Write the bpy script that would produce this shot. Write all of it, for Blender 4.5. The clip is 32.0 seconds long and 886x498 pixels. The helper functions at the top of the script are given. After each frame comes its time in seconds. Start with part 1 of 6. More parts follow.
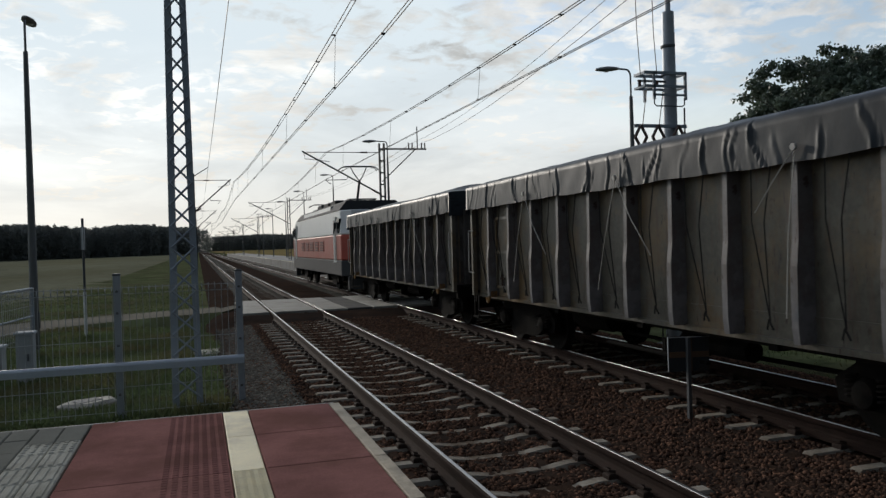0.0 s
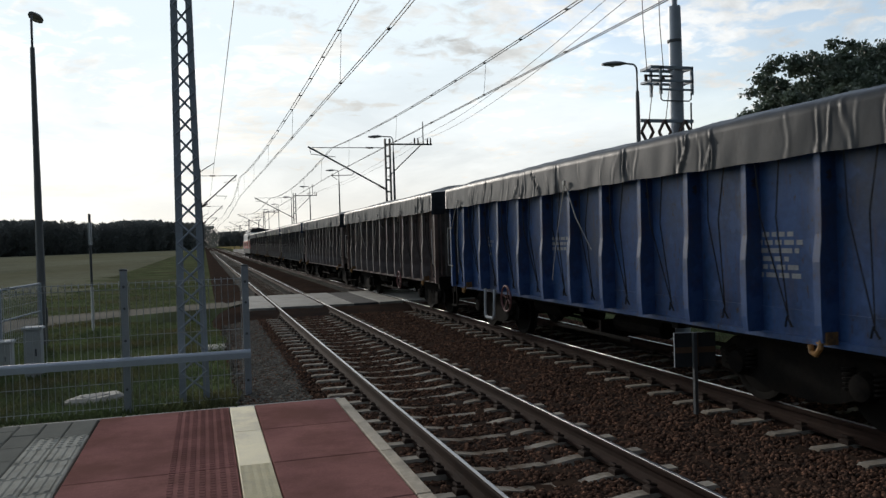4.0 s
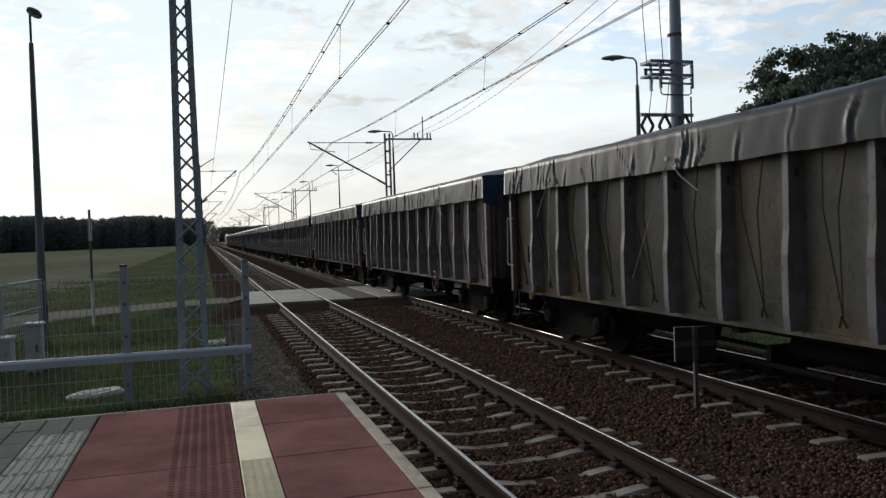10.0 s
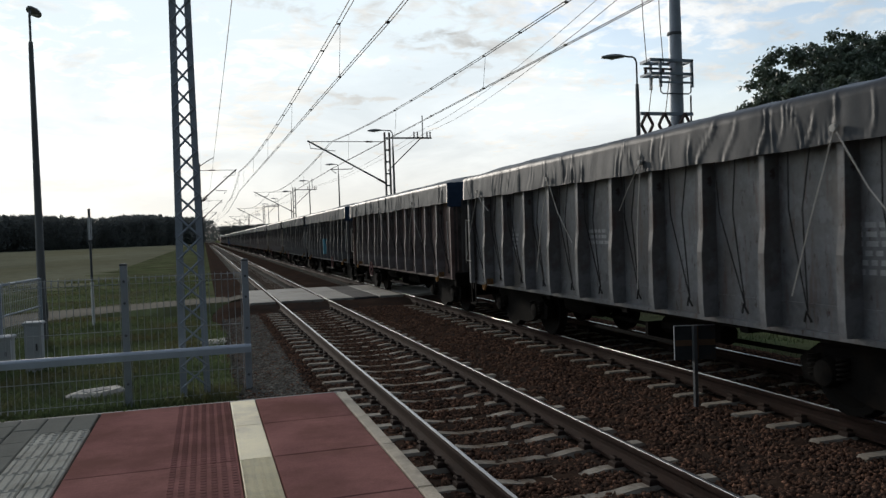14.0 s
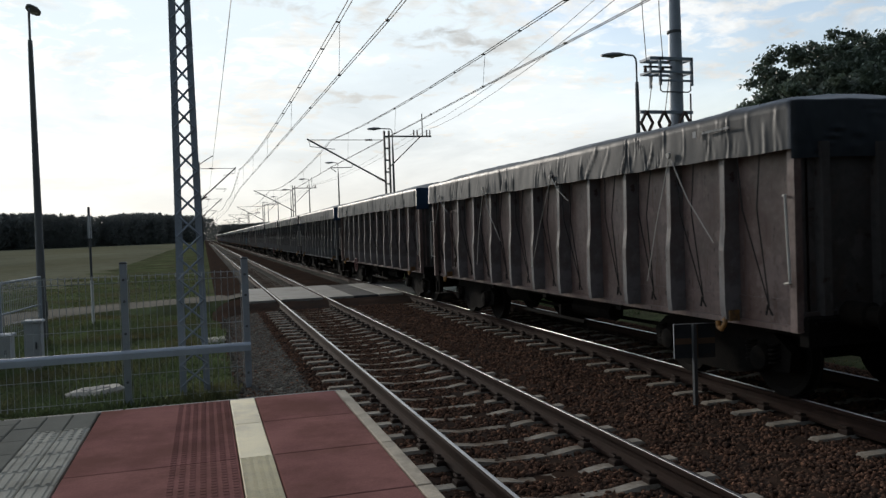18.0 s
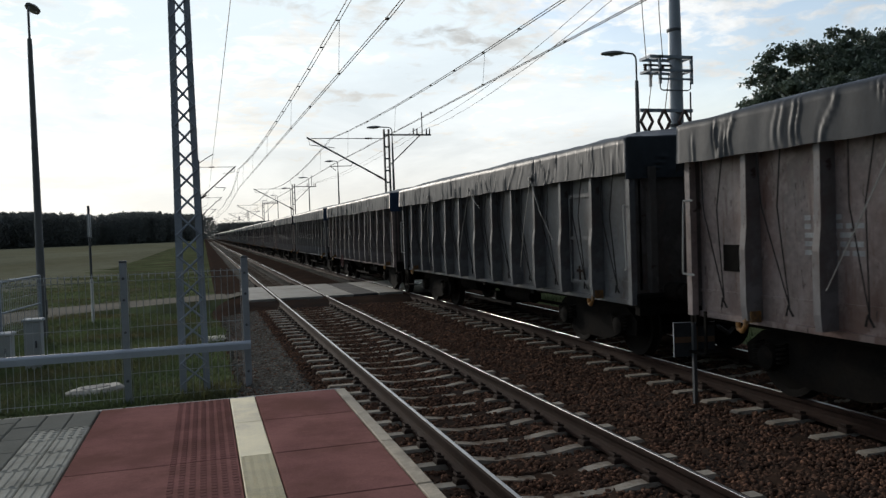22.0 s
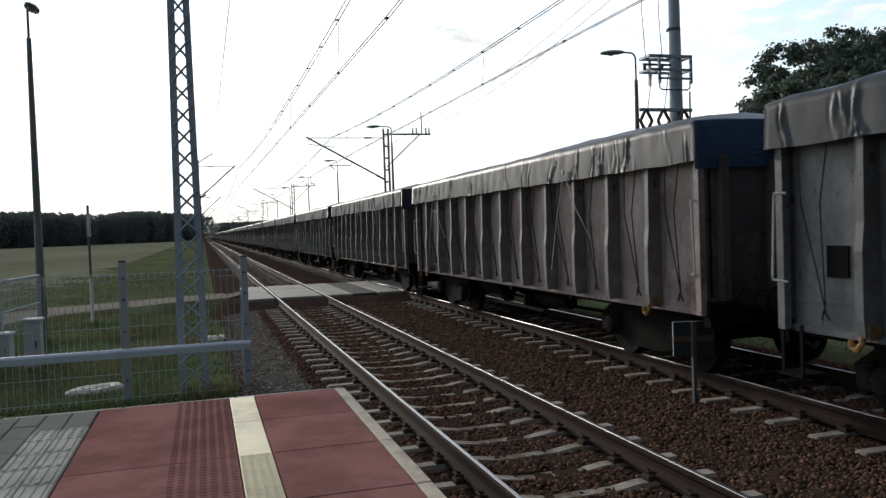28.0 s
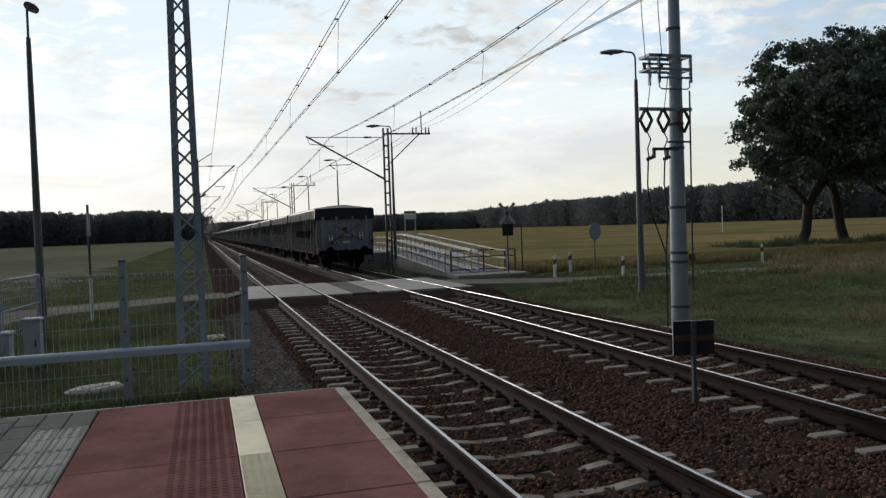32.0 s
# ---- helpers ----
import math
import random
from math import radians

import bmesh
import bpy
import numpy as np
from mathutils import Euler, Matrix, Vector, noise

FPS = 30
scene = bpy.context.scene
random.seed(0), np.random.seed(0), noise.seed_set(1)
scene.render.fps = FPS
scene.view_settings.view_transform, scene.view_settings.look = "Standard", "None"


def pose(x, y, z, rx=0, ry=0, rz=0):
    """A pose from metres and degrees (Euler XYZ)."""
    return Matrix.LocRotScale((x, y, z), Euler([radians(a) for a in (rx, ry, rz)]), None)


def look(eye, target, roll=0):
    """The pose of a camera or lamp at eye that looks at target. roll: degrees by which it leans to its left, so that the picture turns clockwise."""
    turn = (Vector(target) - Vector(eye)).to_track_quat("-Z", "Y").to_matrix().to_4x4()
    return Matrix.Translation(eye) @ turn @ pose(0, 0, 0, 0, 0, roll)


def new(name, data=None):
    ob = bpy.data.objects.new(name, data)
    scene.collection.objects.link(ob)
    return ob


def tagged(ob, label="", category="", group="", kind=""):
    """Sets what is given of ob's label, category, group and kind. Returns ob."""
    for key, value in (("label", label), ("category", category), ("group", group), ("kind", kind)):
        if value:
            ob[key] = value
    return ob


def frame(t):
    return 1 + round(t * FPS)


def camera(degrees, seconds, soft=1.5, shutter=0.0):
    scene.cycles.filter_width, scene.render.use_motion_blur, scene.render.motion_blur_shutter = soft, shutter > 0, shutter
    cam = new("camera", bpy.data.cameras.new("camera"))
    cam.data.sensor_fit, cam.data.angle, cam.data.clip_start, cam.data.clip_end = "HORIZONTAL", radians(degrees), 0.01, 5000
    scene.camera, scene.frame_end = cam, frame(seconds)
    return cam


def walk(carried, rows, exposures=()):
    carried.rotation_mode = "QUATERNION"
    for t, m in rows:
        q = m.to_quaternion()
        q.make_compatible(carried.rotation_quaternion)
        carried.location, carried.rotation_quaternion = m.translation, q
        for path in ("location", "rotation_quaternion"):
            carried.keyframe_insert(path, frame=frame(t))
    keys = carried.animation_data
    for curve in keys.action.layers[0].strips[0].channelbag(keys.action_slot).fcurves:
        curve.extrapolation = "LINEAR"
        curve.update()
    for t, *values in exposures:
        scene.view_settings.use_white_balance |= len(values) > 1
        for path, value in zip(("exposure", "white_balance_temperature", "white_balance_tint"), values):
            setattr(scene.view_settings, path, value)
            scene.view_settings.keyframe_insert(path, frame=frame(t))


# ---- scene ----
SECONDS = 32.0
cam = camera(58.6, SECONDS, soft=1.4, shutter=0.03)
EYE = (-2.888, 0.0, 1.993)


def aim(yaw, pitch, roll):
    """The hand-held view: degrees right of the track's line, up, and lean."""
    a, b = radians(yaw), radians(pitch)
    way = Vector((math.sin(a) * math.cos(b), math.cos(a) * math.cos(b), math.sin(b)))
    return look(EYE, Vector(EYE) + 10 * way, roll)


walk(cam, [(t, aim(y, p, r)) for t, y, p, r in [(0, 17.235, -0.467, -1.757), (0.5, 16.940, -0.675, -1.764), (1, 16.836, -0.740, -1.809), (1.5, 16.815, -0.758, -1.775), (2, 16.802, -0.767, -1.781), (3, 16.797, -0.781, -1.777), (3.5, 16.799, -0.785, -1.779), (5.5, 16.797, -0.853, -1.768), (6, 16.800, -0.881, -1.764), (6.5, 16.807, -0.912, -1.761), (7, 16.790, -0.951, -1.790), (7.5, 16.784, -0.993, -1.843), (8, 16.770, -1.041, -1.893), (8.5, 16.765, -1.076, -1.936), (9, 16.764, -1.101, -1.933), (9.5, 16.769, -1.131, -1.944), (10, 16.782, -1.171, -1.942), (10.5, 16.781, -1.202, -1.955), (11, 16.783, -1.224, -1.950), (12.5, 16.788, -1.232, -1.954), (14, 16.791, -1.247, -1.962), (14.5, 16.791, -1.255, -1.964), (16.5, 16.806, -1.305, -1.964), (17, 16.814, -1.319, -1.948), (17.5, 16.806, -1.342, -1.947), (18, 16.809, -1.367, -1.954), (19, 16.809, -1.404, -1.965), (19.5, 16.806, -1.437, -1.968), (20, 16.806, -1.469, -1.976), (21, 16.809, -1.473, -1.986), (22, 16.818, -1.477, -1.983), (23, 16.824, -1.499, -2.013), (24, 16.830, -1.513, -2.013), (25, 16.832, -1.519, -2.009), (25.5, 16.835, -1.527, -2.001), (27.5, 16.851, -1.517, -2.000), (28.5, 16.857, -1.521, -2.011), (29, 16.849, -1.520, -2.026), (29.5, 16.840, -1.526, -2.037), (30, 16.838, -1.537, -2.037), (30.5, 16.848, -1.555, -2.022), (31, 16.862, -1.561, -2.015), (32, 16.870, -1.562, -2.026)]],
     exposures=[(0, 0.22), (1.5, 0.40), (4, 0.43), (27, 0.43), (28, 0.93), (28.6, 1.33), (30.5, 1.43), (31.0, 0.56), (31.5, 0.36), (32, 0.36)])

# ---- world and sun ----
SUN_AZ, SUN_EL = -13.0, 15.0     # degrees right of +y, above the horizon
world = bpy.data.worlds.new("evening_sky")
scene.world = world
world.use_nodes = True
wt = world.node_tree
wt.nodes.clear()


def wn(kind, **sockets):
    n = wt.nodes.new(kind)
    for k, v in sockets.items():
        n.inputs[k.replace("_", " ")].default_value = v
    return n


w_out, w_bg = wn("ShaderNodeOutputWorld"), wn("ShaderNodeBackground", Strength=0.125)
sky = wn("ShaderNodeTexSky")
sky.sky_type, sky.sun_disc = "NISHITA", False
sky.sun_elevation, sky.sun_rotation = radians(SUN_EL), radians(SUN_AZ)
sky.air_density, sky.dust_density, sky.ozone_density = 1.0, 1.3, 2.0
coord = wn("ShaderNodeTexCoord")
sep = wn("ShaderNodeSeparateXYZ")
wt.links.new(coord.outputs["Generated"], sep.inputs[0])


def wmath(op, a, b=None):
    n = wt.nodes.new("ShaderNodeMath")
    n.operation = op
    for i, v in enumerate((a, b)):
        if v is None:
            continue
        if isinstance(v, (int, float)):
            n.inputs[i].default_value = v
        else:
            wt.links.new(v, n.inputs[i])
    return n.outputs[0]


# cloud sheet: the direction cast on a plane overhead
den = wmath("ADD", wmath("MAXIMUM", sep.outputs[2], 0.0), 0.17)
comb = wn("ShaderNodeCombineXYZ")
wt.links.new(wmath("DIVIDE", sep.outputs[0], den), comb.inputs[0])
wt.links.new(wmath("DIVIDE", sep.outputs[1], den), comb.inputs[1])
cl = wn("ShaderNodeTexNoise", Scale=2.4, Detail=12.0, Roughness=0.62, Distortion=0.4)
cl2 = wn("ShaderNodeTexNoise", Scale=0.5, Detail=4.0, Roughness=0.5)
cl3 = wn("ShaderNodeTexNoise", Scale=11.0, Detail=6.0, Roughness=0.55, Distortion=0.6)
for n in (cl, cl2, cl3):
    wt.links.new(comb.outputs[0], n.inputs["Vector"])
cover = wt.nodes.new("ShaderNodeValToRGB")
cover.color_ramp.elements[0].position, cover.color_ramp.elements[1].position = 0.485, 0.56
wt.links.new(wmath("ADD", wmath("ADD", wmath("MULTIPLY", cl.outputs[0], 0.40), wmath("MULTIPLY", cl3.outputs[0], 0.32)), wmath("MULTIPLY", cl2.outputs[0], 0.28)), cover.inputs[0])
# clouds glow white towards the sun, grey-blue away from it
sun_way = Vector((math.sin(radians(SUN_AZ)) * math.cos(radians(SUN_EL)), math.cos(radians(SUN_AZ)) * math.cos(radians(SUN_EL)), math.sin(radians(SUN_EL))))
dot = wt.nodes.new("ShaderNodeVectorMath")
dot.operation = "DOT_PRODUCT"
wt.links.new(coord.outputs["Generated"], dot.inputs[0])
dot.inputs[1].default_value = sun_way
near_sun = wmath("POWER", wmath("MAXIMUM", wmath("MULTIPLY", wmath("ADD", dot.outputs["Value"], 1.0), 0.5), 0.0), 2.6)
thick = wn("ShaderNodeTexNoise", Scale=1.1, Detail=9.0, Roughness=0.6, Distortion=0.5)
wt.links.new(comb.outputs[0], thick.inputs["Vector"])
tint = wt.nodes.new("ShaderNodeMix")
tint.data_type = "RGBA"
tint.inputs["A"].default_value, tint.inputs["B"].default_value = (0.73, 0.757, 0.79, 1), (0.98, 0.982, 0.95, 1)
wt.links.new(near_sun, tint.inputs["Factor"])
low = wmath("MAXIMUM", wmath("SUBTRACT", 1.0, wmath("MULTIPLY", wmath("MAXIMUM", sep.outputs[2], 0.0), 4.0)), 0.0)     # the sheet closes towards the horizon
shade = wn("ShaderNodeMapRange")     # thick cloud is grey underneath
for k, v in (("From Min", 0.40), ("From Max", 0.62), ("To Min", 0.54), ("To Max", 1.34)):
    shade.inputs[k].default_value = v
wt.links.new(thick.outputs[0], shade.inputs["Value"])
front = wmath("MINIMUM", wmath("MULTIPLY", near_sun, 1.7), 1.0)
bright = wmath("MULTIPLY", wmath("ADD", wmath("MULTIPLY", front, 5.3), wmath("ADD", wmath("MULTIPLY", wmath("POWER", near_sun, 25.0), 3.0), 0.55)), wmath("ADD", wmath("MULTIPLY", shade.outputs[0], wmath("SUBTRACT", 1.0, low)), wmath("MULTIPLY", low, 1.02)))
glow = wt.nodes.new("ShaderNodeVectorMath")
glow.operation = "SCALE"
haze = wt.nodes.new("ShaderNodeMix")     # clouds low over the horizon are creamy
haze.data_type, haze.blend_type = "RGBA", "MULTIPLY"
haze.inputs["B"].default_value = (1.0, 0.93, 0.835, 1)
wt.links.new(wmath("SUBTRACT", 1.0, wmath("MINIMUM", wmath("MULTIPLY", wmath("MAXIMUM", sep.outputs[2], 0.0), 5.0), 1.0)), haze.inputs["Factor"])
wt.links.new(tint.outputs["Result"], haze.inputs["A"])
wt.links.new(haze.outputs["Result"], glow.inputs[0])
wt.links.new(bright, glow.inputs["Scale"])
mixed = wt.nodes.new("ShaderNodeMix")
mixed.data_type = "RGBA"
wt.links.new(wmath("MULTIPLY", wmath("MAXIMUM", cover.outputs[0], low), 0.9), mixed.inputs["Factor"])
clear = wt.nodes.new("ShaderNodeVectorMath")
clear.operation = "SCALE"
clear.inputs["Scale"].default_value = 0.85
wt.links.new(sky.outputs[0], clear.inputs[0])
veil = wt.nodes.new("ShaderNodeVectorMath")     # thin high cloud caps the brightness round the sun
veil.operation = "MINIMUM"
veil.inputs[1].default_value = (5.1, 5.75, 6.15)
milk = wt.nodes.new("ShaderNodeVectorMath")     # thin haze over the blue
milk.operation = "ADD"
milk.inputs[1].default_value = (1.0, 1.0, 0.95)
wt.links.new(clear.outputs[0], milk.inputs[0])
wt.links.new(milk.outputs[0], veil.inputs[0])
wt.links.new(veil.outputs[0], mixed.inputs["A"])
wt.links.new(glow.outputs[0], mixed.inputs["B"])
# the sky grows dimmer away from the sun
dim = wt.nodes.new("ShaderNodeVectorMath")
dim.operation = "SCALE"
wt.links.new(mixed.outputs["Result"], dim.inputs[0])
wt.links.new(wmath("ADD", wmath("MULTIPLY", wmath("MINIMUM", wmath("MULTIPLY", near_sun, 4.0), 1.0), 0.68), 0.32), dim.inputs["Scale"])
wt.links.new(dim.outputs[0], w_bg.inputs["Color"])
wt.links.new(w_bg.outputs[0], w_out.inputs[0])

sun = new("sun", bpy.data.lights.new("sun", "SUN"))
sun.data.energy, sun.data.angle, sun.data.color = 1.05, radians(5), (1.0, 0.92, 0.82)
sun.matrix_world = look(sun_way * 100, (0, 0, 0))


# ---- materials ----
def mat(name, col, rough=0.7, metal=0.0, vary=0.25, scale=3.0, fine=40.0, bump=0.3, dirt=None, dirt_at=0.55, stretch=(1, 1, 1), world_space=False, random_tint=0.0, rust_streak=0.0, lucent=0.0, gloss_vary=0.15, crease=0.0, spec=0.5, island=0.0):
    m = bpy.data.materials.new(name)
    m.use_nodes = True
    nt = m.node_tree
    b = nt.nodes["Principled BSDF"]
    link = nt.links.new

    def nd(kind, **s):
        n = nt.nodes.new(kind)
        for k, v in s.items():
            n.inputs[k.replace("_", " ")].default_value = v
        return n

    if world_space:
        src = nd("ShaderNodeNewGeometry").outputs["Position"]
    else:
        src = nd("ShaderNodeTexCoord").outputs["Object"]
    mp = nd("ShaderNodeMapping")
    mp.inputs["Scale"].default_value = stretch
    link(src, mp.inputs["Vector"])
    big = nd("ShaderNodeTexNoise", Scale=scale, Detail=6.0, Roughness=0.6)
    small = nd("ShaderNodeTexNoise", Scale=fine, Detail=4.0, Roughness=0.65)
    for n in (big, small):
        link(mp.outputs[0], n.inputs["Vector"])

    def mth(op, a, c):
        n = nt.nodes.new("ShaderNodeMath")
        n.operation = op
        for i, v in enumerate((a, c)):
            if isinstance(v, (int, float)):
                n.inputs[i].default_value = v
            else:
                link(v, n.inputs[i])
        return n.outputs[0]

    def mix(f, a, c):
        n = nt.nodes.new("ShaderNodeMix")
        n.data_type = "RGBA"
        for k, v in (("Factor", f), ("A", a), ("B", c)):
            if isinstance(v, (int, float)):
                n.inputs[k].default_value = v
            elif isinstance(v, tuple):
                n.inputs[k].default_value = (*v, 1)
            else:
                link(v, n.inputs[k])
        return n.outputs["Result"]

    both = mth("ADD", mth("MULTIPLY", big.outputs[0], 0.65), mth("MULTIPLY", small.outputs[0], 0.35))
    ramp = nd("ShaderNodeMapRange")
    for k, v in (("From Min", 0.33), ("From Max", 0.67)):
        ramp.inputs[k].default_value = v
    link(both, ramp.inputs["Value"])
    lo, hi = tuple(c * (1 - vary) for c in col), tuple(min(1, c * (1 + vary)) for c in col)
    colour = mix(ramp.outputs[0], lo, hi)
    if island:
        geo = nd("ShaderNodeNewGeometry")
        colour = mix(mth("MULTIPLY", geo.outputs["Random Per Island"], island), colour, tuple(c * 0.25 + 0.012 for c in col))
    if random_tint:
        info = nd("ShaderNodeObjectInfo")
        colour = mix(mth("MULTIPLY", info.outputs["Random"], random_tint), colour, tuple(c * 0.45 for c in col))
    if dirt:
        dn = nd("ShaderNodeTexNoise", Scale=scale * 0.7, Detail=8.0, Roughness=0.7)
        link(mp.outputs[0], dn.inputs["Vector"])
        dr = nd("ShaderNodeMapRange")
        dr.inputs["From Min"].default_value, dr.inputs["From Max"].default_value = dirt_at - 0.08, dirt_at + 0.1
        link(dn.outputs[0], dr.inputs["Value"])
        colour = mix(mth("MULTIPLY", dr.outputs[0], 0.85), colour, dirt)
    if rust_streak:
        sm = nd("ShaderNodeMapping")
        sm.inputs["Scale"].default_value = (1.0, 5.0, 0.55)
        link(src, sm.inputs["Vector"])
        sn = nd("ShaderNodeTexNoise", Scale=2.2, Detail=7.0, Roughness=0.7)
        link(sm.outputs[0], sn.inputs["Vector"])
        sr = nd("ShaderNodeMapRange")
        sr.inputs["From Min"].default_value, sr.inputs["From Max"].default_value = 0.54, 0.66
        link(sn.outputs[0], sr.inputs["Value"])
        colour = mix(mth("MULTIPLY", sr.outputs[0], rust_streak), colour, (0.10, 0.05, 0.035))
        # scrapes and rubbed patches
        for st, at, soft, col2, amount in (((1.0, 8.0, 1.7), 0.635, 0.02, (0.045, 0.028, 0.022), 0.9), ((1.0, 1.1, 0.8), 0.57, 0.05, tuple(min(1, c * 1.35 + 0.02) for c in col), 0.5)):
            km = nd("ShaderNodeMapping")
            km.inputs["Scale"].default_value = st
            link(src, km.inputs["Vector"])
            kn = nd("ShaderNodeTexNoise", Scale=2.6, Detail=5.0, Roughness=0.62)
            link(km.outputs[0], kn.inputs["Vector"])
            kr = nd("ShaderNodeMapRange")
            kr.inputs["From Min"].default_value, kr.inputs["From Max"].default_value = at, at + soft
            link(kn.outputs[0], kr.inputs["Value"])
            colour = mix(mth("MULTIPLY", kr.outputs[0], amount), colour, col2)
    link(colour, b.inputs["Base Color"])
    b.inputs["Metallic"].default_value = metal
    b.inputs["Specular IOR Level"].default_value = spec
    rr = nd("ShaderNodeMapRange")
    rr.inputs["To Min"].default_value, rr.inputs["To Max"].default_value = max(0.03, rough - gloss_vary), min(1, rough + gloss_vary)
    link(big.outputs[0], rr.inputs["Value"])
    link(rr.outputs[0], b.inputs["Roughness"])
    if bump:
        bp = nd("ShaderNodeBump", Strength=min(1.0, bump), Distance=0.02)
        link(both, bp.inputs["Height"])
        if crease:
            # thin sharp folds in cloth
            total = mth("MULTIPLY", both, 0.18)
            for k, st in enumerate(((0.6, 2.6, 0.7), (0.7, 4.0, 1.6))):
                cm = nd("ShaderNodeMapping")
                cm.inputs["Scale"].default_value = st
                cm.inputs["Rotation"].default_value = (0.35 * (1 - 2 * k), 0, 0)
                link(src, cm.inputs["Vector"])
                cn = nd("ShaderNodeTexNoise", Scale=1.3, Detail=3.0, Roughness=0.5)
                link(cm.outputs[0], cn.inputs["Vector"])
                dist = nt.nodes.new("ShaderNodeMath")
                dist.operation = "ABSOLUTE"
                link(mth("SUBTRACT", cn.outputs[0], 0.5), dist.inputs[0])
                fr = nd("ShaderNodeMapRange")
                fr.inputs["From Min"].default_value, fr.inputs["From Max"].default_value = 0.028, 0.0
                link(dist.outputs[0], fr.inputs["Value"])
                total = mth("ADD", total, mth("MULTIPLY", fr.outputs[0], crease))
            link(total, bp.inputs["Height"])
        link(bp.outputs[0], b.inputs["Normal"])
    if lucent:
        tr = nd("ShaderNodeBsdfTranslucent")
        link(colour, tr.inputs["Color"])
        ms = nd("ShaderNodeMixShader", Fac=lucent)
        out = nt.nodes["Material Output"]
        link(b.outputs[0], ms.inputs[1])
        link(tr.outputs[0], ms.inputs[2])
        link(ms.outputs[0], out.inputs["Surface"])
    return m


M = {}
M["grass"] = mat("grass_ground", (0.092, 0.106, 0.052), 0.95, vary=0.75, scale=0.35, fine=2.5, bump=0.8, dirt=(0.095, 0.082, 0.052), dirt_at=0.54, world_space=True, spec=0.0)
M["blade"] = mat("grass_blade", (0.115, 0.152, 0.066), 0.8, vary=0.5, scale=0.6, fine=6.0, bump=0, world_space=True, lucent=0.3, dirt=(0.16, 0.13, 0.06), dirt_at=0.55)
M["dry_blade"] = mat("dry_grass_blade", (0.24, 0.19, 0.10), 0.85, vary=0.35, scale=0.9, fine=8.0, bump=0, world_space=True, lucent=0.3)
M["weed"] = mat("dark_weed_leaf", (0.075, 0.105, 0.045), 0.8, vary=0.5, scale=0.6, fine=6.0, bump=0, world_space=True, lucent=0.25)
M["field"] = mat("field_grass", (0.175, 0.172, 0.118), 0.95, vary=0.35, scale=0.05, fine=1.5, bump=0.5, world_space=True, dirt=(0.14, 0.13, 0.075), dirt_at=0.52, stretch=(1, 0.3, 1), spec=0.0)
M["crop"] = mat("ripe_grain", (0.375, 0.28, 0.13), 0.9, vary=0.2, scale=0.08, fine=3.0, bump=0.6, world_space=True, dirt=(0.19, 0.19, 0.075), dirt_at=0.52, lucent=0.3, spec=0.0)
M["ballast"] = mat("ballast_bed", (0.052, 0.034, 0.025), 0.95, vary=0.5, scale=1.3, fine=22.0, bump=1.0, world_space=True, dirt=(0.035, 0.03, 0.027), dirt_at=0.52, spec=0.0)
M["stone"] = mat("ballast_stone", (0.185, 0.102, 0.068), 0.9, vary=0.75, scale=9.0, fine=60.0, bump=0.5, world_space=True, dirt=(0.055, 0.042, 0.034), dirt_at=0.56, island=1.0, spec=0.0)
M["grey_stone"] = mat("grey_shoulder_gravel", (0.20, 0.188, 0.163), 0.9, vary=0.5, scale=9.0, fine=60.0, bump=0.5, world_space=True, dirt=(0.08, 0.072, 0.06), dirt_at=0.56, island=0.9, spec=0.0)
M["asphalt"] = mat("worn_asphalt", (0.085, 0.083, 0.08), 0.9, vary=0.3, scale=1.2, fine=40.0, bump=0.4, world_space=True, dirt=(0.13, 0.12, 0.105), dirt_at=0.56, spec=0.1)
M["road"] = mat("gravel_road", (0.21, 0.19, 0.155), 0.95, vary=0.25, scale=0.6, fine=25.0, bump=0.5, world_space=True, spec=0.0)
M["slab"] = mat("concrete_slab", (0.37, 0.35, 0.305), 0.85, vary=0.2, scale=1.2, fine=40.0, bump=0.3, world_space=True, dirt=(0.24, 0.22, 0.19), dirt_at=0.6, random_tint=0.25, spec=0.22)
M["sleeper"] = mat("concrete_sleeper", (0.40, 0.36, 0.30), 0.85, vary=0.25, scale=2.5, fine=50.0, bump=0.4, dirt=(0.11, 0.075, 0.05), dirt_at=0.54, random_tint=0.5, spec=0.0)
M["rail"] = mat("rusty_rail_side", (0.035, 0.021, 0.016), 0.9, metal=0.0, vary=0.35, scale=4.0, fine=60.0, bump=0.3, spec=0.1)
M["railhead"] = mat("polished_rail_head", (0.44, 0.44, 0.44), 0.32, metal=1.0, vary=0.08, scale=1.0, fine=80.0, bump=0.05, stretch=(8, 0.3, 1), gloss_vary=0.06)
M["fastener"] = mat("rusty_rail_clip", (0.05, 0.035, 0.028), 0.9, bump=0.2, spec=0.1)
M["red_paver"] = mat("red_paving", (0.285, 0.138, 0.122), 0.8, vary=0.3, scale=2.0, fine=90.0, bump=0.3, world_space=True, dirt=(0.19, 0.095, 0.078), dirt_at=0.53, random_tint=0.15, spec=0.0)
M["cream_paver"] = mat("cream_paving", (0.83, 0.72, 0.46), 0.5, vary=0.14, scale=2.0, fine=90.0, bump=0.3, world_space=True, dirt=(0.56, 0.47, 0.31), dirt_at=0.56, spec=0.3)
M["edge_paver"] = mat("platform_edge_strip", (0.52, 0.44, 0.33), 0.75, vary=0.2, scale=3.0, fine=70.0, bump=0.4, world_space=True, dirt=(0.25, 0.21, 0.16), dirt_at=0.56, spec=0.22)
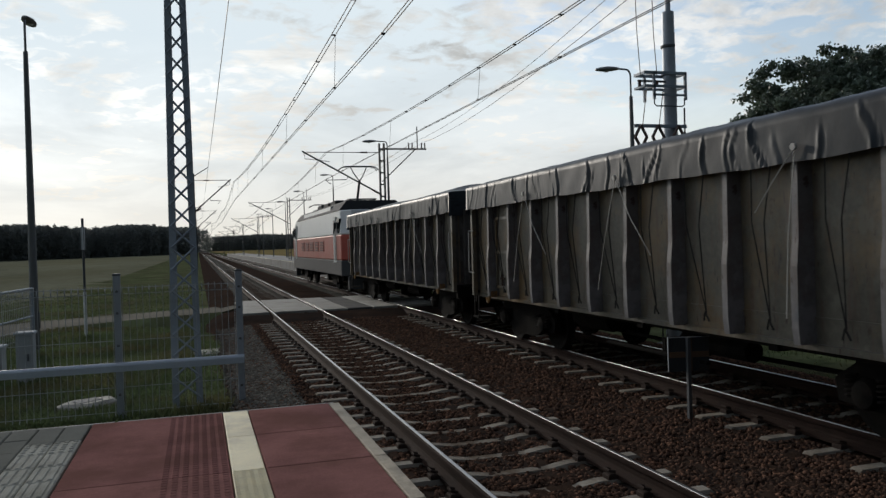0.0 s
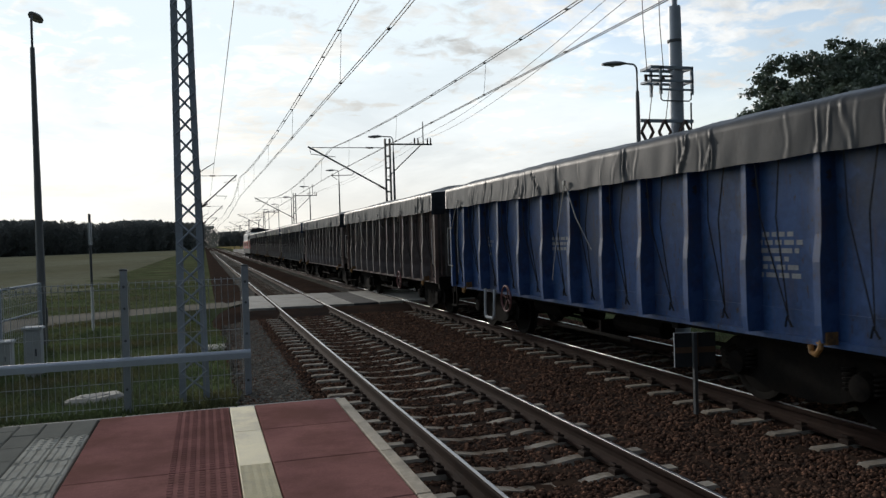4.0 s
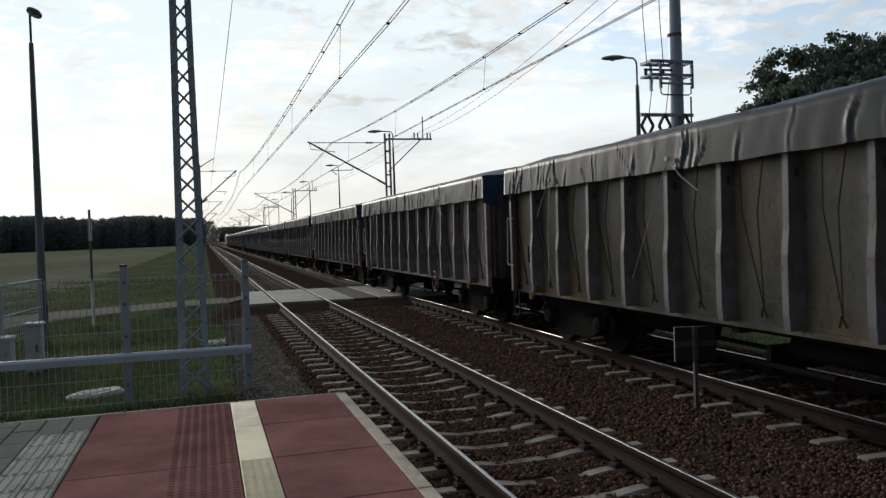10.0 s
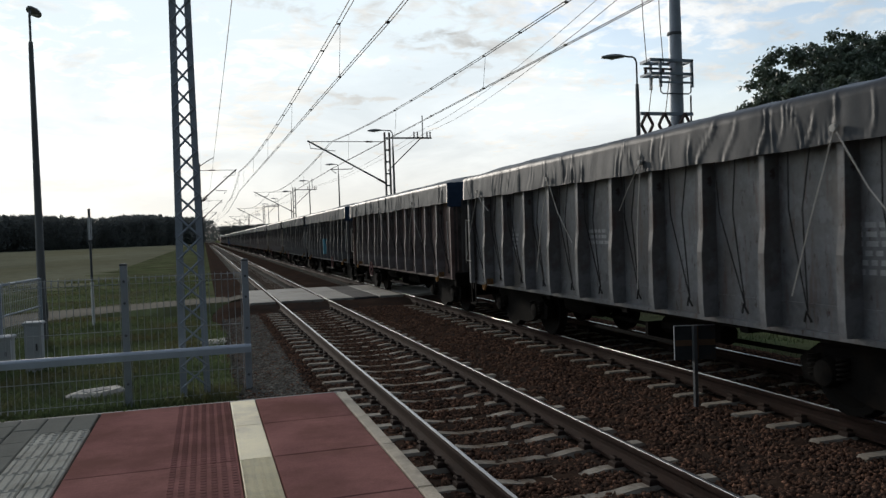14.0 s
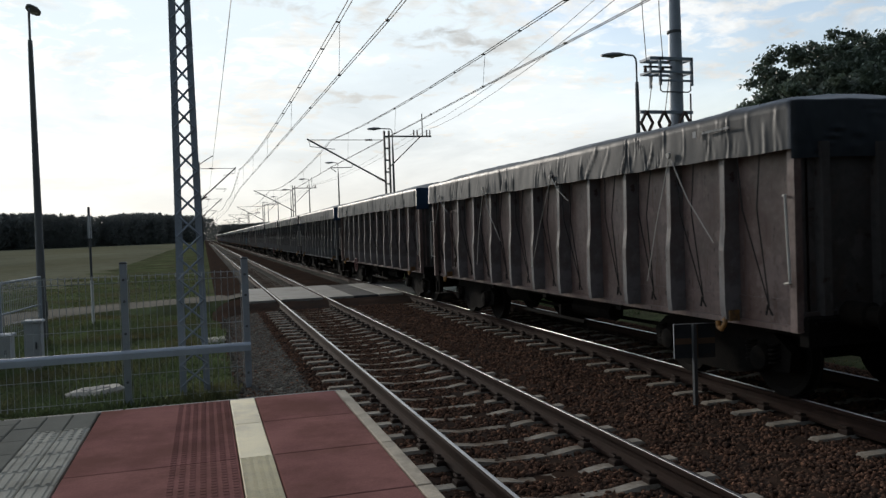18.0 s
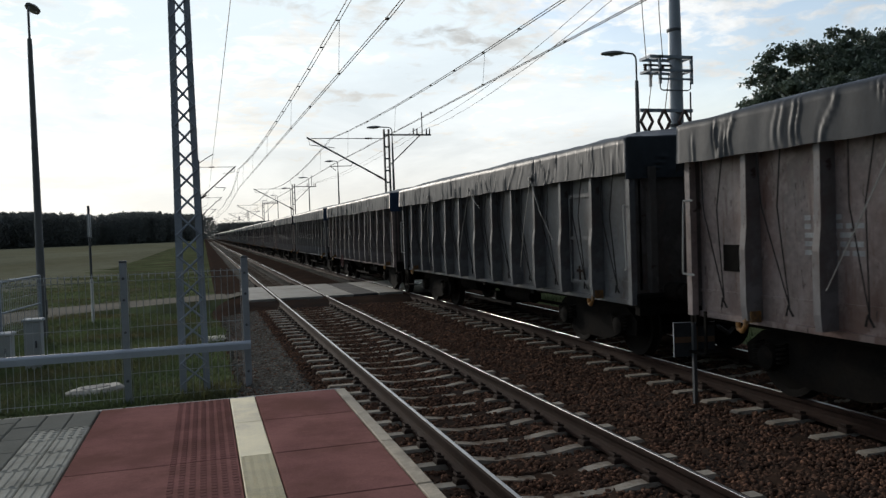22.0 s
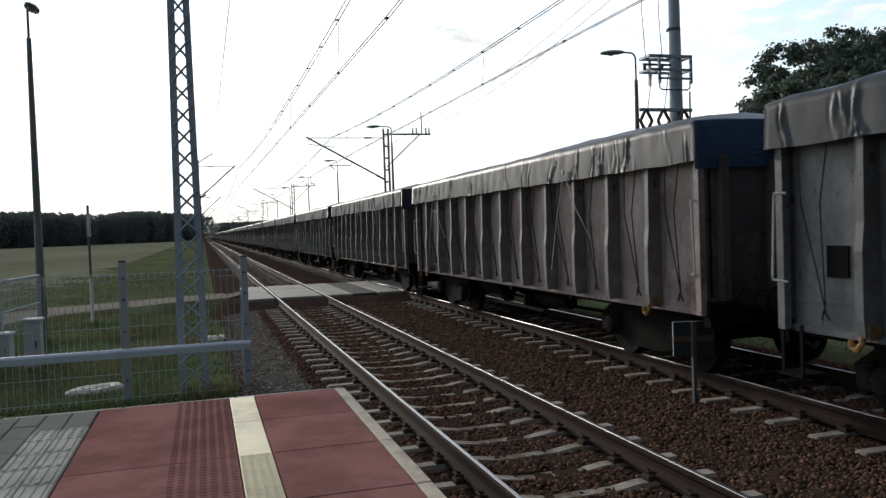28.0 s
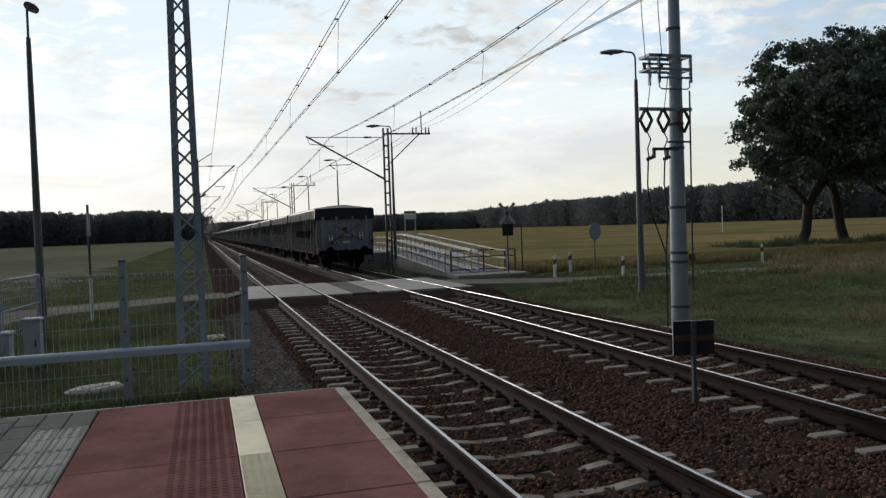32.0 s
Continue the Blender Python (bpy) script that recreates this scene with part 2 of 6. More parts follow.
M["grey_paver"] = mat("grey_paving", (0.205, 0.202, 0.175), 0.85, vary=0.18, scale=2.0, fine=60.0, bump=0.4, world_space=True, random_tint=0.2, spec=0.0)
M["pale_paver"] = mat("pale_tactile_paving", (0.41, 0.395, 0.34), 0.85, vary=0.16, scale=2.5, fine=60.0, bump=0.4, world_space=True, dirt=(0.25, 0.24, 0.20), dirt_at=0.58, spec=0.0)
M["concrete"] = mat("weathered_concrete", (0.28, 0.27, 0.25), 0.9, vary=0.25, scale=0.9, fine=30.0, bump=0.4, world_space=True, dirt=(0.15, 0.14, 0.13), dirt_at=0.57, spec=0.22)
M["zinc"] = mat("galvanised_steel", (0.34, 0.37, 0.41), 0.5, metal=0.55, vary=0.18, scale=2.0, fine=30.0, bump=0.15)
M["bluegrey"] = mat("blue_grey_painted_steel", (0.30, 0.345, 0.40), 0.55, metal=0.2, vary=0.15, scale=2.0, fine=30.0, bump=0.15, dirt=(0.16, 0.17, 0.18), dirt_at=0.62)
M["pale_rail"] = mat("pale_blue_grey_rail_paint", (0.50, 0.55, 0.62), 0.6, metal=0.1, vary=0.1, scale=2.0, fine=30.0, bump=0.1)
M["darksteel"] = mat("dark_mast_steel", (0.10, 0.105, 0.11), 0.6, metal=0.4, vary=0.2, bump=0.15)
M["wire"] = mat("copper_line", (0.09, 0.085, 0.08), 0.5, metal=0.6, vary=0.1, bump=0)
M["insulator"] = mat("glazed_insulator", (0.09, 0.05, 0.04), 0.3, vary=0.1, bump=0)
M["lamp_post"] = mat("lamp_post_steel", (0.14, 0.145, 0.15), 0.55, metal=0.2, vary=0.15, bump=0.1)
M["lamp_head"] = mat("grey_lamp_housing", (0.20, 0.21, 0.22), 0.5, vary=0.1, bump=0.1)
M["lamp_glass"] = mat("lamp_diffuser", (0.55, 0.56, 0.58), 0.3, vary=0.05, bump=0)
M["white"] = mat("white_paint", (0.76, 0.76, 0.74), 0.55, vary=0.08, scale=4.0, bump=0.1, dirt=(0.5, 0.48, 0.44), dirt_at=0.63)
M["redpaint"] = mat("red_paint", (0.45, 0.04, 0.03), 0.5, vary=0.1, bump=0.1)
M["black"] = mat("black_paint", (0.02, 0.02, 0.022), 0.5, vary=0.2, bump=0.1)
M["hook_paint"] = mat("worn_orange_hook_paint", (0.30, 0.15, 0.04), 0.7, vary=0.3, scale=8.0, bump=0.2, dirt=(0.05, 0.04, 0.03), dirt_at=0.5)
M["meshwire"] = mat("pale_galvanised_wire", (0.40, 0.41, 0.41), 0.6, metal=0.1, vary=0.12, bump=0)
M["guide_band"] = mat("dark_red_reflector", (0.11, 0.02, 0.018), 0.5, vary=0.2, bump=0.1)
M["yellow"] = mat("yellow_paint", (0.65, 0.42, 0.05), 0.55, vary=0.15, bump=0.1)
M["bark"] = mat("tree_bark", (0.042, 0.036, 0.03), 0.95, vary=0.4, scale=3.0, fine=25.0, bump=1.0, stretch=(1, 1, 0.25))
M["leaf"] = mat("tree_leaf", (0.11, 0.145, 0.105), 0.45, vary=0.4, scale=0.4, fine=3.0, bump=0, world_space=True, lucent=0.25)
# paler and bluer than near leaves: distance haze mixed into the foliage colour
M["pine"] = mat("hazed_far_wood_foliage", (0.15, 0.165, 0.16), 0.9, vary=0.4, scale=0.06, fine=0.5, bump=0, world_space=True, lucent=0.35)
M["bright_tube"] = mat("bright_galvanised_tube", (0.66, 0.66, 0.64), 0.42, metal=0.3, vary=0.1, bump=0)
M["signback"] = mat("bare_sign_back", (0.032, 0.034, 0.036), 0.85, vary=0.25, bump=0.1, dirt=(0.07, 0.045, 0.03), dirt_at=0.58, spec=0.1)
M["strap"] = mat("brown_sign_strap", (0.085, 0.046, 0.024), 0.7, vary=0.2, bump=0.1)
M["cabinet"] = mat("pale_grey_cabinet", (0.42, 0.44, 0.45), 0.85, spec=0.2, vary=0.1, bump=0.1, dirt=(0.3, 0.3, 0.29), dirt_at=0.6)
# rolling stock
M["paint_brown"] = mat("faded_brown_wagon_paint", (0.1915, 0.1386, 0.1243), 0.43, vary=0.5, scale=1.1, fine=14.0, bump=0.25, dirt=(0.10, 0.055, 0.045), dirt_at=0.53, rust_streak=0.8, spec=0.5)
M["paint_rose"] = mat("rose_brown_wagon_paint", (0.2394, 0.1915, 0.1789), 0.43, vary=0.5, scale=1.0, fine=14.0, bump=0.25, dirt=(0.13, 0.07, 0.055), dirt_at=0.55, rust_streak=0.8, spec=0.5)
M["paint_grey"] = mat("grey_wagon_paint", (0.1503, 0.1538, 0.1607), 0.43, vary=0.5, scale=1.0, fine=14.0, bump=0.25, dirt=(0.10, 0.09, 0.08), dirt_at=0.54, rust_streak=0.6, spec=0.5)
M["paint_olive"] = mat("olive_grey_wagon_paint", (0.1025, 0.0924, 0.0722), 0.43, vary=0.5, scale=0.9, fine=14.0, bump=0.25, dirt=(0.21, 0.125, 0.045), dirt_at=0.57, rust_streak=0.55, spec=0.5)
M["paint_dark"] = mat("dark_grey_wagon_paint", (0.1102, 0.1147, 0.1194), 0.43, vary=0.5, scale=1.0, fine=14.0, bump=0.25, dirt=(0.07, 0.06, 0.055), dirt_at=0.57, rust_streak=0.4, spec=0.5)
M["paint_post"] = mat("worn_grey_post_paint", (0.155, 0.147, 0.15), 0.5, vary=0.3, scale=2.0, fine=14.0, bump=0.25, dirt=(0.11, 0.085, 0.075), dirt_at=0.56, rust_streak=0.4, spec=0.5)
M["paint_blue"] = mat("blue_wagon_paint", (0.0285, 0.0732, 0.195), 0.43, vary=0.5, scale=1.0, fine=14.0, bump=0.25, dirt=(0.05, 0.06, 0.09), dirt_at=0.58, rust_streak=0.35, spec=0.5)
M["tarp"] = mat("grey_tarpaulin", (0.030, 0.036, 0.043), 0.46, vary=0.3, scale=1.0, fine=9.0, bump=0.22, stretch=(1.5, 1.5, 0.8), spec=0.2, gloss_vary=0.1, dirt=(0.048, 0.056, 0.064), dirt_at=0.60, random_tint=0.3)
M["tarp_blue"] = mat("blue_tarpaulin_lining", (0.02, 0.042, 0.085), 0.5, vary=0.3, scale=1.0, fine=9.0, bump=0.3, spec=0.3)
# grime and wear, plus the shade below the wagons painted in as near-black
M["under"] = mat("grimy_shaded_underframe", (0.0096, 0.0088, 0.008), 0.85, vary=0.4, scale=2.5, fine=20.0, bump=0.4, dirt=(0.018, 0.014, 0.011), dirt_at=0.57, spec=0.04)
M["tread"] = mat("worn_shaded_wheel_steel", (0.014, 0.0125, 0.011), 0.85, vary=0.2, bump=0.1, spec=0.06)
M["rope"] = mat("black_tie_rope", (0.02, 0.019, 0.018), 0.85, vary=0.2, bump=0)
M["cord"] = mat("pale_tie_cord", (0.48, 0.46, 0.42), 0.8, vary=0.15, bump=0)
M["graffiti"] = mat("sprayed_cyan_paint", (0.10, 0.33, 0.44), 0.6, vary=0.4, scale=3.0, bump=0.1)
M["loco_white"] = mat("white_locomotive_paint", (0.55, 0.56, 0.55), 0.35, vary=0.06, scale=1.0, bump=0.05, dirt=(0.38, 0.37, 0.35), dirt_at=0.63)
M["loco_red"] = mat("orange_red_locomotive_paint", (0.36, 0.05, 0.028), 0.5, vary=0.08, scale=1.0, bump=0.05, dirt=(0.28, 0.06, 0.035), dirt_at=0.63)
M["loco_grey"] = mat("grey_locomotive_skirt", (0.035, 0.037, 0.04), 0.85, vary=0.15, bump=0.1)
M["glass"] = mat("dark_cab_glass", (0.012, 0.014, 0.016), 0.08, vary=0.1, bump=0, gloss_vary=0.03)


# ---- mesh tools ----
class Geo:
    """Collects the faces of one mesh."""

    def __init__(self):
        self.v, self.f = [], []

    def add(self, verts, faces):
        o = len(self.v)
        self.v += [tuple(p) for p in verts]
        self.f += [tuple(i + o for i in q) for q in faces]
        return self

    def box(self, x0, x1, y0, y1, z0, z1, turn=None):
        p = [Vector((x, y, z)) for z in (z0, z1) for x, y in ((x0, y0), (x1, y0), (x1, y1), (x0, y1))]
        if turn:
            p = [turn @ q for q in p]
        return self.add(p, [(3, 2, 1, 0), (4, 5, 6, 7), (0, 1, 5, 4), (1, 2, 6, 5), (2, 3, 7, 6), (3, 0, 4, 7)])

    def block(self, x0, x1, y0, y1, z0, z1, c=0.01, turn=None):
        """A box with chamfered top edges."""
        p = [(x0, y0, z0), (x1, y0, z0), (x1, y1, z0), (x0, y1, z0), (x0, y0, z1 - c), (x1, y0, z1 - c), (x1, y1, z1 - c), (x0, y1, z1 - c),
             (x0 + c, y0 + c, z1), (x1 - c, y0 + c, z1), (x1 - c, y1 - c, z1), (x0 + c, y1 - c, z1)]
        p = [Vector(q) for q in p]
        if turn:
            p = [turn @ q for q in p]
        f = [(3, 2, 1, 0), (8, 9, 10, 11)]
        for a in range(4):
            b = (a + 1) % 4
            f += [(a, b, b + 4, a + 4), (a + 4, b + 4, b + 8, a + 8)]
        return self.add(p, f)

    def tube(self, path, radii, n=8, caps=True):
        path = [Vector(p) for p in path]
        if isinstance(radii, (int, float)):
            radii = [radii] * len(path)
        rings, side = [], None
        for i, p in enumerate(path):
            t = (path[min(i + 1, len(path) - 1)] - path[max(i - 1, 0)]).normalized()
            ref = side if side else (Vector((0, 0, 1)) if abs(t.z) < 0.9 else Vector((1, 0, 0)))
            side = (ref - t * ref.dot(t)).normalized()
            up = t.cross(side)
            rings.append([p + radii[i] * (math.cos(2 * math.pi * k / n) * side + math.sin(2 * math.pi * k / n) * up) for k in range(n)])
        f = []
        for i in range(len(rings) - 1):
            for k in range(n):
                a, b = i * n + k, i * n + (k + 1) % n
                f.append((a, b, b + n, a + n))
        if caps:
            f += [tuple(reversed(range(n))), tuple(range((len(rings) - 1) * n, len(rings) * n))]
        return self.add([q for r in rings for q in r], f)

    def rod(self, a, b, r, n=8):
        return self.tube([a, b], r, n)

    def extrude(self, prof, a, b, axis="y"):
        """A closed profile (u, z) run along an axis from a to b."""
        n = len(prof)
        if axis == "y":
            p = [(u, t, z) for t in (a, b) for u, z in prof]
        else:
            p = [(t, u, z) for t in (a, b) for u, z in prof]
        f = [(k, (k + 1) % n, n + (k + 1) % n, n + k) for k in range(n)]
        f += [tuple(range(n))[::-1], tuple(range(n, 2 * n))]
        return self.add(p, f)

    def lathe(self, prof, centre, axis="z", n=16):
        """prof: (radius, height) pairs turned about an axis."""
        p, f = [], []
        for r, h in prof:
            for k in range(n):
                a = 2 * math.pi * k / n
                q = (r * math.cos(a), r * math.sin(a), h)
                q = {"z": q, "x": (q[2], q[0], q[1]), "y": (q[1], q[2], q[0])}[axis]
                p.append(Vector(centre) + Vector(q))
        for i in range(len(prof) - 1):
            for k in range(n):
                f.append((i * n + k, i * n + (k + 1) % n, (i + 1) * n + (k + 1) % n, (i + 1) * n + k))
        f += [tuple(range(n))[::-1], tuple(range((len(prof) - 1) * n, len(prof) * n))]
        return self.add(p, f)

    def mesh(self, name, material, smooth=0.0, bevel=0.0):
        me = bpy.data.meshes.new(name)
        me.from_pydata(self.v, [], self.f)
        bm = bmesh.new()
        bm.from_mesh(me)
        bmesh.ops.recalc_face_normals(bm, faces=bm.faces)
        if bevel:
            bmesh.ops.bevel(bm, geom=[e for e in bm.edges if e.calc_face_angle(0) > 0.6], offset=bevel, segments=1, affect="EDGES")
        bm.to_mesh(me)
        bm.free()
        if smooth:
            me.polygons.foreach_set("use_smooth", [True] * len(me.polygons))
            me.set_sharp_from_angle(angle=radians(smooth))
        me.materials.append(material)
        return me


def part(name, g, material, parent=None, label="", smooth=0.0, bevel=0.0):
    """Links a Geo or a mesh as one object under a thing or a part."""
    me = g.mesh(name, material, smooth, bevel) if isinstance(g, Geo) else g
    ob = new(name, me)
    if parent:
        ob.parent = parent
    if label:
        ob["label"] = label
    return ob


def thing(name, m=None, label="", category="", group="", kind=""):
    ob = new(name)
    ob.empty_display_size = 0.2
    if m is not None:
        ob.matrix_basis = m
    return tagged(ob, label, category, group, kind)


def bulk(name, verts, faces, material, smooth=False):
    """A large mesh straight from arrays; faces all of one size."""
    me = bpy.data.meshes.new(name)
    k = faces.shape[1]
    me.vertices.add(len(verts))
    me.vertices.foreach_set("co", verts.astype(np.float32).ravel())
    me.loops.add(faces.size)
    me.loops.foreach_set("vertex_index", faces.astype(np.int32).ravel())
    me.polygons.add(len(faces))
    me.polygons.foreach_set("loop_start", np.arange(0, faces.size, k, dtype=np.int32))
    me.polygons.foreach_set("loop_total", np.full(len(faces), k, dtype=np.int32))
    if smooth:
        me.polygons.foreach_set("use_smooth", np.ones(len(faces), dtype=bool))
    me.update(calc_edges=True)
    me.materials.append(material)
    return me


RNG = np.random.default_rng(7)
TRACK2 = 4.10      # centre of the far track; the near one is at x = 0
BED = -0.235       # top of the ballast below the rail heads
GROUND = -0.45


# ---- ground and fields ----
def ground_z(x, y):
    """Height of the ground at a place: small unevenness and a low bank beyond the far track."""
    if abs(x) > 60 or not -15 < y < 80:
        return GROUND
    k = min(1.0, max(0.0, (abs(x - 2.0) - 5.5) / 3))
    z = GROUND + 0.10 * k * noise.noise((x * 0.25, y * 0.25, 3.1)) + 0.04 * k * noise.noise((x * 0.8, y * 0.8, 7.7))
    z += 0.16 * math.exp(-((x - 16) / 9) ** 2) * math.exp(-((y - 23) / 7) ** 2)
    return z + 0.22 * k * math.exp(-((y - 26.3) / 1.3) ** 2) * (x > 7) * min(1.0, (x - 7) / 3) * (0.7 + 0.5 * noise.noise((x * 0.5, y * 0.6, 1.7)))


def ground():
    xs = np.concatenate([-np.geomspace(60, 4000, 14)[::-1], np.linspace(-55, 60, 116), np.geomspace(66, 4000, 14)])
    ys = np.concatenate([-np.geomspace(20, 1500, 8)[::-1], np.linspace(-15, 80, 96), np.geomspace(85, 4500, 16)])
    gx, gy = np.meshgrid(xs, ys)
    gz = np.full(gx.shape, GROUND)
    for i in range(gx.shape[0]):
        for j in range(gx.shape[1]):
            gz[i, j] = ground_z(gx[i, j], gy[i, j])
    ny, nx = gx.shape
    idx = np.arange(ny * nx).reshape(ny, nx)
    faces = np.stack([idx[:-1, :-1], idx[:-1, 1:], idx[1:, 1:], idx[1:, :-1]], -1).reshape(-1, 4)
    ob = new("ground", bulk("ground", np.stack([gx, gy, gz], -1).reshape(-1, 3), faces, M["grass"], True))
    tagged(ob, "rough grass and bare earth beside the railway", "ground", kind="structure")


ground()


def ribbon(line, width, z, name, material, label, category):
    g = Geo()
    pts = []
    for i, (x, y) in enumerate(line):
        a, b = Vector(line[max(i - 1, 0)]), Vector(line[min(i + 1, len(line) - 1)])
        t = (b - a).normalized()
        s = Vector((-t.y, t.x)) * width / 2
        zz = z[i]
        pts += [(x + s.x, y + s.y, zz), (x - s.x, y - s.y, zz), (x + s.x * 1.5, y + s.y * 1.5, min(zz - 0.15, -0.5)), (x - s.x * 1.5, y - s.y * 1.5, min(zz - 0.15, -0.5))]
    f, banks = [], []
    for i in range(len(line) - 1):
        a, b = 4 * i, 4 * i + 4
        f.append((a, a + 1, b + 1, b))
        banks += [(a + 2, a, b, b + 2), (a + 1, a + 3, b + 3, b + 1)]
    e = 4 * (len(line) - 1)
    banks += [(0, 2, 3, 1), (e, e + 1, e + 3, e + 2)]
    g.add(pts, f)
    tagged(part(name + "_bank", Geo().add(pts, banks), M["grass"]), "low grassy bank of the gravel road", "bank", kind="structure")
    return tagged(part(name, g, material), label, category, kind="structure")


ribbon([(-1.63, 28.0), (-3.5, 28.7), (-5.4, 29.4), (-7.7, 29.2), (-9.3, 27.6), (-12, 24), (-18, 15), (-30, -5)], 3.2, [-0.03, -0.14, -0.26, -0.34, -0.36, -0.36, -0.36, -0.36], "road", M["road"], "pale gravel road leading to the level crossing", "road")
ribbon([(5.76, 28.0), (8, 28.1), (12, 28.3), (18, 28.4), (30, 28.6), (160, 34)], 2.9, [-0.03, -0.12, -0.28, -0.30, -0.34, -0.34], "road", M["road"], "pale gravel road leaving the level crossing", "road")


def fields():
    # harvested field beyond the road, with a slightly uneven surface
    xs, ys = np.linspace(-700, -5, 60), np.concatenate([np.linspace(40, 120, 20), np.geomspace(130, 900, 20)])
    gx, gy = np.meshgrid(xs, ys)
    gz = np.full(gx.shape, GROUND + 0.12)
    gz[0, :] = GROUND - 0.1
    gz[:, -1] = GROUND - 0.1
    idx = np.arange(gx.size).reshape(gx.shape)
    fs = np.stack([idx[:-1, :-1], idx[:-1, 1:], idx[1:, 1:], idx[1:, :-1]], -1).reshape(-1, 4)
    ob = new("field", bulk("field", np.stack([gx, gy, gz], -1).reshape(-1, 3), fs, M["field"], True))
    tagged(ob, "dull green field of short grass", "field", kind="structure")
    # standing grain: a raised mass with a ragged top, stalks along its near edge
    n = 30000
    x = 12 + 130 * RNG.random(n) ** 1.3
    edge = 36.5 + 0.02 * (x - 12)
    y = edge + 75 * RNG.random(n) ** 2.2
    h = 0.50 + 0.18 * RNG.random(n)
    a = RNG.random(n) * np.pi
    w = 0.03 + 0.02 * RNG.random(n) + (y - 36) * 0.0016
    lean = RNG.normal(0, 0.10, (n, 2))
    dx, dy = w * np.cos(a), w * np.sin(a)
    z0 = np.full(n, GROUND - 0.02)
    v = np.stack([np.stack([x - dx, y - dy, z0], -1), np.stack([x + dx, y + dy, z0], -1), np.stack([x + lean[:, 0], y + lean[:, 1], z0 + h], -1)], 1).reshape(-1, 3)
    stalks = bulk("grain_stalks", v, np.arange(3 * n).reshape(-1, 3), M["crop"])
    xs, ys = np.concatenate([np.linspace(11.5, 60, 70), np.geomspace(62, 1200, 30)]), np.concatenate([np.linspace(37.2, 70, 50), np.geomspace(72, 900, 30)])
    gx, gy = np.meshgrid(xs, ys)
    gz = GROUND + 0.54 + 0.03 * RNG.random(gx.shape)
    gz[0, :], gz[:, 0] = GROUND - 0.1, GROUND - 0.1
    idx = np.arange(gx.size).reshape(gx.shape)
    fs = np.stack([idx[:-1, :-1], idx[:-1, 1:], idx[1:, 1:], idx[1:, :-1]], -1).reshape(-1, 4)
    top = thing("grain_field", None, "ripening yellow-green grain field behind the road", "grain field", kind="stuff")
    part("grain_mass", bulk("grain_mass", np.stack([gx, gy, gz], -1).reshape(-1, 3), fs, M["crop"], True), None, top)
    part("stalks", stalks, None, top)


fields()


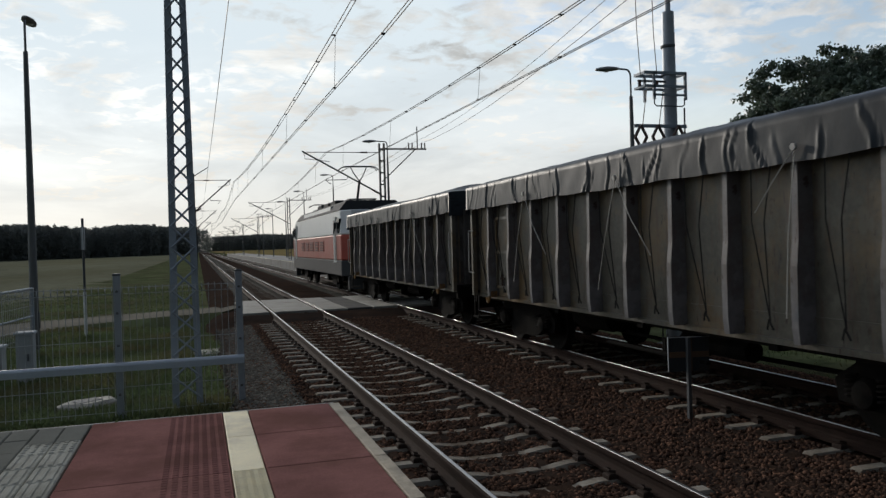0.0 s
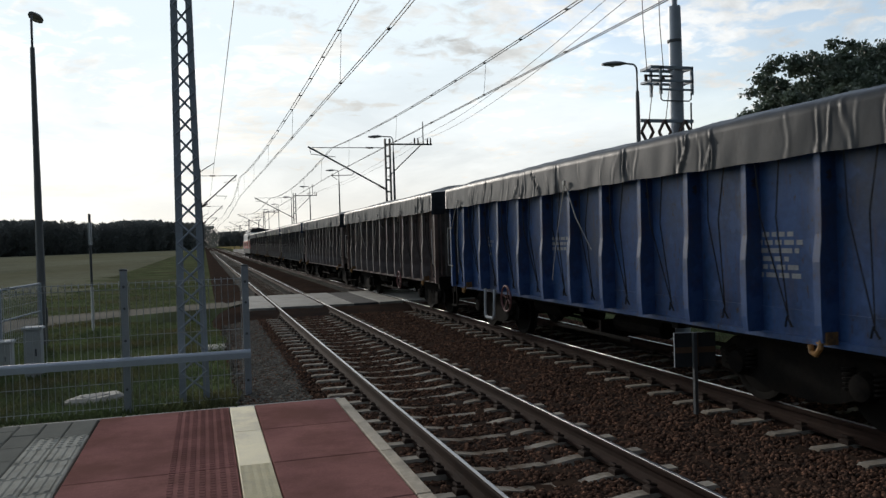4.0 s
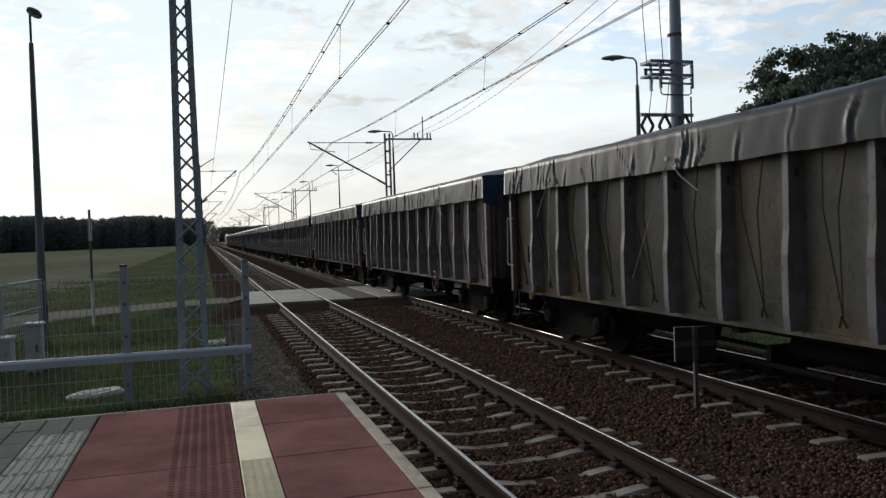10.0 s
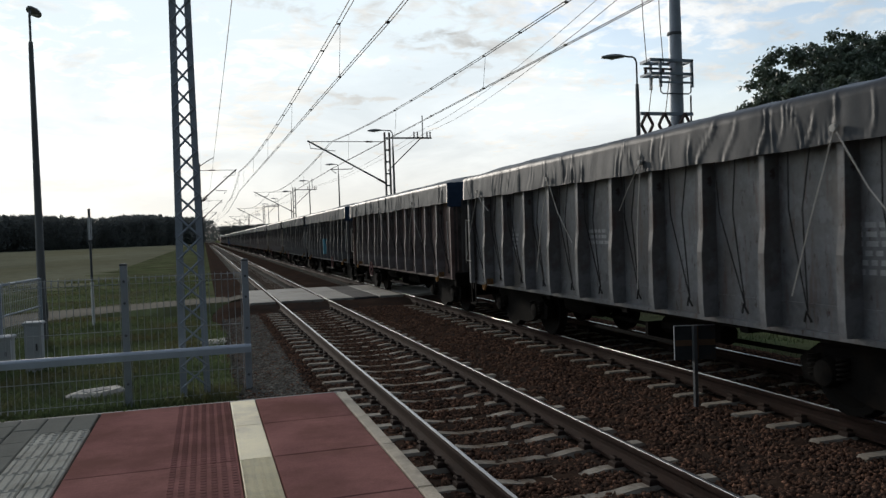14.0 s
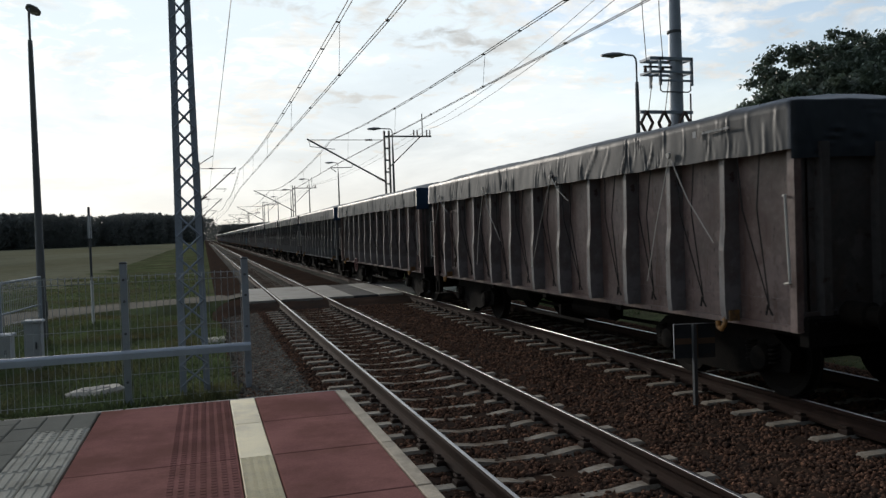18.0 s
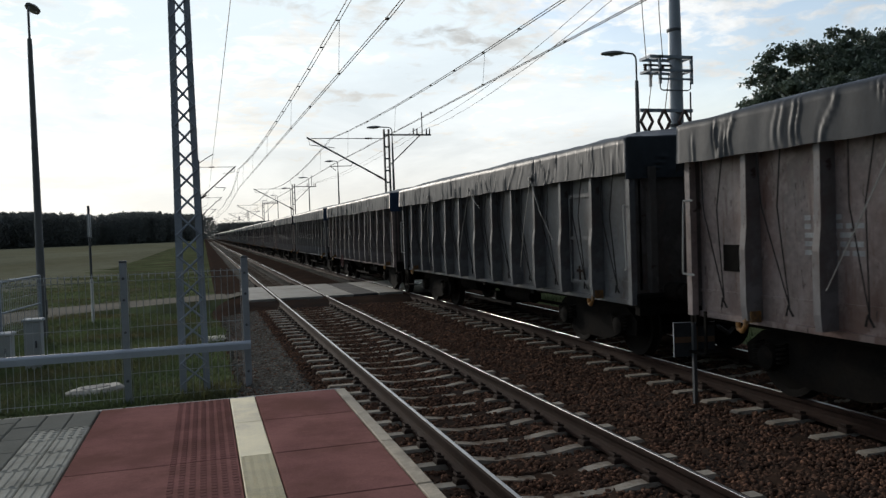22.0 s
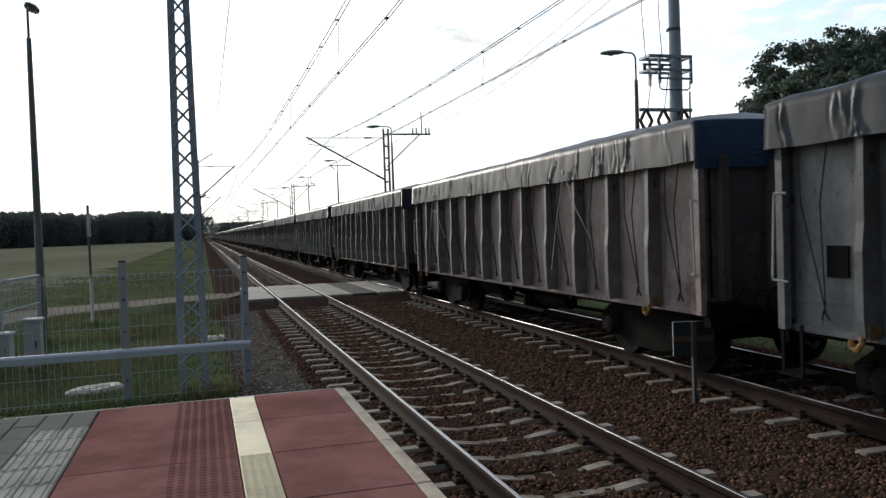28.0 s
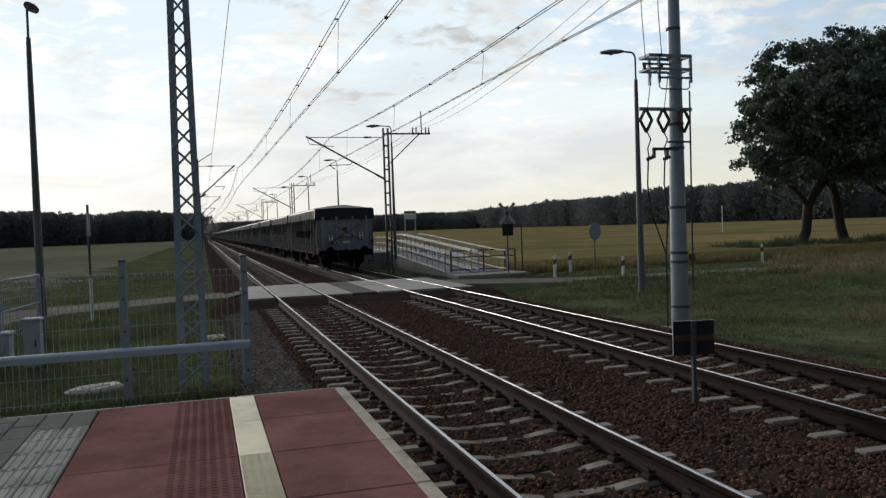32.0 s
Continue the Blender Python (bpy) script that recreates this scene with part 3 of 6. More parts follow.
def ballast():
    """The stone bed of both tracks, with shoulders, heaped between the tracks."""
    xs = np.concatenate([[-3.4, -2.9, -2.5], np.arange(-2.3, 6.5, 0.1), [6.6, 6.9, 7.3]])
    ys = np.concatenate([np.arange(-6, 34, 0.15), np.geomspace(34.5, 2500, 50)])
    gx, gy = np.meshgrid(xs, ys)
    prof = np.interp(gx, [-3.4, -2.75, -2.35, -1.35, 1.4, 2.05, 2.7, 6.0, 6.5, 7.3], [-0.70, -0.58, -0.34, BED, BED, BED + 0.02, BED, BED, -0.33, -0.65])
    rise = np.interp(gy, [23.6, 24.7, 31.2, 32.4], [0, 1, 1, 0]) * np.interp(gx, [-3.0, -2.2, 6.2, 7.0], [0, 1, 1, 0])     # earth banked up to the crossing deck
    gz = prof * (1 - rise) + np.minimum(-0.075, np.maximum(prof, -0.075)) * rise + np.where(gy < 34, RNG.normal(0, 0.014, gx.shape) * (1 - 0.6 * rise), 0)
    idx = np.arange(gx.size).reshape(gx.shape)
    fs = np.stack([idx[:-1, :-1], idx[:-1, 1:], idx[1:, 1:], idx[1:, :-1]], -1).reshape(-1, 4)
    bed = new("ballast_bed", bulk("ballast_bed", np.stack([gx, gy, gz], -1).reshape(-1, 3), fs, M["ballast"]))
    tagged(bed, "brown crushed-stone ballast under the two tracks", "ballast", kind="structure")
    # loose stones on top
    n = 125000
    y = 3.2 + 26 * RNG.random(n) ** 1.7
    x = -3.1 + 9.6 * RNG.random(n)
    keep = ~((np.abs(np.abs(x) - 0.7525) < 0.09) | (np.abs(np.abs(x - TRACK2) - 0.7525) < 0.09) | ((y > 23.9) & (x > -2.0)) | ((x < -1.6) & (y < 7.5)))
    # fewer stones lie on the sleepers
    ph = np.abs(((y - 11.24 + 0.3) % 0.6) - 0.3)
    on = (ph < 0.075) & ((np.abs(x) < 1.3) | (np.abs(x - TRACK2) < 1.3))
    keep &= ~on | (RNG.random(n) < 0.05)
    x, y = x[keep], y[keep]
    n = len(x)
    z = np.interp(x, [-3.4, -2.75, -2.35, -1.35, 1.4, 2.05, 2.7, 6.0, 6.5, 7.3], [-0.70, -0.58, -0.34, BED, BED, BED + 0.02, BED, BED, -0.33, -0.65])
    r = 0.010 + 0.015 * RNG.random(n) ** 1.5
    base = np.array([(-1, -1, -1), (1, -1, -1), (1, 1, -1), (-1, 1, -1), (-.7, -.7, 1), (.7, -.7, 1), (.7, .7, 1), (-.7, .7, 1)], float)
    v = base[None] * (0.65 + 0.6 * RNG.random((n, 8, 3)))
    ang = RNG.random(n) * 6.283
    c, s = np.cos(ang), np.sin(ang)
    tilt = RNG.normal(0, 0.5, n)
    vx, vy, vz = v[..., 0], v[..., 1], v[..., 2] * 0.75
    vy, vz = vy * np.cos(tilt)[:, None] - vz * np.sin(tilt)[:, None], vy * np.sin(tilt)[:, None] + vz * np.cos(tilt)[:, None]
    v = np.stack([vx * c[:, None] - vy * s[:, None], vx * s[:, None] + vy * c[:, None], vz], -1) * r[:, None, None]
    v += np.stack([x, y, z + 0.35 * r], -1)[:, None]
    q = np.array([(3, 2, 1, 0), (4, 5, 6, 7), (0, 1, 5, 4), (1, 2, 6, 5), (2, 3, 7, 6), (3, 0, 4, 7)])
    faces = (np.arange(n)[:, None, None] * 8 + q[None]).reshape(-1, 4)
    ob = new("ballast_stones", bulk("ballast_stones", v.reshape(-1, 3), faces, M["stone"]))
    tagged(ob, "loose reddish-brown and grey ballast stones", "stones", kind="stuff")

    # grey gravel of the near shoulder
    n = 34000
    y = 7.4 + 17.2 * RNG.random(n) ** 1.3
    x = -1.32 - (0.25 + 0.95 * RNG.random(n)) * (0.6 + 0.4 * RNG.random(n))
    z = np.interp(x, [-3.4, -2.75, -2.35, -1.35], [-0.70, -0.44, -0.34, BED])
    r = 0.010 + 0.016 * RNG.random(n) ** 1.6
    v = base[None] * (0.65 + 0.6 * RNG.random((n, 8, 3))) * np.array([1, 1, 0.7])
    ang = RNG.random(n) * 6.283
    c, s = np.cos(ang)[:, None], np.sin(ang)[:, None]
    v = np.stack([v[..., 0] * c - v[..., 1] * s, v[..., 0] * s + v[..., 1] * c, v[..., 2]], -1) * r[:, None, None]
    v += np.stack([x, y, z + 0.35 * r], -1)[:, None]
    faces = (np.arange(n)[:, None, None] * 8 + q[None]).reshape(-1, 4)
    ob = new("shoulder_gravel", bulk("shoulder_gravel", v.reshape(-1, 3), faces, M["grey_stone"]))
    tagged(ob, "grey gravel between the fence and the sleepers", "gravel", kind="stuff")


ballast()


# ---- tracks ----
def rail_profile():
    half = [(0.072, -0.195), (0.072, -0.165), (0.020, -0.140), (0.010, -0.120), (0.009, -0.060), (0.034, -0.046), (0.036, -0.016), (0.034, -0.008), (0.024, -0.0035)]
    return half + [(-u, z) for u, z in reversed(half)]


def track(x0, name, label):
    tr = thing(name, pose(x0, 0, 0), label, "track", kind="structure")
    for s in (-1, 1):
        cx = s * 0.7525
        g = Geo().extrude([(cx + u, z) for u, z in rail_profile()], -60, 2200)
        rail = part("rail", g, M["rail"], tr, "rust-brown steel rail")
        h = Geo().extrude([(cx - s * 0.006 - 0.017, -0.0035), (cx - s * 0.006 - 0.015, 0.0), (cx - s * 0.006 + 0.015, 0.0), (cx - s * 0.006 + 0.017, -0.0035)], -60, 2200)
        part("running_surface", h, M["railhead"], rail, "bright polished rail head")
    # concrete sleeper with raised ends and a dipped waist
    sl = Geo()
    prof = [(-1.28, -0.218), (-1.25, -0.196), (-0.50, -0.196), (-0.30, -0.226), (0.30, -0.226), (0.50, -0.196), (1.25, -0.196), (1.28, -0.218)]
    p, f = [], []
    for u, z in prof:
        p += [(u, -0.115, -0.36), (u, -0.062, z), (u, 0.062, z), (u, 0.115, -0.36)]
    for i in range(len(prof) - 1):
        a, b = 4 * i, 4 * i + 4
        f += [(a, a + 1, b + 1, b), (a + 1, a + 2, b + 2, b + 1), (a + 2, a + 3, b + 3, b + 2)]
    f += [(0, 3, 2, 1), (28, 29, 30, 31)]
    sl.add(p, f)
    near_me = sl.mesh("sleeper", M["sleeper"])
    clip = Geo()
    for s in (-1, 1):
        for d in (-1, 1):
            cx = s * 0.7525 + d * 0.115
            clip.block(cx - 0.045, cx + 0.045, -0.06, 0.06, -0.205, -0.150, 0.012)
            clip.tube([(cx - 0.03 * d, -0.05, -0.13), (cx + 0.03 * d, -0.045, -0.115), (cx + 0.03 * d, 0.045, -0.115), (cx - 0.03 * d, 0.05, -0.13)], 0.014, 6)
    clip_me = clip.mesh("rail_clips", M["fastener"])
    first, spacing = 11.24, 0.6
    rest = Geo()
    for k in range(-26, 500):
        y = first + spacing * k
        if 23.75 < y < 32.0:
            continue
        if -16 <= k < 125:
            ob = part("sleeper", near_me, None, tr)
            ob.location = (0, y + random.uniform(-0.02, 0.02), random.uniform(-0.008, 0.004))
            ob.rotation_euler = (0, 0, random.uniform(-0.008, 0.008))
            if k < 40:
                c = part("rail_clips", clip_me, None, ob)
        else:
            rest.add([(a, b + y, c) for a, b, c in p], f)
    tagged(part("distant_sleepers", rest, M["sleeper"], tr), kind="stuff")
    return tr


track(0.0, "railway_track", "running track with polished rails on concrete sleepers")
track(TRACK2, "railway_track", "parallel running track carrying the goods train")


# ---- level crossing ----
def crossing():
    cr = thing("level_crossing", None, "pale concrete slab deck of a level crossing", "level crossing", kind="structure")
    y0, y1 = 25.05, 31.0
    for x0 in (0.0, TRACK2):
        for a, b in ((-1.62, -0.83), (-0.66, 0.66), (0.83, 1.64)):
            n = 3 if a == -0.66 else 2
            for k in range(n):
                u, v = y0 + (y1 - y0) * k / n, y0 + (y1 - y0) * (k + 1) / n
                part("slab", Geo().block(x0 + a, x0 + b, u + 0.012, v - 0.012, -0.25, -0.004 - 0.006 * random.random(), 0.015), M["slab"], cr)
    part("infill", Geo().block(1.66, 2.46, y0 + 0.05, y1 - 0.1, -0.25, -0.012, 0.02), M["asphalt"], cr, "darker asphalt infill between the tracks")


crossing()


# ---- platform ----
PZ, PX, PY = 0.54, -1.68, 7.30     # top, edge beside the track, far end


def platform():
    pf = thing("platform", None, "low station platform paved in red, cream and grey slabs", "platform", kind="structure")
    part("platform_core", Geo().box(-7.4, PX - 0.03, -30, PY - 0.03, -0.7, PZ - 0.08), M["concrete"], pf, "raw concrete platform wall")

    def lay(name, x0, x1, material, length=1.02, chamfer=0.006, first=PY, stop=-1.8, jitter=0.002):
        y = first
        me = {}
        while y > stop:
            ln = round(min(length, y - stop), 3)
            if ln not in me:
                me[ln] = Geo().block(x0 + 0.004, x1 - 0.004, 0.004, ln - 0.004, -0.09, 0, chamfer).mesh(name, material)
            ob = part(name, me[ln], None, pf)
            ob.location = (0, y - ln, PZ + random.uniform(-jitter, jitter))
            y -= length

    lay("edge_strip", PX - 0.10, PX, M["edge_paver"], 0.985)
    lay("red_slab", -2.505, PX - 0.10, M["red_paver"], 0.985)
    # cream guide band with fine ribs
    lay("cream_slab", -2.725, -2.505, M["cream_paver"], 0.985)
    lay("red_slab", -3.79, -2.725, M["red_paver"], 1.97)
    ribs = Geo()
    y = PY - 2.0
    while y > 2.5:
        for k in range(8):
            x = -2.716 + k * 0.0253
            d = 0.012 * (k % 2)
            e = 0.012 - d
            ribs.add([(x, y + d, PZ + 0.002), (x + 0.0253, y + e, PZ + 0.002), (x + 0.0253, y + e + 0.02, PZ + 0.002), (x, y + d + 0.02, PZ + 0.002),
                      (x, y + d + 0.005, PZ + 0.0065), (x + 0.0253, y + e + 0.005, PZ + 0.0065), (x + 0.0253, y + e + 0.014, PZ + 0.0065), (x, y + d + 0.014, PZ + 0.0065)],
                     [(4, 5, 6, 7), (0, 1, 5, 4), (1, 2, 6, 5), (2, 3, 7, 6), (3, 0, 4, 7)])
        y -= 0.031
    tagged(part("band_ribs", ribs, M["cream_paver"], pf, "fine raised ribs of the cream band"), kind="stuff")
    # warning studs, rows of short bars
    studs = Geo()
    y = PY - 0.05
    while y > 2.5:
        for k in range(7):
            x = -3.135 + k * 0.062
            studs.block(x - 0.019, x + 0.019, y - 0.017, y + 0.017, PZ - 0.004, PZ + 0.0045, 0.004)
        y -= 0.056
    tagged(part("warning_studs", studs, M["red_paver"], pf, "rows of raised red warning studs"), kind="stuff")
    # grey paving with a pale tactile strip
    me_g = Geo().block(0.003, 0.197, 0.003, 0.397, -0.09, 0, 0.008).mesh("grey_slab", M["grey_paver"])
    me_p = Geo().block(0.003, 0.197, 0.003, 0.377, -0.09, 0, 0.008).mesh("tactile_slab", M["pale_paver"])
    bumps = Geo()
    for i in range(17):
        x = -3.80 - 0.2 * (i + 1)
        for j in range(23):
            y = PY - 0.4 * (j + 1) + (0.2 if i % 2 else 0)
            if y < -1.86:
                continue
            strip = x > -4.25 and y + 0.2 <= PY - 0.57
            if strip or (i < 2 and y + 0.2 > PY - 0.57):
                continue
            if y + 0.4 > PY:
                ob = part("grey_slab", me_g, None, pf)
                ob.location, ob.scale = (x, PY - 0.2, PZ), (1, 0.5, 1)
                continue
            ob = part("grey_slab", me_g, None, pf)
            ob.location = (x, y, PZ + random.uniform(-0.004, 0.002))
        if i < 2:
            ob = part("grey_slab", me_g, None, pf)
            ob.location, ob.scale = (x, PY - 0.575, PZ), (1, 1.43, 1)
    for i in range(2):
        for j in range(22):
            x, y = -3.80 - 0.2 * (i + 1), PY - 0.58 - 0.38 * (j + 1)
            ob = part("tactile_slab", me_p, None, pf)
            ob.location = (x, y, PZ + 0.001)
            if j < 1:
                for a in range(3):
                    for b in range(5):
                        bumps.lathe([(0.022, -0.002), (0.018, 0.007), (0.008, 0.009)], (x + 0.035 + a * 0.065, y + 0.04 + b * 0.075, PZ), n=8)
            else:
                for a in range(3):
                    bumps.block(x + 0.016 + a * 0.06, x + 0.052 + a * 0.06, y + 0.025, y + 0.355, PZ - 0.002, PZ + 0.009, 0.007)
    tagged(part("tactile_relief", bumps, M["pale_paver"], pf, "raised tactile ribs and studs"), kind="stuff")
    part("rear_paving", Geo().box(-7.4, PX - 0.02, -30, -1.85, PZ - 0.09, PZ), M["grey_paver"], pf)
    part("outer_paving", Geo().box(-7.4, -7.21, -1.85, PY, PZ - 0.09, PZ), M["grey_paver"], pf)
    # kerb along the platform's end
    for k in range(6):
        part("kerb", Geo().block(-7.4 + k * 0.948, -7.4 + (k + 1) * 0.948 - 0.006, PY + 0.002, PY + 0.07, -0.6, PZ - 0.008, 0.01), M["concrete"], pf)


platform()


# ---- fence at the platform's end ----
FY = 12.55     # the fence's line


def fence():
    fc = thing("fence", None, "galvanised mesh fence with a blue-grey lower rail", "fence")
    posts = [-2.31, -4.05, -6.55, -9.05]
    for k, x in enumerate(posts):
        post = part("post", Geo().block(x - 0.05, x + 0.05, FY - 0.04, FY + 0.04, GROUND - 0.2, 1.66, 0.012), M["zinc"], fc)
        part("cap", Geo().block(x - 0.055, x + 0.055, FY - 0.045, FY + 0.045, 1.655, 1.685, 0.015), M["darksteel"], post)
        for z in (-0.10, 0.35, 0.62, 1.10, 1.42):
            part("bolt", Geo().lathe([(0.02, 0), (0.02, -0.018), (0.008, -0.025)], (x, FY - 0.04, z), "y", 8), M["darksteel"], post)
    for a, b in zip(posts, posts[1:]):
        n = round((a - b - 0.14) / 0.092)
        panel = Geo()
        for k in range(n + 1):
            x = b + 0.07 + k * (a - b - 0.14) / n
            panel.rod((x, FY + 0.010, -0.44), (x, FY + 0.010, 1.50), 0.0046, 5)
        mesh_panel = part("mesh_panel", panel, M["meshwire"], fc, "welded wire mesh panel")
        for z in (-0.36, 0.0, 0.69, 1.47):
            g = Geo().rod((b + 0.06, FY, z), (a - 0.06, FY, z), 0.0055, 5)
            if z in (-0.36, 1.47):
                # folded reinforcing crimp
                g.rod((b + 0.06, FY - 0.005, z - 0.09), (a - 0.06, FY - 0.005, z - 0.09), 0.0055, 5)
                for k in range(n + 1):
                    x = b + 0.07 + k * (a - b - 0.14) / n
                    g.tube([(x, FY, z), (x, FY - 0.035, z - 0.045), (x, FY, z - 0.09)], 0.0065, 4)
            part("cross_wire", g, M["meshwire"], mesh_panel)
    part("lower_rail", Geo().extrude([(FY - 0.10, 0.245), (FY - 0.105, 0.33), (FY - 0.095, 0.35), (FY - 0.06, 0.375), (FY - 0.042, 0.375), (FY - 0.042, 0.245)], -9.1, -2.26, "x"), M["pale_rail"], fc, "pale blue-grey steel lower rail")


fence()


# ---- masts, lamps and lines ----
def lattice_mast():
    base = Vector((-3.11, 13.05, GROUND))
    mt = thing("lattice_mast", Matrix.Translation(base), "tall grey riveted lattice mast behind the fence", "mast")
    top, H = 0.20, 12.0

    def half(z):
        return (0.46 - (0.46 - top) * z / H) / 2

    for sx in (-1, 1):
        for sy in (-1, 1):
            g = Geo()
            w = 0.10
            p = []
            for z in (-0.3, H):
                h = half(z)
                for dx, dy in ((0, 0), (-w * sx, 0), (-w * sx, -0.012 * sy), (-0.012 * sx, -0.012 * sy), (-0.012 * sx, -w * sy), (0, -w * sy)):
                    p.append((sx * h + dx, sy * 0.16 + dy, z))
            g.add(p, [(k, (k + 1) % 6, 6 + (k + 1) % 6, 6 + k) for k in range(6)] + [(5, 4, 3, 2, 1, 0), (6, 7, 8, 9, 10, 11)])
            part("leg", g, M["bluegrey"], mt)
    n = 35
    for sy in (-1,):
        for k in range(n):
            z0, z1 = 0.15 + k * (H - 0.3) / n, 0.15 + (k + 1) * (H - 0.3) / n
            for d in (-1, 1):
                a, b = (d * (half(z0) - 0.03), sy * 0.165, z0), (-d * (half(z1) - 0.03), sy * 0.165, z1)
                part("lattice_bar", Geo().tube([a, b], 0.017, 4), M["bluegrey"], mt)
    part("wire_bracket", Geo().tube([(0, 0, 8.3), (1.11, -0.05, 8.44)], 0.03, 6), M["bluegrey"], mt)
    part("footing", Geo().block(-0.36, 0.36, -0.36, 0.36, -0.45, -0.03, 0.04), M["concrete"], mt, "concrete footing")


lattice_mast()


def lamp_post(x, y, z0, h, arm, turn, group="street lamps", label="slim dark steel street lamp with a curved arm", r=0.11):
    """arm: reach of the bracket, towards the side that turn (degrees) names."""
    lp = thing("street_lamp", pose(x, y, z0, 0, 0, turn), label, "street lamp", group)
    part("pole", Geo().tube([(0, 0, -0.2), (0, 0, 1.2), (0, 0, h - 1.2), (0, 0, h - 0.9)], [r, r * 0.97, r * 0.55, r * 0.5], 12), M["lamp_post"], lp, smooth=40)
    part("base_door", Geo().block(-0.05, 0.05, -r - 0.008, -r + 0.03, 0.6, 1.0, 0.006), M["darksteel"], lp)
    pts = [(0, 0, h - 0.95), (0, 0, h - 0.25)]
    pts += [(0.18 * (1 - math.cos(a)), 0, h - 0.25 + 0.22 * math.sin(a)) for a in (0.4, 0.8, 1.2)] + [(arm * 0.7, 0, h - 0.02)]
    bracket = part("bracket", Geo().tube(pts, 0.03, 8), M["lamp_post"], lp, smooth=40)
    hd = Geo()
    prof = []
    L = 0.78
    for i in range(9):
        u = i / 8
        w = 0.03 + 0.13 * math.sin(math.pi * min(1, u * 0.9 + 0.05)) ** 0.7
        prof.append((u, w))
    p, f = [], []
    for u, w in prof:
        cx, cz = arm * 0.68 + u * L, h - 0.02 - 0.03 * u
        for k in range(10):
            a = 2 * math.pi * k / 10
            s = 0.55 if math.sin(a) > 0 else 0.42
            p.append((cx, w * math.cos(a), cz + s * w * math.sin(a)))
    for i in range(8):
        for k in range(10):
            f.append((10 * i + k, 10 * i + (k + 1) % 10, 10 * i + 10 + (k + 1) % 10, 10 * i + 10 + k))
    f += [tuple(range(10))[::-1], tuple(range(80, 90))]
    hd.add(p, f)
    head = part("lamp_head", hd, M["lamp_head"], lp, "flat oval lamp head", smooth=50)
    part("diffuser", Geo().lathe([(0.10, 0.0), (0.09, -0.03), (0.04, -0.05)], (arm * 0.68 + 0.42, 0, h - 0.075), "z", 12), M["lamp_glass"], head, "clear lamp diffuser", smooth=50)
    return lp


lamp_post(10.53, 22.4, GROUND, 7.85, 0.55, 170)
lamp_post(-6.86, 22.0, GROUND, 8.45, 0.05, 86)
for y in (69, 89, 108.5, 128, 148):
    lamp_post(8.6, y, 0.5, 7.75, 0.5, 180, "platform lamps", "slim platform lamp with a curved arm", 0.09)
lamp_post(7.35, 42.9, 0.5, 7.25, 0.9, 178, "platform lamps", "slim platform lamp with a curved arm", 0.09)


def insulator(g, a, b, r=0.05, n=5):
    a, b = Vector(a), Vector(b)
    pts, rad = [], []
    for k in range(2 * n + 1):
        pts.append(a.lerp(b, k / (2 * n)))
        rad.append(r if k % 2 else r * 0.55)
    return g.tube(pts, rad, 8)


def cantilever_mast(x, y, side, z0=GROUND, reach=3.0, name="catenary_mast", feeder=True):
    """A twin-channel mast; side -1 reaches to smaller x, +1 to larger."""
    mt = thing(name, pose(x, y, z0), "twin-leg steel catenary mast with a tubular cantilever", "mast", "catenary masts")
    H = 8.0
    for d in (-0.13, 0.13):
        part("leg", Geo().box(d - 0.045, d + 0.045, -0.07, 0.07, -0.2, H), M["darksteel"], mt)
    for k in range(12):
        z = 0.5 + k * 0.65
        part("batten", Geo().box(-0.09, 0.09, -0.075, 0.075, z, z + 0.08), M["darksteel"], mt)
    s = side
    arm = part("cantilever", Geo().tube([(0.1 * s, 0, 5.2), (reach * 1.45 * s, 0, 7.55)], 0.045, 8), M["darksteel"], mt)
    part("stay", Geo().tube([(0.1 * s, 0, 7.5), (reach * 1.38 * s, 0, 7.5)], 0.02, 6), M["darksteel"], arm)
    g = insulator(Geo(), (0.15 * s, 0, 5.22), (0.6 * s, 0, 5.47), 0.075, 5)
    part("insulator", g, M["insulator"], arm)
    part("insulator", insulator(Geo(), (0.8 * s, 0, 7.5), (1.2 * s, 0, 7.5), 0.06, 5), M["insulator"], arm)
    part("registration_arm", Geo().tube([(0.63 * reach * s, 0, 6.2), (0.67 * reach * s, 0, 6.02), (reach * 1.05 * s, 0, 6.0), (reach * 0.95 * s, 0, 5.78)], 0.022, 6), M["darksteel"], arm)
    part("hanger", Geo().tube([(reach * 1.42 * s, 0, 7.5), (reach * 1.40 * s, 0, 7.15), (reach * 0.96 * s, 0, 7.0)], 0.018, 6), M["darksteel"], arm)
    if not feeder:
        part("wire_bracket", Geo().tube([(0, 0, 7.7), (0.75, 0, 8.2), (1.15, 0, 8.44)], 0.03, 6), M["darksteel"], mt)
        return mt
    # feeder beam on the other side
    bm = part("feeder_beam", Geo().box(min(0, -2.55 * s), max(0, -2.55 * s), -0.05, 0.05, 7.66, 7.74), M["darksteel"], mt)
    part("beam_brace", Geo().tube([(0, 0, 5.9), (-1.9 * s, 0, 7.66)], 0.03, 6), M["darksteel"], mt)
    for u, zz in ((1.55, 0.0), (1.75, 0.0), (2.3, 0.0), (2.48, 0.0)):
        part("pin_insulator", insulator(Geo(), (-u * s, 0, 7.74), (-u * s, 0, 8.05), 0.05, 4), M["insulator"], bm)
    part("centre_post", Geo().tube([(-2.05 * s, 0, 7.7), (-2.05 * s, 0, 8.95)], 0.03, 6), M["darksteel"], bm)
    return mt


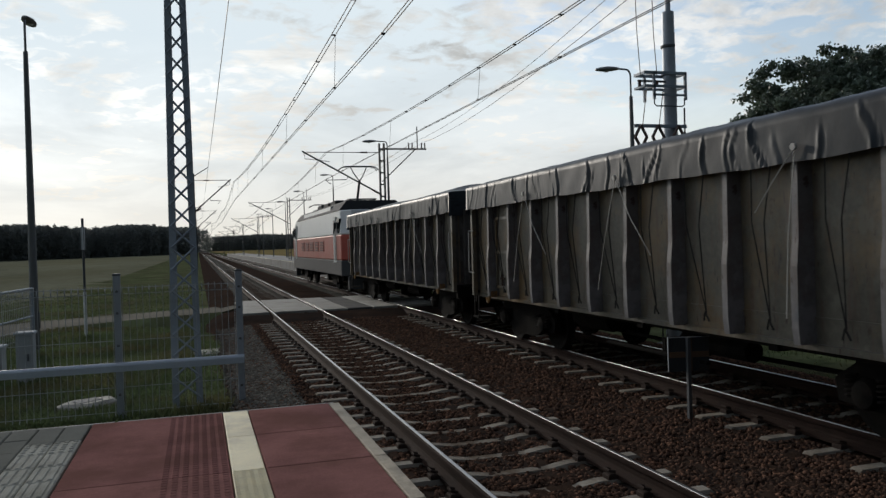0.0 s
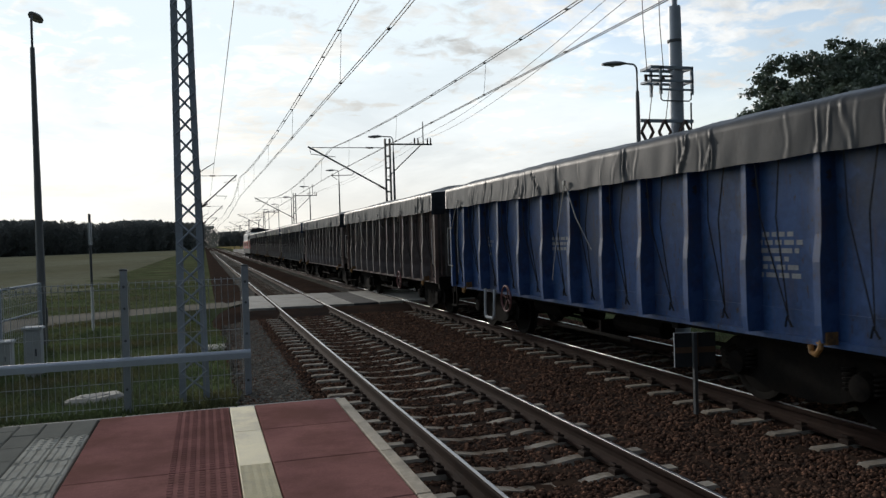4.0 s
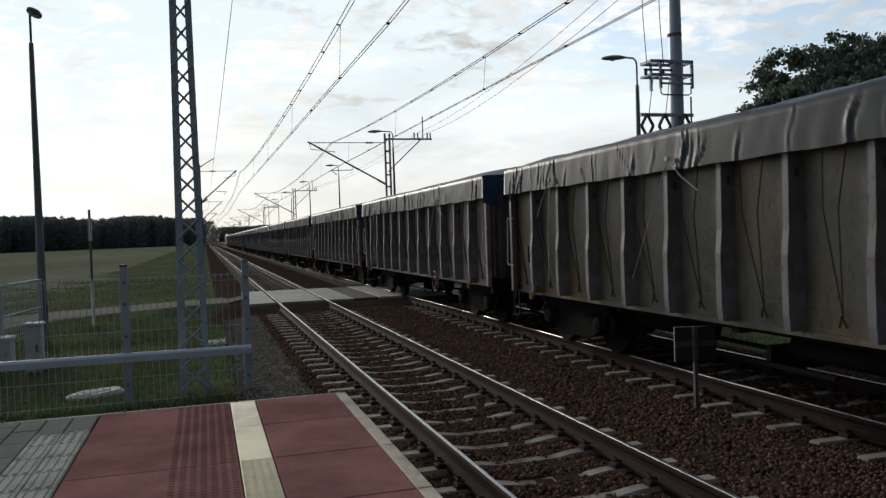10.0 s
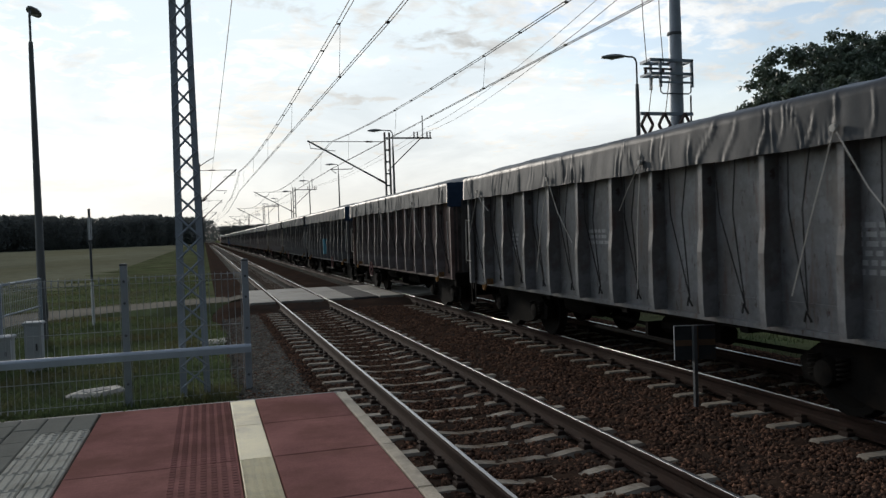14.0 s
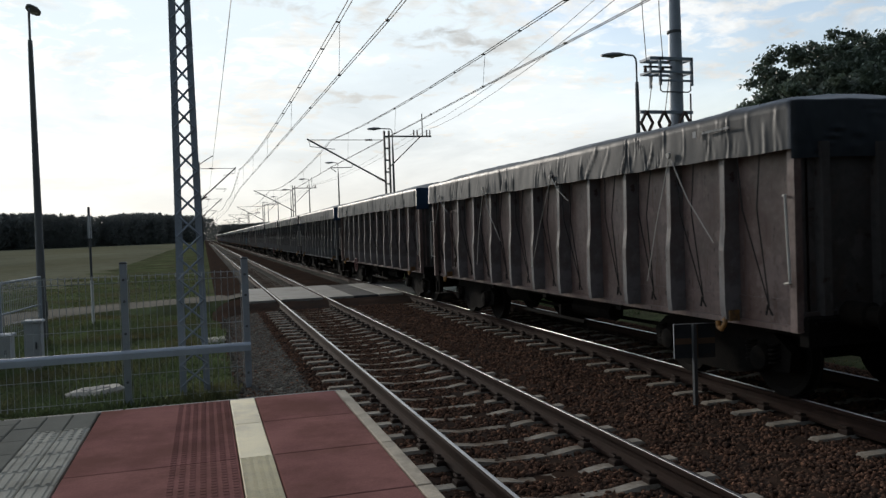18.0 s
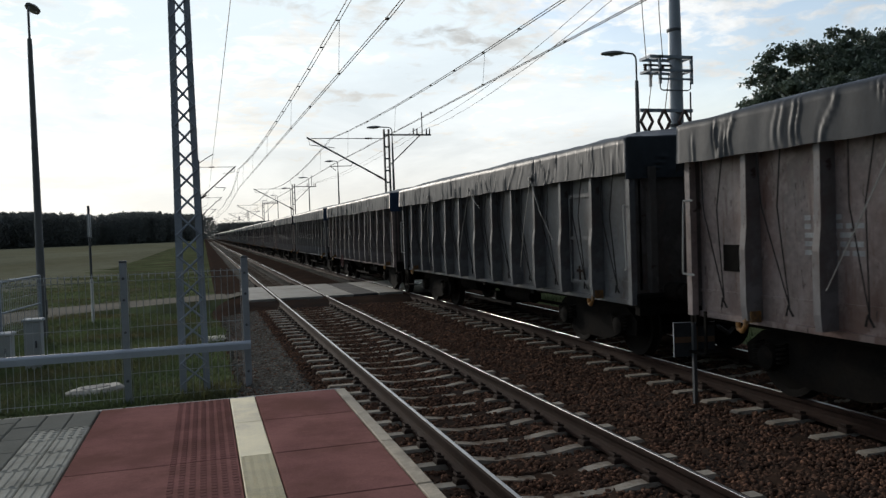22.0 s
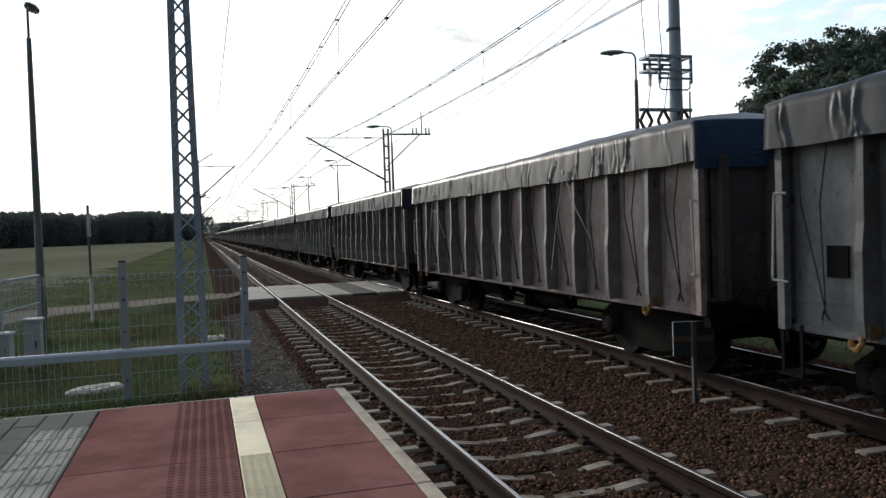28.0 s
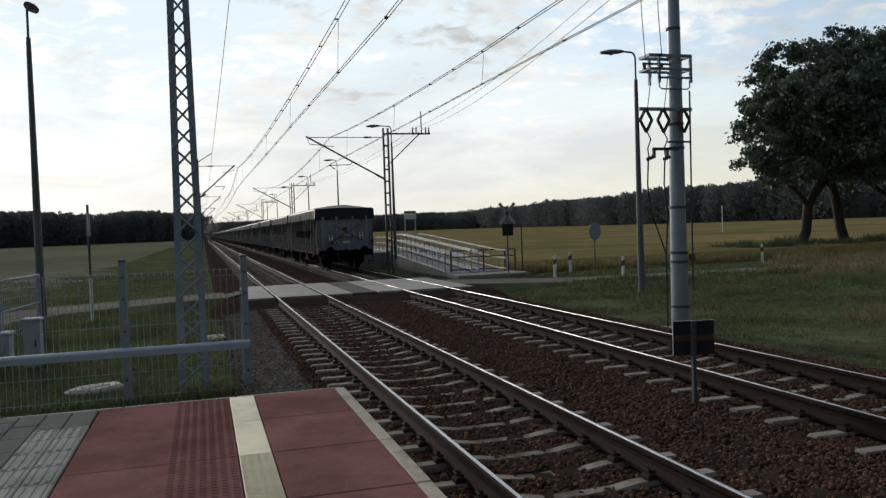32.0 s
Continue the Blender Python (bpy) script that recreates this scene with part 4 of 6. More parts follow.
SPAN = 47.0
for k in range(0, 7):
    cantilever_mast(6.93, 42.5 + SPAN * k, -1)
for k in range(1, 8):
    cantilever_mast(-3.15, 13.0 + SPAN * k, 1, reach=1.87, feeder=False)


def overhead_line(x0, supports, zc, zm, sag, label):
    ln = thing("overhead_line", None, label, "overhead wires")
    ys, zs, xs, cx = [], [], [], []
    for a, b in zip(supports, supports[1:]):
        i = supports.index(a)
        for k in range(10):
            u = k / 10
            ys.append(a + (b - a) * u)
            zs.append(zm - sag * 4 * u * (1 - u))
            z = 0.22 * (1 - 2 * u) * (1 if i % 2 else -1)
            xs.append(x0 + z)
            cx.append(x0 + z)
    for d in (-0.045, 0.045):
        part("messenger_wire", Geo().tube([(x + d, y, z) for x, y, z in zip(xs, ys, zs)], 0.011, 5), M["wire"], ln)
    for d in (-0.03, 0.03):
        part("contact_wire", Geo().tube([(x + d, y, zc) for x, y in zip(cx, ys)], 0.009, 5), M["wire"], ln)
    for i in range(0, min(len(ys), 60)):
        if i % 2:
            part("dropper", Geo().rod((xs[i] + 0.045, ys[i], zs[i]), (cx[i], ys[i] + 0.1, zc), 0.005, 4), M["wire"], ln)
        if ys[i] < 130:
            for k in range(2):
                u = k / 2
                m = min(i + 1, len(ys) - 1)
                x, y, z = (p[i] + (p[m] - p[i]) * u for p in (xs, ys, zs))
                part("clamp", Geo().block(x - 0.052, x + 0.052, y - 0.025, y + 0.025, z - 0.014, z + 0.014, 0.01), M["wire"], ln)
            part("clamp", Geo().block(cx[i] - 0.038, cx[i] + 0.038, ys[i] + 0.07, ys[i] + 0.13, zc - 0.006, zc + 0.03, 0.01), M["wire"], ln)


overhead_line(0.0, [13.0 + SPAN * k for k in range(-1, 9)], 5.56, 6.92, 0.5, "contact and messenger wires over the empty track")
overhead_line(TRACK2, [42.5 + SPAN * k for k in range(-2, 8)], 5.62, 7.05, 0.62, "contact and messenger wires over the train")


def loose_wire(pts, r, label, name="feeder_wire", sag=0.5):
    path = []
    for a, b in zip(pts, pts[1:]):
        for k in range(8):
            u = k / 8
            q = Vector(a).lerp(Vector(b), u)
            q.z -= sag * 4 * u * (1 - u)
            path.append(q)
    path.append(Vector(pts[-1]))
    return tagged(part(name, Geo().tube(path, r, 5), M["wire"]), label, "wire")


loose_wire([(-2.0, -30, 8.0), (-2.0, 13, 8.0), (-2.0, 60, 8.0), (-2.0, 107, 8.0), (-2.0, 154, 8.0)], 0.012, "thin feeder wire strung along the lattice mast", sag=0.1)
loose_wire([(7.05, 14.95, 8.33), (8.68, 42.5, 7.59), (8.68, 89.5, 7.59), (8.68, 136.5, 7.59)], 0.008, "feeder wire on the mast's side beam")
loose_wire([(4.2, 7.3, 6.62), (9.23, 42.5, 7.59), (9.23, 89.5, 7.59), (9.23, 136.5, 7.59)], 0.008, "feeder wire on the mast's side beam")


def switch_mast():
    """Round steel mast with a line disconnector and its insulators."""
    mt = thing("switch_mast", pose(7.0, 14.95, GROUND), "pale galvanised steel mast carrying a line disconnector switch", "mast")
    part("pole", Geo().tube([(0, 0, -0.2), (0, 0, 0.6), (0.03, 0, 6.8), (0.03, 0, 7.3)], [0.195, 0.19, 0.135, 0.13], 16), M["zinc"], mt, smooth=40)
    part("upper_pole", Geo().tube([(0.03, 0, 7.2), (0.03, 0, 10.5)], 0.06, 10), M["zinc"], mt, smooth=40)
    for z in (0.55, 1.52, 1.72, 2.7, 3.98, 4.5, 5.95, 6.55):
        part("band", Geo().lathe([(0.20 - z * 0.009, z - 0.03), (0.215 - z * 0.009, z - 0.025), (0.215 - z * 0.009, z + 0.025), (0.20 - z * 0.009, z + 0.03)], (0.01, 0, 0), "z", 16), M["darksteel"], mt, smooth=40)
    # disconnector frame
    g = Geo()
    for y in (-0.24, 0.14):
        g.box(-0.58, 0.46, y, y + 0.05, 5.90, 5.96).box(-0.58, 0.46, y, y + 0.05, 5.62, 5.67).box(-0.36, -0.31, y, y + 0.05, 5.36, 5.96).box(0.41, 0.46, y, y + 0.05, 5.36, 5.96)
    g.box(-0.36, 0.46, -0.24, -0.20, 5.44, 5.48)
    for x in (-0.58, -0.36, 0.41):
        g.box(x, x + 0.05, -0.19, 0.14, 5.90, 5.955).box(x, x + 0.05, -0.19, 0.14, 5.62, 5.665)
    fr = part("switch_frame", g, M["bluegrey"], mt, "blue-grey steel switch frame")
    part("loop", Geo().tube([(-0.34, -0.22, 5.4), (-0.34, -0.22, 5.26), (-0.29, -0.22, 5.22), (0.34, -0.22, 5.22), (0.40, -0.22, 5.26), (0.40, -0.22, 5.4)], 0.015, 6), M["darksteel"], fr)
    part("blade_bar", Geo().box(-0.62, 0.30, -0.06, -0.02, 5.76, 5.80), M["darksteel"], fr)
    for x in (-0.58, -0.16, 0.26):
        part("switch_insulator", insulator(Geo(), (x, -0.04, 5.66), (x, -0.04, 5.80), 0.045, 3), M["insulator"], fr)
    # diamond arresters
    for x in (-0.70, -0.28, 0.22):
        d = Geo()
        for a, b in (((0, 0.25), (0.14, 0.0)), ((0, 0.25), (-0.14, 0.0)), ((-0.14, 0.0), (0, -0.25)), ((0.14, 0.0), (0, -0.25))):
            d.tube([(x + a[0], -0.24, 4.55 + a[1]), (x + b[0], -0.24, 4.55 + b[1])], 0.036, 6)
        part("insulator_loop", d, M["insulator"], mt, "brown diamond-shaped insulator loop")
    part("cross_arm", Geo().box(-0.82, 0.46, -0.20, -0.15, 4.76, 4.83), M["bluegrey"], mt)
    part("cross_arm", Geo().box(-0.15, 0.42, -0.2, -0.16, 4.08, 4.12), M["darksteel"], mt)
    br = part("terminal_bracket", Geo().box(-0.50, 0.1, -0.2, -0.15, 3.92, 3.98).box(-0.52, -0.46, -0.2, -0.15, 3.76, 3.98).box(-0.2, -0.14, -0.2, -0.15, 3.76, 3.98), M["darksteel"], mt)
    for x in (-0.66, -0.26):
        part("terminal", insulator(Geo(), (x - 0.02, -0.2, 3.72), (x + 0.14, -0.2, 3.79), 0.05, 3), M["insulator"], br)
        part("cable", Geo().tube([(x, -0.22, 3.7), (x - 0.02, -0.2, 3.2), (x + 0.05, -0.2, 2.6), (-0.24, -0.15, 1.7), (-0.22, -0.1, -0.1)], 0.018, 6), M["black"], mt)
        part("jumper", Geo().tube([(x - 0.02, -0.24, 4.3), (x + 0.05, -0.26, 4.15), (x - 0.03, -0.26, 3.95), (x + 0.02, -0.22, 3.76)], 0.014, 6), M["wire"], mt)
        part("down_lead", Geo().tube([(x + 0.12, -0.25, 5.55), (x + 0.0, -0.25, 4.8)], 0.01, 5), M["wire"], mt)
        part("riser", Geo().tube([(x - 0.02, -0.25, 5.85), (x - 0.08, -0.25, 6.8), (x - 0.2, -0.4, 8.6)], 0.01, 5), M["wire"], mt)
    for ob in mt.children:
        if ob.name.split(".")[0] not in ("pole", "upper_pole", "band"):
            ob.location.x -= 0.16
    part("control_rod", Geo().tube([(0.28, -0.15, 5.2), (0.26, -0.15, 3.0), (0.24, -0.15, 0.9)], 0.02, 6), M["darksteel"], mt)
    part("control_box", Geo().block(0.19, 0.28, -0.2, -0.1, 1.55, 1.68, 0.01), M["darksteel"], mt)
    part("footing", Geo().block(-0.4, 0.4, -0.4, 0.4, -0.4, 0.08, 0.04), M["concrete"], mt, "concrete footing")


switch_mast()


def track_sign():
    sg = thing("track_sign", pose(2.70, 8.2, BED), "small dark board seen from behind on a thin post", "sign")
    t = pose(0.02, 0, 0.79, 0, 0, -14)
    part("post", Geo().box(-0.022, 0.022, -0.03, 0.014, -0.15, 1.0), M["darksteel"], sg)
    bd = part("board", Geo().block(-0.25, 0.25, 0.016, 0.032, -0.205, 0.205, 0.002, t), M["signback"], sg, "dark unpainted sign back")
    part("strap", Geo().box(-0.245, 0.245, 0.008, 0.0155, -0.035, 0.035, t), M["strap"], bd)
    part("strap", Geo().box(-0.035, 0.035, 0.000, 0.0075, -0.2, 0.2, t), M["strap"], bd)
    part("rim", Geo().box(-0.256, -0.2505, 0.01, 0.036, -0.205, 0.205, t).box(-0.256, 0.25, 0.01, 0.036, 0.2055, 0.211, t), M["zinc"], bd, "pale worn board rim")


track_sign()


def guide_post(x, y, z):
    gp = thing("guide_post", pose(x, y, z, 0, 3 if x < 14 else -4, 35), "white roadside guide post with a dark band", "guide post", "guide posts")
    part("post", Geo().block(-0.06, 0.06, -0.05, 0.05, -0.2, 0.95, 0.03), M["white"], gp)
    part("band", Geo().add([(-0.063, -0.053, 0.56), (0.063, -0.053, 0.64), (0.063, 0.053, 0.64), (-0.063, 0.053, 0.56), (-0.063, -0.053, 0.78), (0.063, -0.053, 0.86), (0.063, 0.053, 0.86), (-0.063, 0.053, 0.78)], [(3, 2, 1, 0), (4, 5, 6, 7), (0, 1, 5, 4), (1, 2, 6, 5), (2, 3, 7, 6), (3, 0, 4, 7)]), M["guide_band"], gp, "dark red slanted reflector band")


for gx_, gy_ in ((11.88, 31.85), (14.15, 34.9), (13.2, 28.25), (24.3, 33.7)):
    guide_post(gx_, gy_, GROUND + 0.08)


def road_signs():
    cx = thing("crossing_sign", pose(10.95, 35.0, GROUND), "white diagonal crossing sign seen from behind", "road sign")
    part("post", Geo().tube([(0, 0, -0.2), (0, 0, 3.35)], 0.035, 8), M["darksteel"], cx)
    for a in (-1, 1):
        part("blade", Geo().block(-0.62, 0.62, -0.05, -0.03, -0.075, 0.075, 0.004, pose(0, 0, 3.0) @ pose(0, 0, 0, 0, a * 52, 0)), M["cabinet"], cx, "pale metal diagonal blade")
    part("plate", Geo().block(-0.27, 0.27, -0.06, -0.035, 1.95, 2.5, 0.004), M["signback"], cx, "dark square plate")
    st = thing("stop_sign", pose(14.42, 32.9, GROUND, 0, 0, 22), "octagonal stop sign seen from behind", "road sign")
    part("post", Geo().tube([(0, 0, -0.2), (0, 0, 2.55)], 0.03, 8), M["darksteel"], st)
    part("plate", Geo().lathe([(0.42, -0.015), (0.43, 0), (0.42, 0.012)], (0, -0.04, 2.02), "y", 8), M["zinc"], st, "grey unpainted octagonal plate")
    mk = thing("marker_post", pose(12.0, 35.8, GROUND), "thin dark marker post beside the road", "post")
    part("post", Geo().tube([(0, 0, -0.2), (0, 0, 2.35)], 0.035, 8), M["darksteel"], mk)
    part("clip", Geo().block(-0.05, 0.05, -0.05, 0.05, 1.5, 1.56, 0.01), M["darksteel"], mk)
    fm = thing("field_post", pose(62, 88, GROUND), "thin pale post out in the grain field", "post")
    part("post", Geo().tube([(0, 0, -0.2), (0, 0, 4.0)], 0.06, 8), M["white"], fm)
    rp = thing("road_sign_post", pose(-6.02, 24.6, GROUND), "thin dark sign post with a white lower tube", "road sign")
    part("post", Geo().tube([(0, 0, -0.2), (0, 0, 3.45)], 0.035, 8), M["darksteel"], rp)
    part("sleeve", Geo().tube([(0, 0, 0.0), (0, 0, 1.35)], 0.045, 8), M["white"], rp, "white painted sleeve")
    part("sign_plate", Geo().block(-0.02, 0.02, -0.28, 0.28, 2.55, 3.2, 0.004), M["cabinet"], rp, "sign plate seen edge on")


road_signs()


def far_platform():
    """The second platform, its end ramp and its railings."""
    pf = thing("far_platform", None, "concrete platform with a switchback ramp behind the far track", "platform", kind="structure")
    z1 = 0.56
    part("platform_body", Geo().block(TRACK2 + 1.75, 11.0, 49.0, 260, -0.6, z1, 0.03), M["concrete"], pf)
    part("platform_edge", Geo().box(TRACK2 + 1.73, TRACK2 + 1.86, 49.0, 260, z1 + 0.002, z1 + 0.012), M["cream_paver"], pf)
    # ramp: two flights side by side
    def zr(y):
        return -0.24 + (z1 + 0.24) * (min(50.0, max(36.4, y)) - 36.4) / 13.6

    for a, b in ((8.35, 9.55), (9.75, 10.95)):
        g = Geo()
        g.add([(a, 36.4, GROUND - 0.1), (b, 36.4, GROUND - 0.1), (b, 50.0, GROUND - 0.1), (a, 50.0, GROUND - 0.1), (a, 36.4, -0.24), (b, 36.4, -0.24), (b, 50.0, z1), (a, 50.0, z1)],
              [(0, 3, 2, 1), (4, 5, 6, 7), (0, 1, 5, 4), (1, 2, 6, 5), (2, 3, 7, 6), (3, 0, 4, 7)])
        part("ramp_flight", g, M["concrete"], pf)
    part("landing", Geo().block(8.3, 11.9, 34.6, 36.4, GROUND - 0.1, -0.26, 0.02), M["slab"], pf)
    for x, y0, y1, up in ((8.40, 37.0, 53.0, -0.08), (9.50, 36.2, 52.0, 0.05), (9.80, 36.0, 52.0, 0.05), (10.92, 35.2, 51.0, 0.05)):
        rl = thing("ramp_railing", None, "galvanised tube railing along the ramp", "railing", "ramp railings")
        n = 16
        for k in range(n):
            y = y0 + (y1 - y0) * k / (n - 1)
            part("post", Geo().tube([(x, y, zr(y) - 0.1), (x, y, zr(y) + 1.0 + up)], 0.024, 6), M["zinc"], rl)
        for dz in (0.12, 0.62, 1.0):
            part("rail", Geo().tube([(x, y0, zr(y0) + dz + up)] + [(x, y, zr(y) + dz + up) for y in (36.4, 50.0) if y0 < y < y1] + [(x, y1, zr(y1) + dz + up)], 0.036, 6), M["bright_tube"], rl)
    # dark steel here paints in the shade of the backlit railing
    fr = thing("landing_railing", None, "tube railing across the ramp's foot, coloured dark for its backlit side", "railing")
    for x, y in ((8.72, 37.0), (10.35, 36.8), (11.4, 36.6), (11.78, 36.2)):
        part("post", Geo().tube([(x, y, -0.4), (x, y, 0.82)], 0.045, 6), M["darksteel"], fr)
    for z in (-0.12, 0.5, 0.82):
        part("rail", Geo().tube([(8.72, 37.0, z), (10.35, 36.8, z), (11.4, 36.6, z), (11.78, 36.2, z)], 0.03, 6), M["darksteel"], fr)
    nb = thing("name_board", pose(11.4, 55, z1 - 0.02), "small white station board on two posts", "board")
    for x in (-0.38, 0.38):
        part("post", Geo().box(x - 0.035, x + 0.035, -0.03, 0.03, -0.5, 2.55), M["cabinet"], nb)
    part("board", Geo().block(-0.44, 0.44, -0.05, -0.031, 2.12, 2.5, 0.005), M["white"], nb)
    part("cap", Geo().block(-0.42, 0.42, -0.08, 0.08, 2.55, 2.72, 0.02), M["darksteel"], nb)


far_platform()


def left_corner():
    """Cabinets and the ramp fence behind the near fence."""
    for x, y, w, d, h, lb in ((-6.13, 17.0, 0.30, 0.3, 0.92, "tall pale grey signalling cabinet on the grass"), (-6.95, 17.6, 0.62, 0.4, 0.62, "low pale grey cable cabinet on the grass")):
        cb = thing("cabinet", pose(x, y, GROUND), lb, "cabinet", "trackside cabinets")
        part("body", Geo().block(-w / 2, w / 2, -d / 2, d / 2, -0.1, h, 0.015), M["cabinet"], cb)
        part("lid", Geo().block(-w / 2 - 0.03, w / 2 + 0.03, -d / 2 - 0.03, d / 2 + 0.03, h, h + 0.05, 0.02), M["cabinet"], cb)
        part("door", Geo().block(-w / 2 + 0.03, w / 2 - 0.03, -d / 2 - 0.012, -d / 2, 0.08, h - 0.05, 0.002), M["cabinet"], cb)
        part("handle", Geo().block(w / 2 - 0.1, w / 2 - 0.07, -d / 2 - 0.03, -d / 2 - 0.013, h * 0.45, h * 0.6, 0.004), M["darksteel"], cb)
    rf = thing("ramp_fence", None, "blue-grey mesh fence panels beside the platform's rear ramp", "fence")
    pts = [(-8.9, 15.6), (-7.25, 15.6), (-6.97, 18.2), (-6.68, 20.8)]
    for (x0, y0), (x1, y1) in zip(pts, pts[1:]):
        part("post", Geo().box(x0 - 0.03, x0 + 0.03, y0 - 0.03, y0 + 0.03, GROUND - 0.2, 1.22), M["bluegrey"], rf)
        part("top_rail", Geo().tube([(x0, y0, 1.20), (x1, y1, 1.20)], 0.03, 6), M["bluegrey"], rf)
        part("mid_rail", Geo().tube([(x0, y0, 0.55), (x1, y1, 0.55)], 0.022, 6), M["bluegrey"], rf)
        g = Geo()
        n = int(math.hypot(x1 - x0, y1 - y0) / 0.11)
        for k in range(1, n):
            x, y = x0 + (x1 - x0) * k / n, y0 + (y1 - y0) * k / n
            g.rod((x, y, 0.0), (x, y, 1.18), 0.005, 4)
        for z in (0.08, 0.3, 0.8, 1.02, 1.12):
            g.rod((x0, y0, z), (x1, y1, z), 0.005, 4)
        part("mesh_panel", g, M["meshwire"], rf)
    part("post", Geo().box(-6.71, -6.65, 20.77, 20.83, GROUND - 0.2, 1.22), M["bluegrey"], rf)
    mh = thing("manhole_slab", pose(-4.62, 13.75, GROUND - 0.03, 0, 0, 12), "broken pale concrete manhole slab in the grass", "slab")
    rm = random.Random(3)
    ring = [((0.46 + rm.uniform(-0.08, 0.06)) * math.cos(k * 0.571), (0.36 + rm.uniform(-0.07, 0.05)) * math.sin(k * 0.571)) for k in range(11)]
    g = Geo().add([(u, v, -0.1) for u, v in ring] + [(u * 0.97, v * 0.97, 0.08 + 0.03 * u) for u, v in ring] + [(u * 0.8, v * 0.8, 0.12 + 0.04 * u + rm.uniform(-0.015, 0.015)) for u, v in ring],
                  [tuple(range(11))[::-1], tuple(range(22, 33))] + [(r + k, r + (k + 1) % 11, r + 11 + (k + 1) % 11, r + 11 + k) for r in (0, 11) for k in range(11)])
    part("slab", g, M["slab"], mh)
    part("lid", Geo().block(-0.22, 0.16, -0.14, 0.12, 0.11, 0.135, 0.012, pose(0, 0, 0, 0, -2, 20)), M["concrete"], mh)
    wl = thing("well_ring", pose(-2.62, 19.4, GROUND), "round concrete well cover beside the track", "well cover")
    part("ring", Geo().lathe([(0.46, -0.1), (0.46, 0.03), (0.44, 0.05)], (0, 0, 0), "z", 24), M["slab"], wl, smooth=40)
    part("cover", Geo().lathe([(0.40, 0.05), (0.38, 0.065), (0.05, 0.07)], (0, 0, 0), "z", 24), M["slab"], wl, smooth=40)


left_corner()


# ---- plants ----
def tree(x, y, height, spread, lean, seed, label, off=0.0, mid=0.6, tall=0.4):
    rng = random.Random(seed)
    nr = np.random.default_rng(seed)
    tr = thing("tree", pose(x, y, GROUND), label, "tree", "roadside trees")
    wood = Geo()
    tips = []

    def limb(p, way, length, r, depth):
        pts, rad = [p], [r]
        q, d = p.copy(), way.copy()
        n = 5
        for k in range(n):
            d = (d + Vector((rng.gauss(0, 0.16), rng.gauss(0, 0.16), rng.gauss(0.05, 0.08)))).normalized()
            q = q + d * length / n
            pts.append(q.copy())
            rad.append(r * (1 - 0.55 * (k + 1) / n))
            if depth < 3 and k >= 1:
                for _ in range(1 if depth else 2):
                    a = rng.uniform(0, 6.283)
                    side = Vector((math.cos(a), math.sin(a), rng.uniform(0.0, 0.7))).normalized()
                    limb(q.copy(), (d * 0.45 + side).normalized(), length * rng.uniform(0.38, 0.56), rad[-1] * 0.62, depth + 1)
        tips.append(q.copy())
        if depth > 1:
            tips.extend(pts[2:])
        wood.tube(pts, rad, 8 if depth < 2 else 5, caps=False)

    limb(Vector((0, 0, -0.2)), Vector((lean, 0.05, 1)).normalized(), height * 0.57, 0.025 * height, 0)
    part("trunk", wood, M["bark"], tr, "dark leaning trunk and limbs", smooth=60)
    centre = np.array([off, 0, height * mid])
    rad = np.array([spread, spread * 0.85, height * tall])
    pts = np.array([tuple(t) for t in tips])
    inside = ((pts - centre) / rad)
    keep = (inside ** 2).sum(1) < 1.05
    pts = pts[keep & (pts[:, 2] > height * 0.32)]
    # extra clumps fill the crown's shell, unevenly
    m = 330
    d = nr.normal(size=(m, 3))
    d /= np.linalg.norm(d, axis=1)[:, None]
    d[:, 2] = np.where(d[:, 2] < -0.72, -d[:, 2], d[:, 2])
    lump = np.array([0.90 + 0.20 * noise.noise(Vector(q) * 2.1 + Vector((seed, 0, 0))) for q in d])
    shell = centre + d * rad * (lump * (0.45 + 0.55 * nr.random(m) ** 0.6))[:, None]
    clumps = np.concatenate([pts[nr.permutation(len(pts))[:380]], shell])
    k = 115
    n = len(clumps) * k
    c = np.repeat(clumps, k, 0) + nr.normal(0, 1, (n, 3)) * np.array([0.55, 0.55, 0.36]) * (0.034 * height)
    sz = (0.065 + 0.06 * nr.random(n)) * height / 14
    u = nr.normal(size=(n, 3))
    u /= np.linalg.norm(u, axis=1)[:, None]
    w = np.cross(u, nr.normal(size=(n, 3)))
    w /= np.linalg.norm(w, axis=1)[:, None]
    u, w = u * sz[:, None] * 1.5, w * sz[:, None] * 0.8
    v = np.stack([c - u, c + w, c + u, c - w], 1).reshape(-1, 3)
    part("crown", bulk("crown", v, np.arange(4 * n).reshape(-1, 4), M["leaf"]), None, tr, "dense dark green leaves with gaps of sky")
    return tr


tree(34.5, 43.0, 14.9, 8.1, 0.62, 5, "broad leaning roadside tree with a dense dark crown", 3.9, 0.55, 0.46)
tree(39.2, 43.6, 15.3, 7.4, -0.05, 11, "broad roadside tree with a dense dark crown", 1.4, 0.58, 0.43)
tree(42.6, 42.5, 15.3, 7.8, 0.22, 17, "broad roadside tree with a dense dark crown", 2.6, 0.56, 0.46)


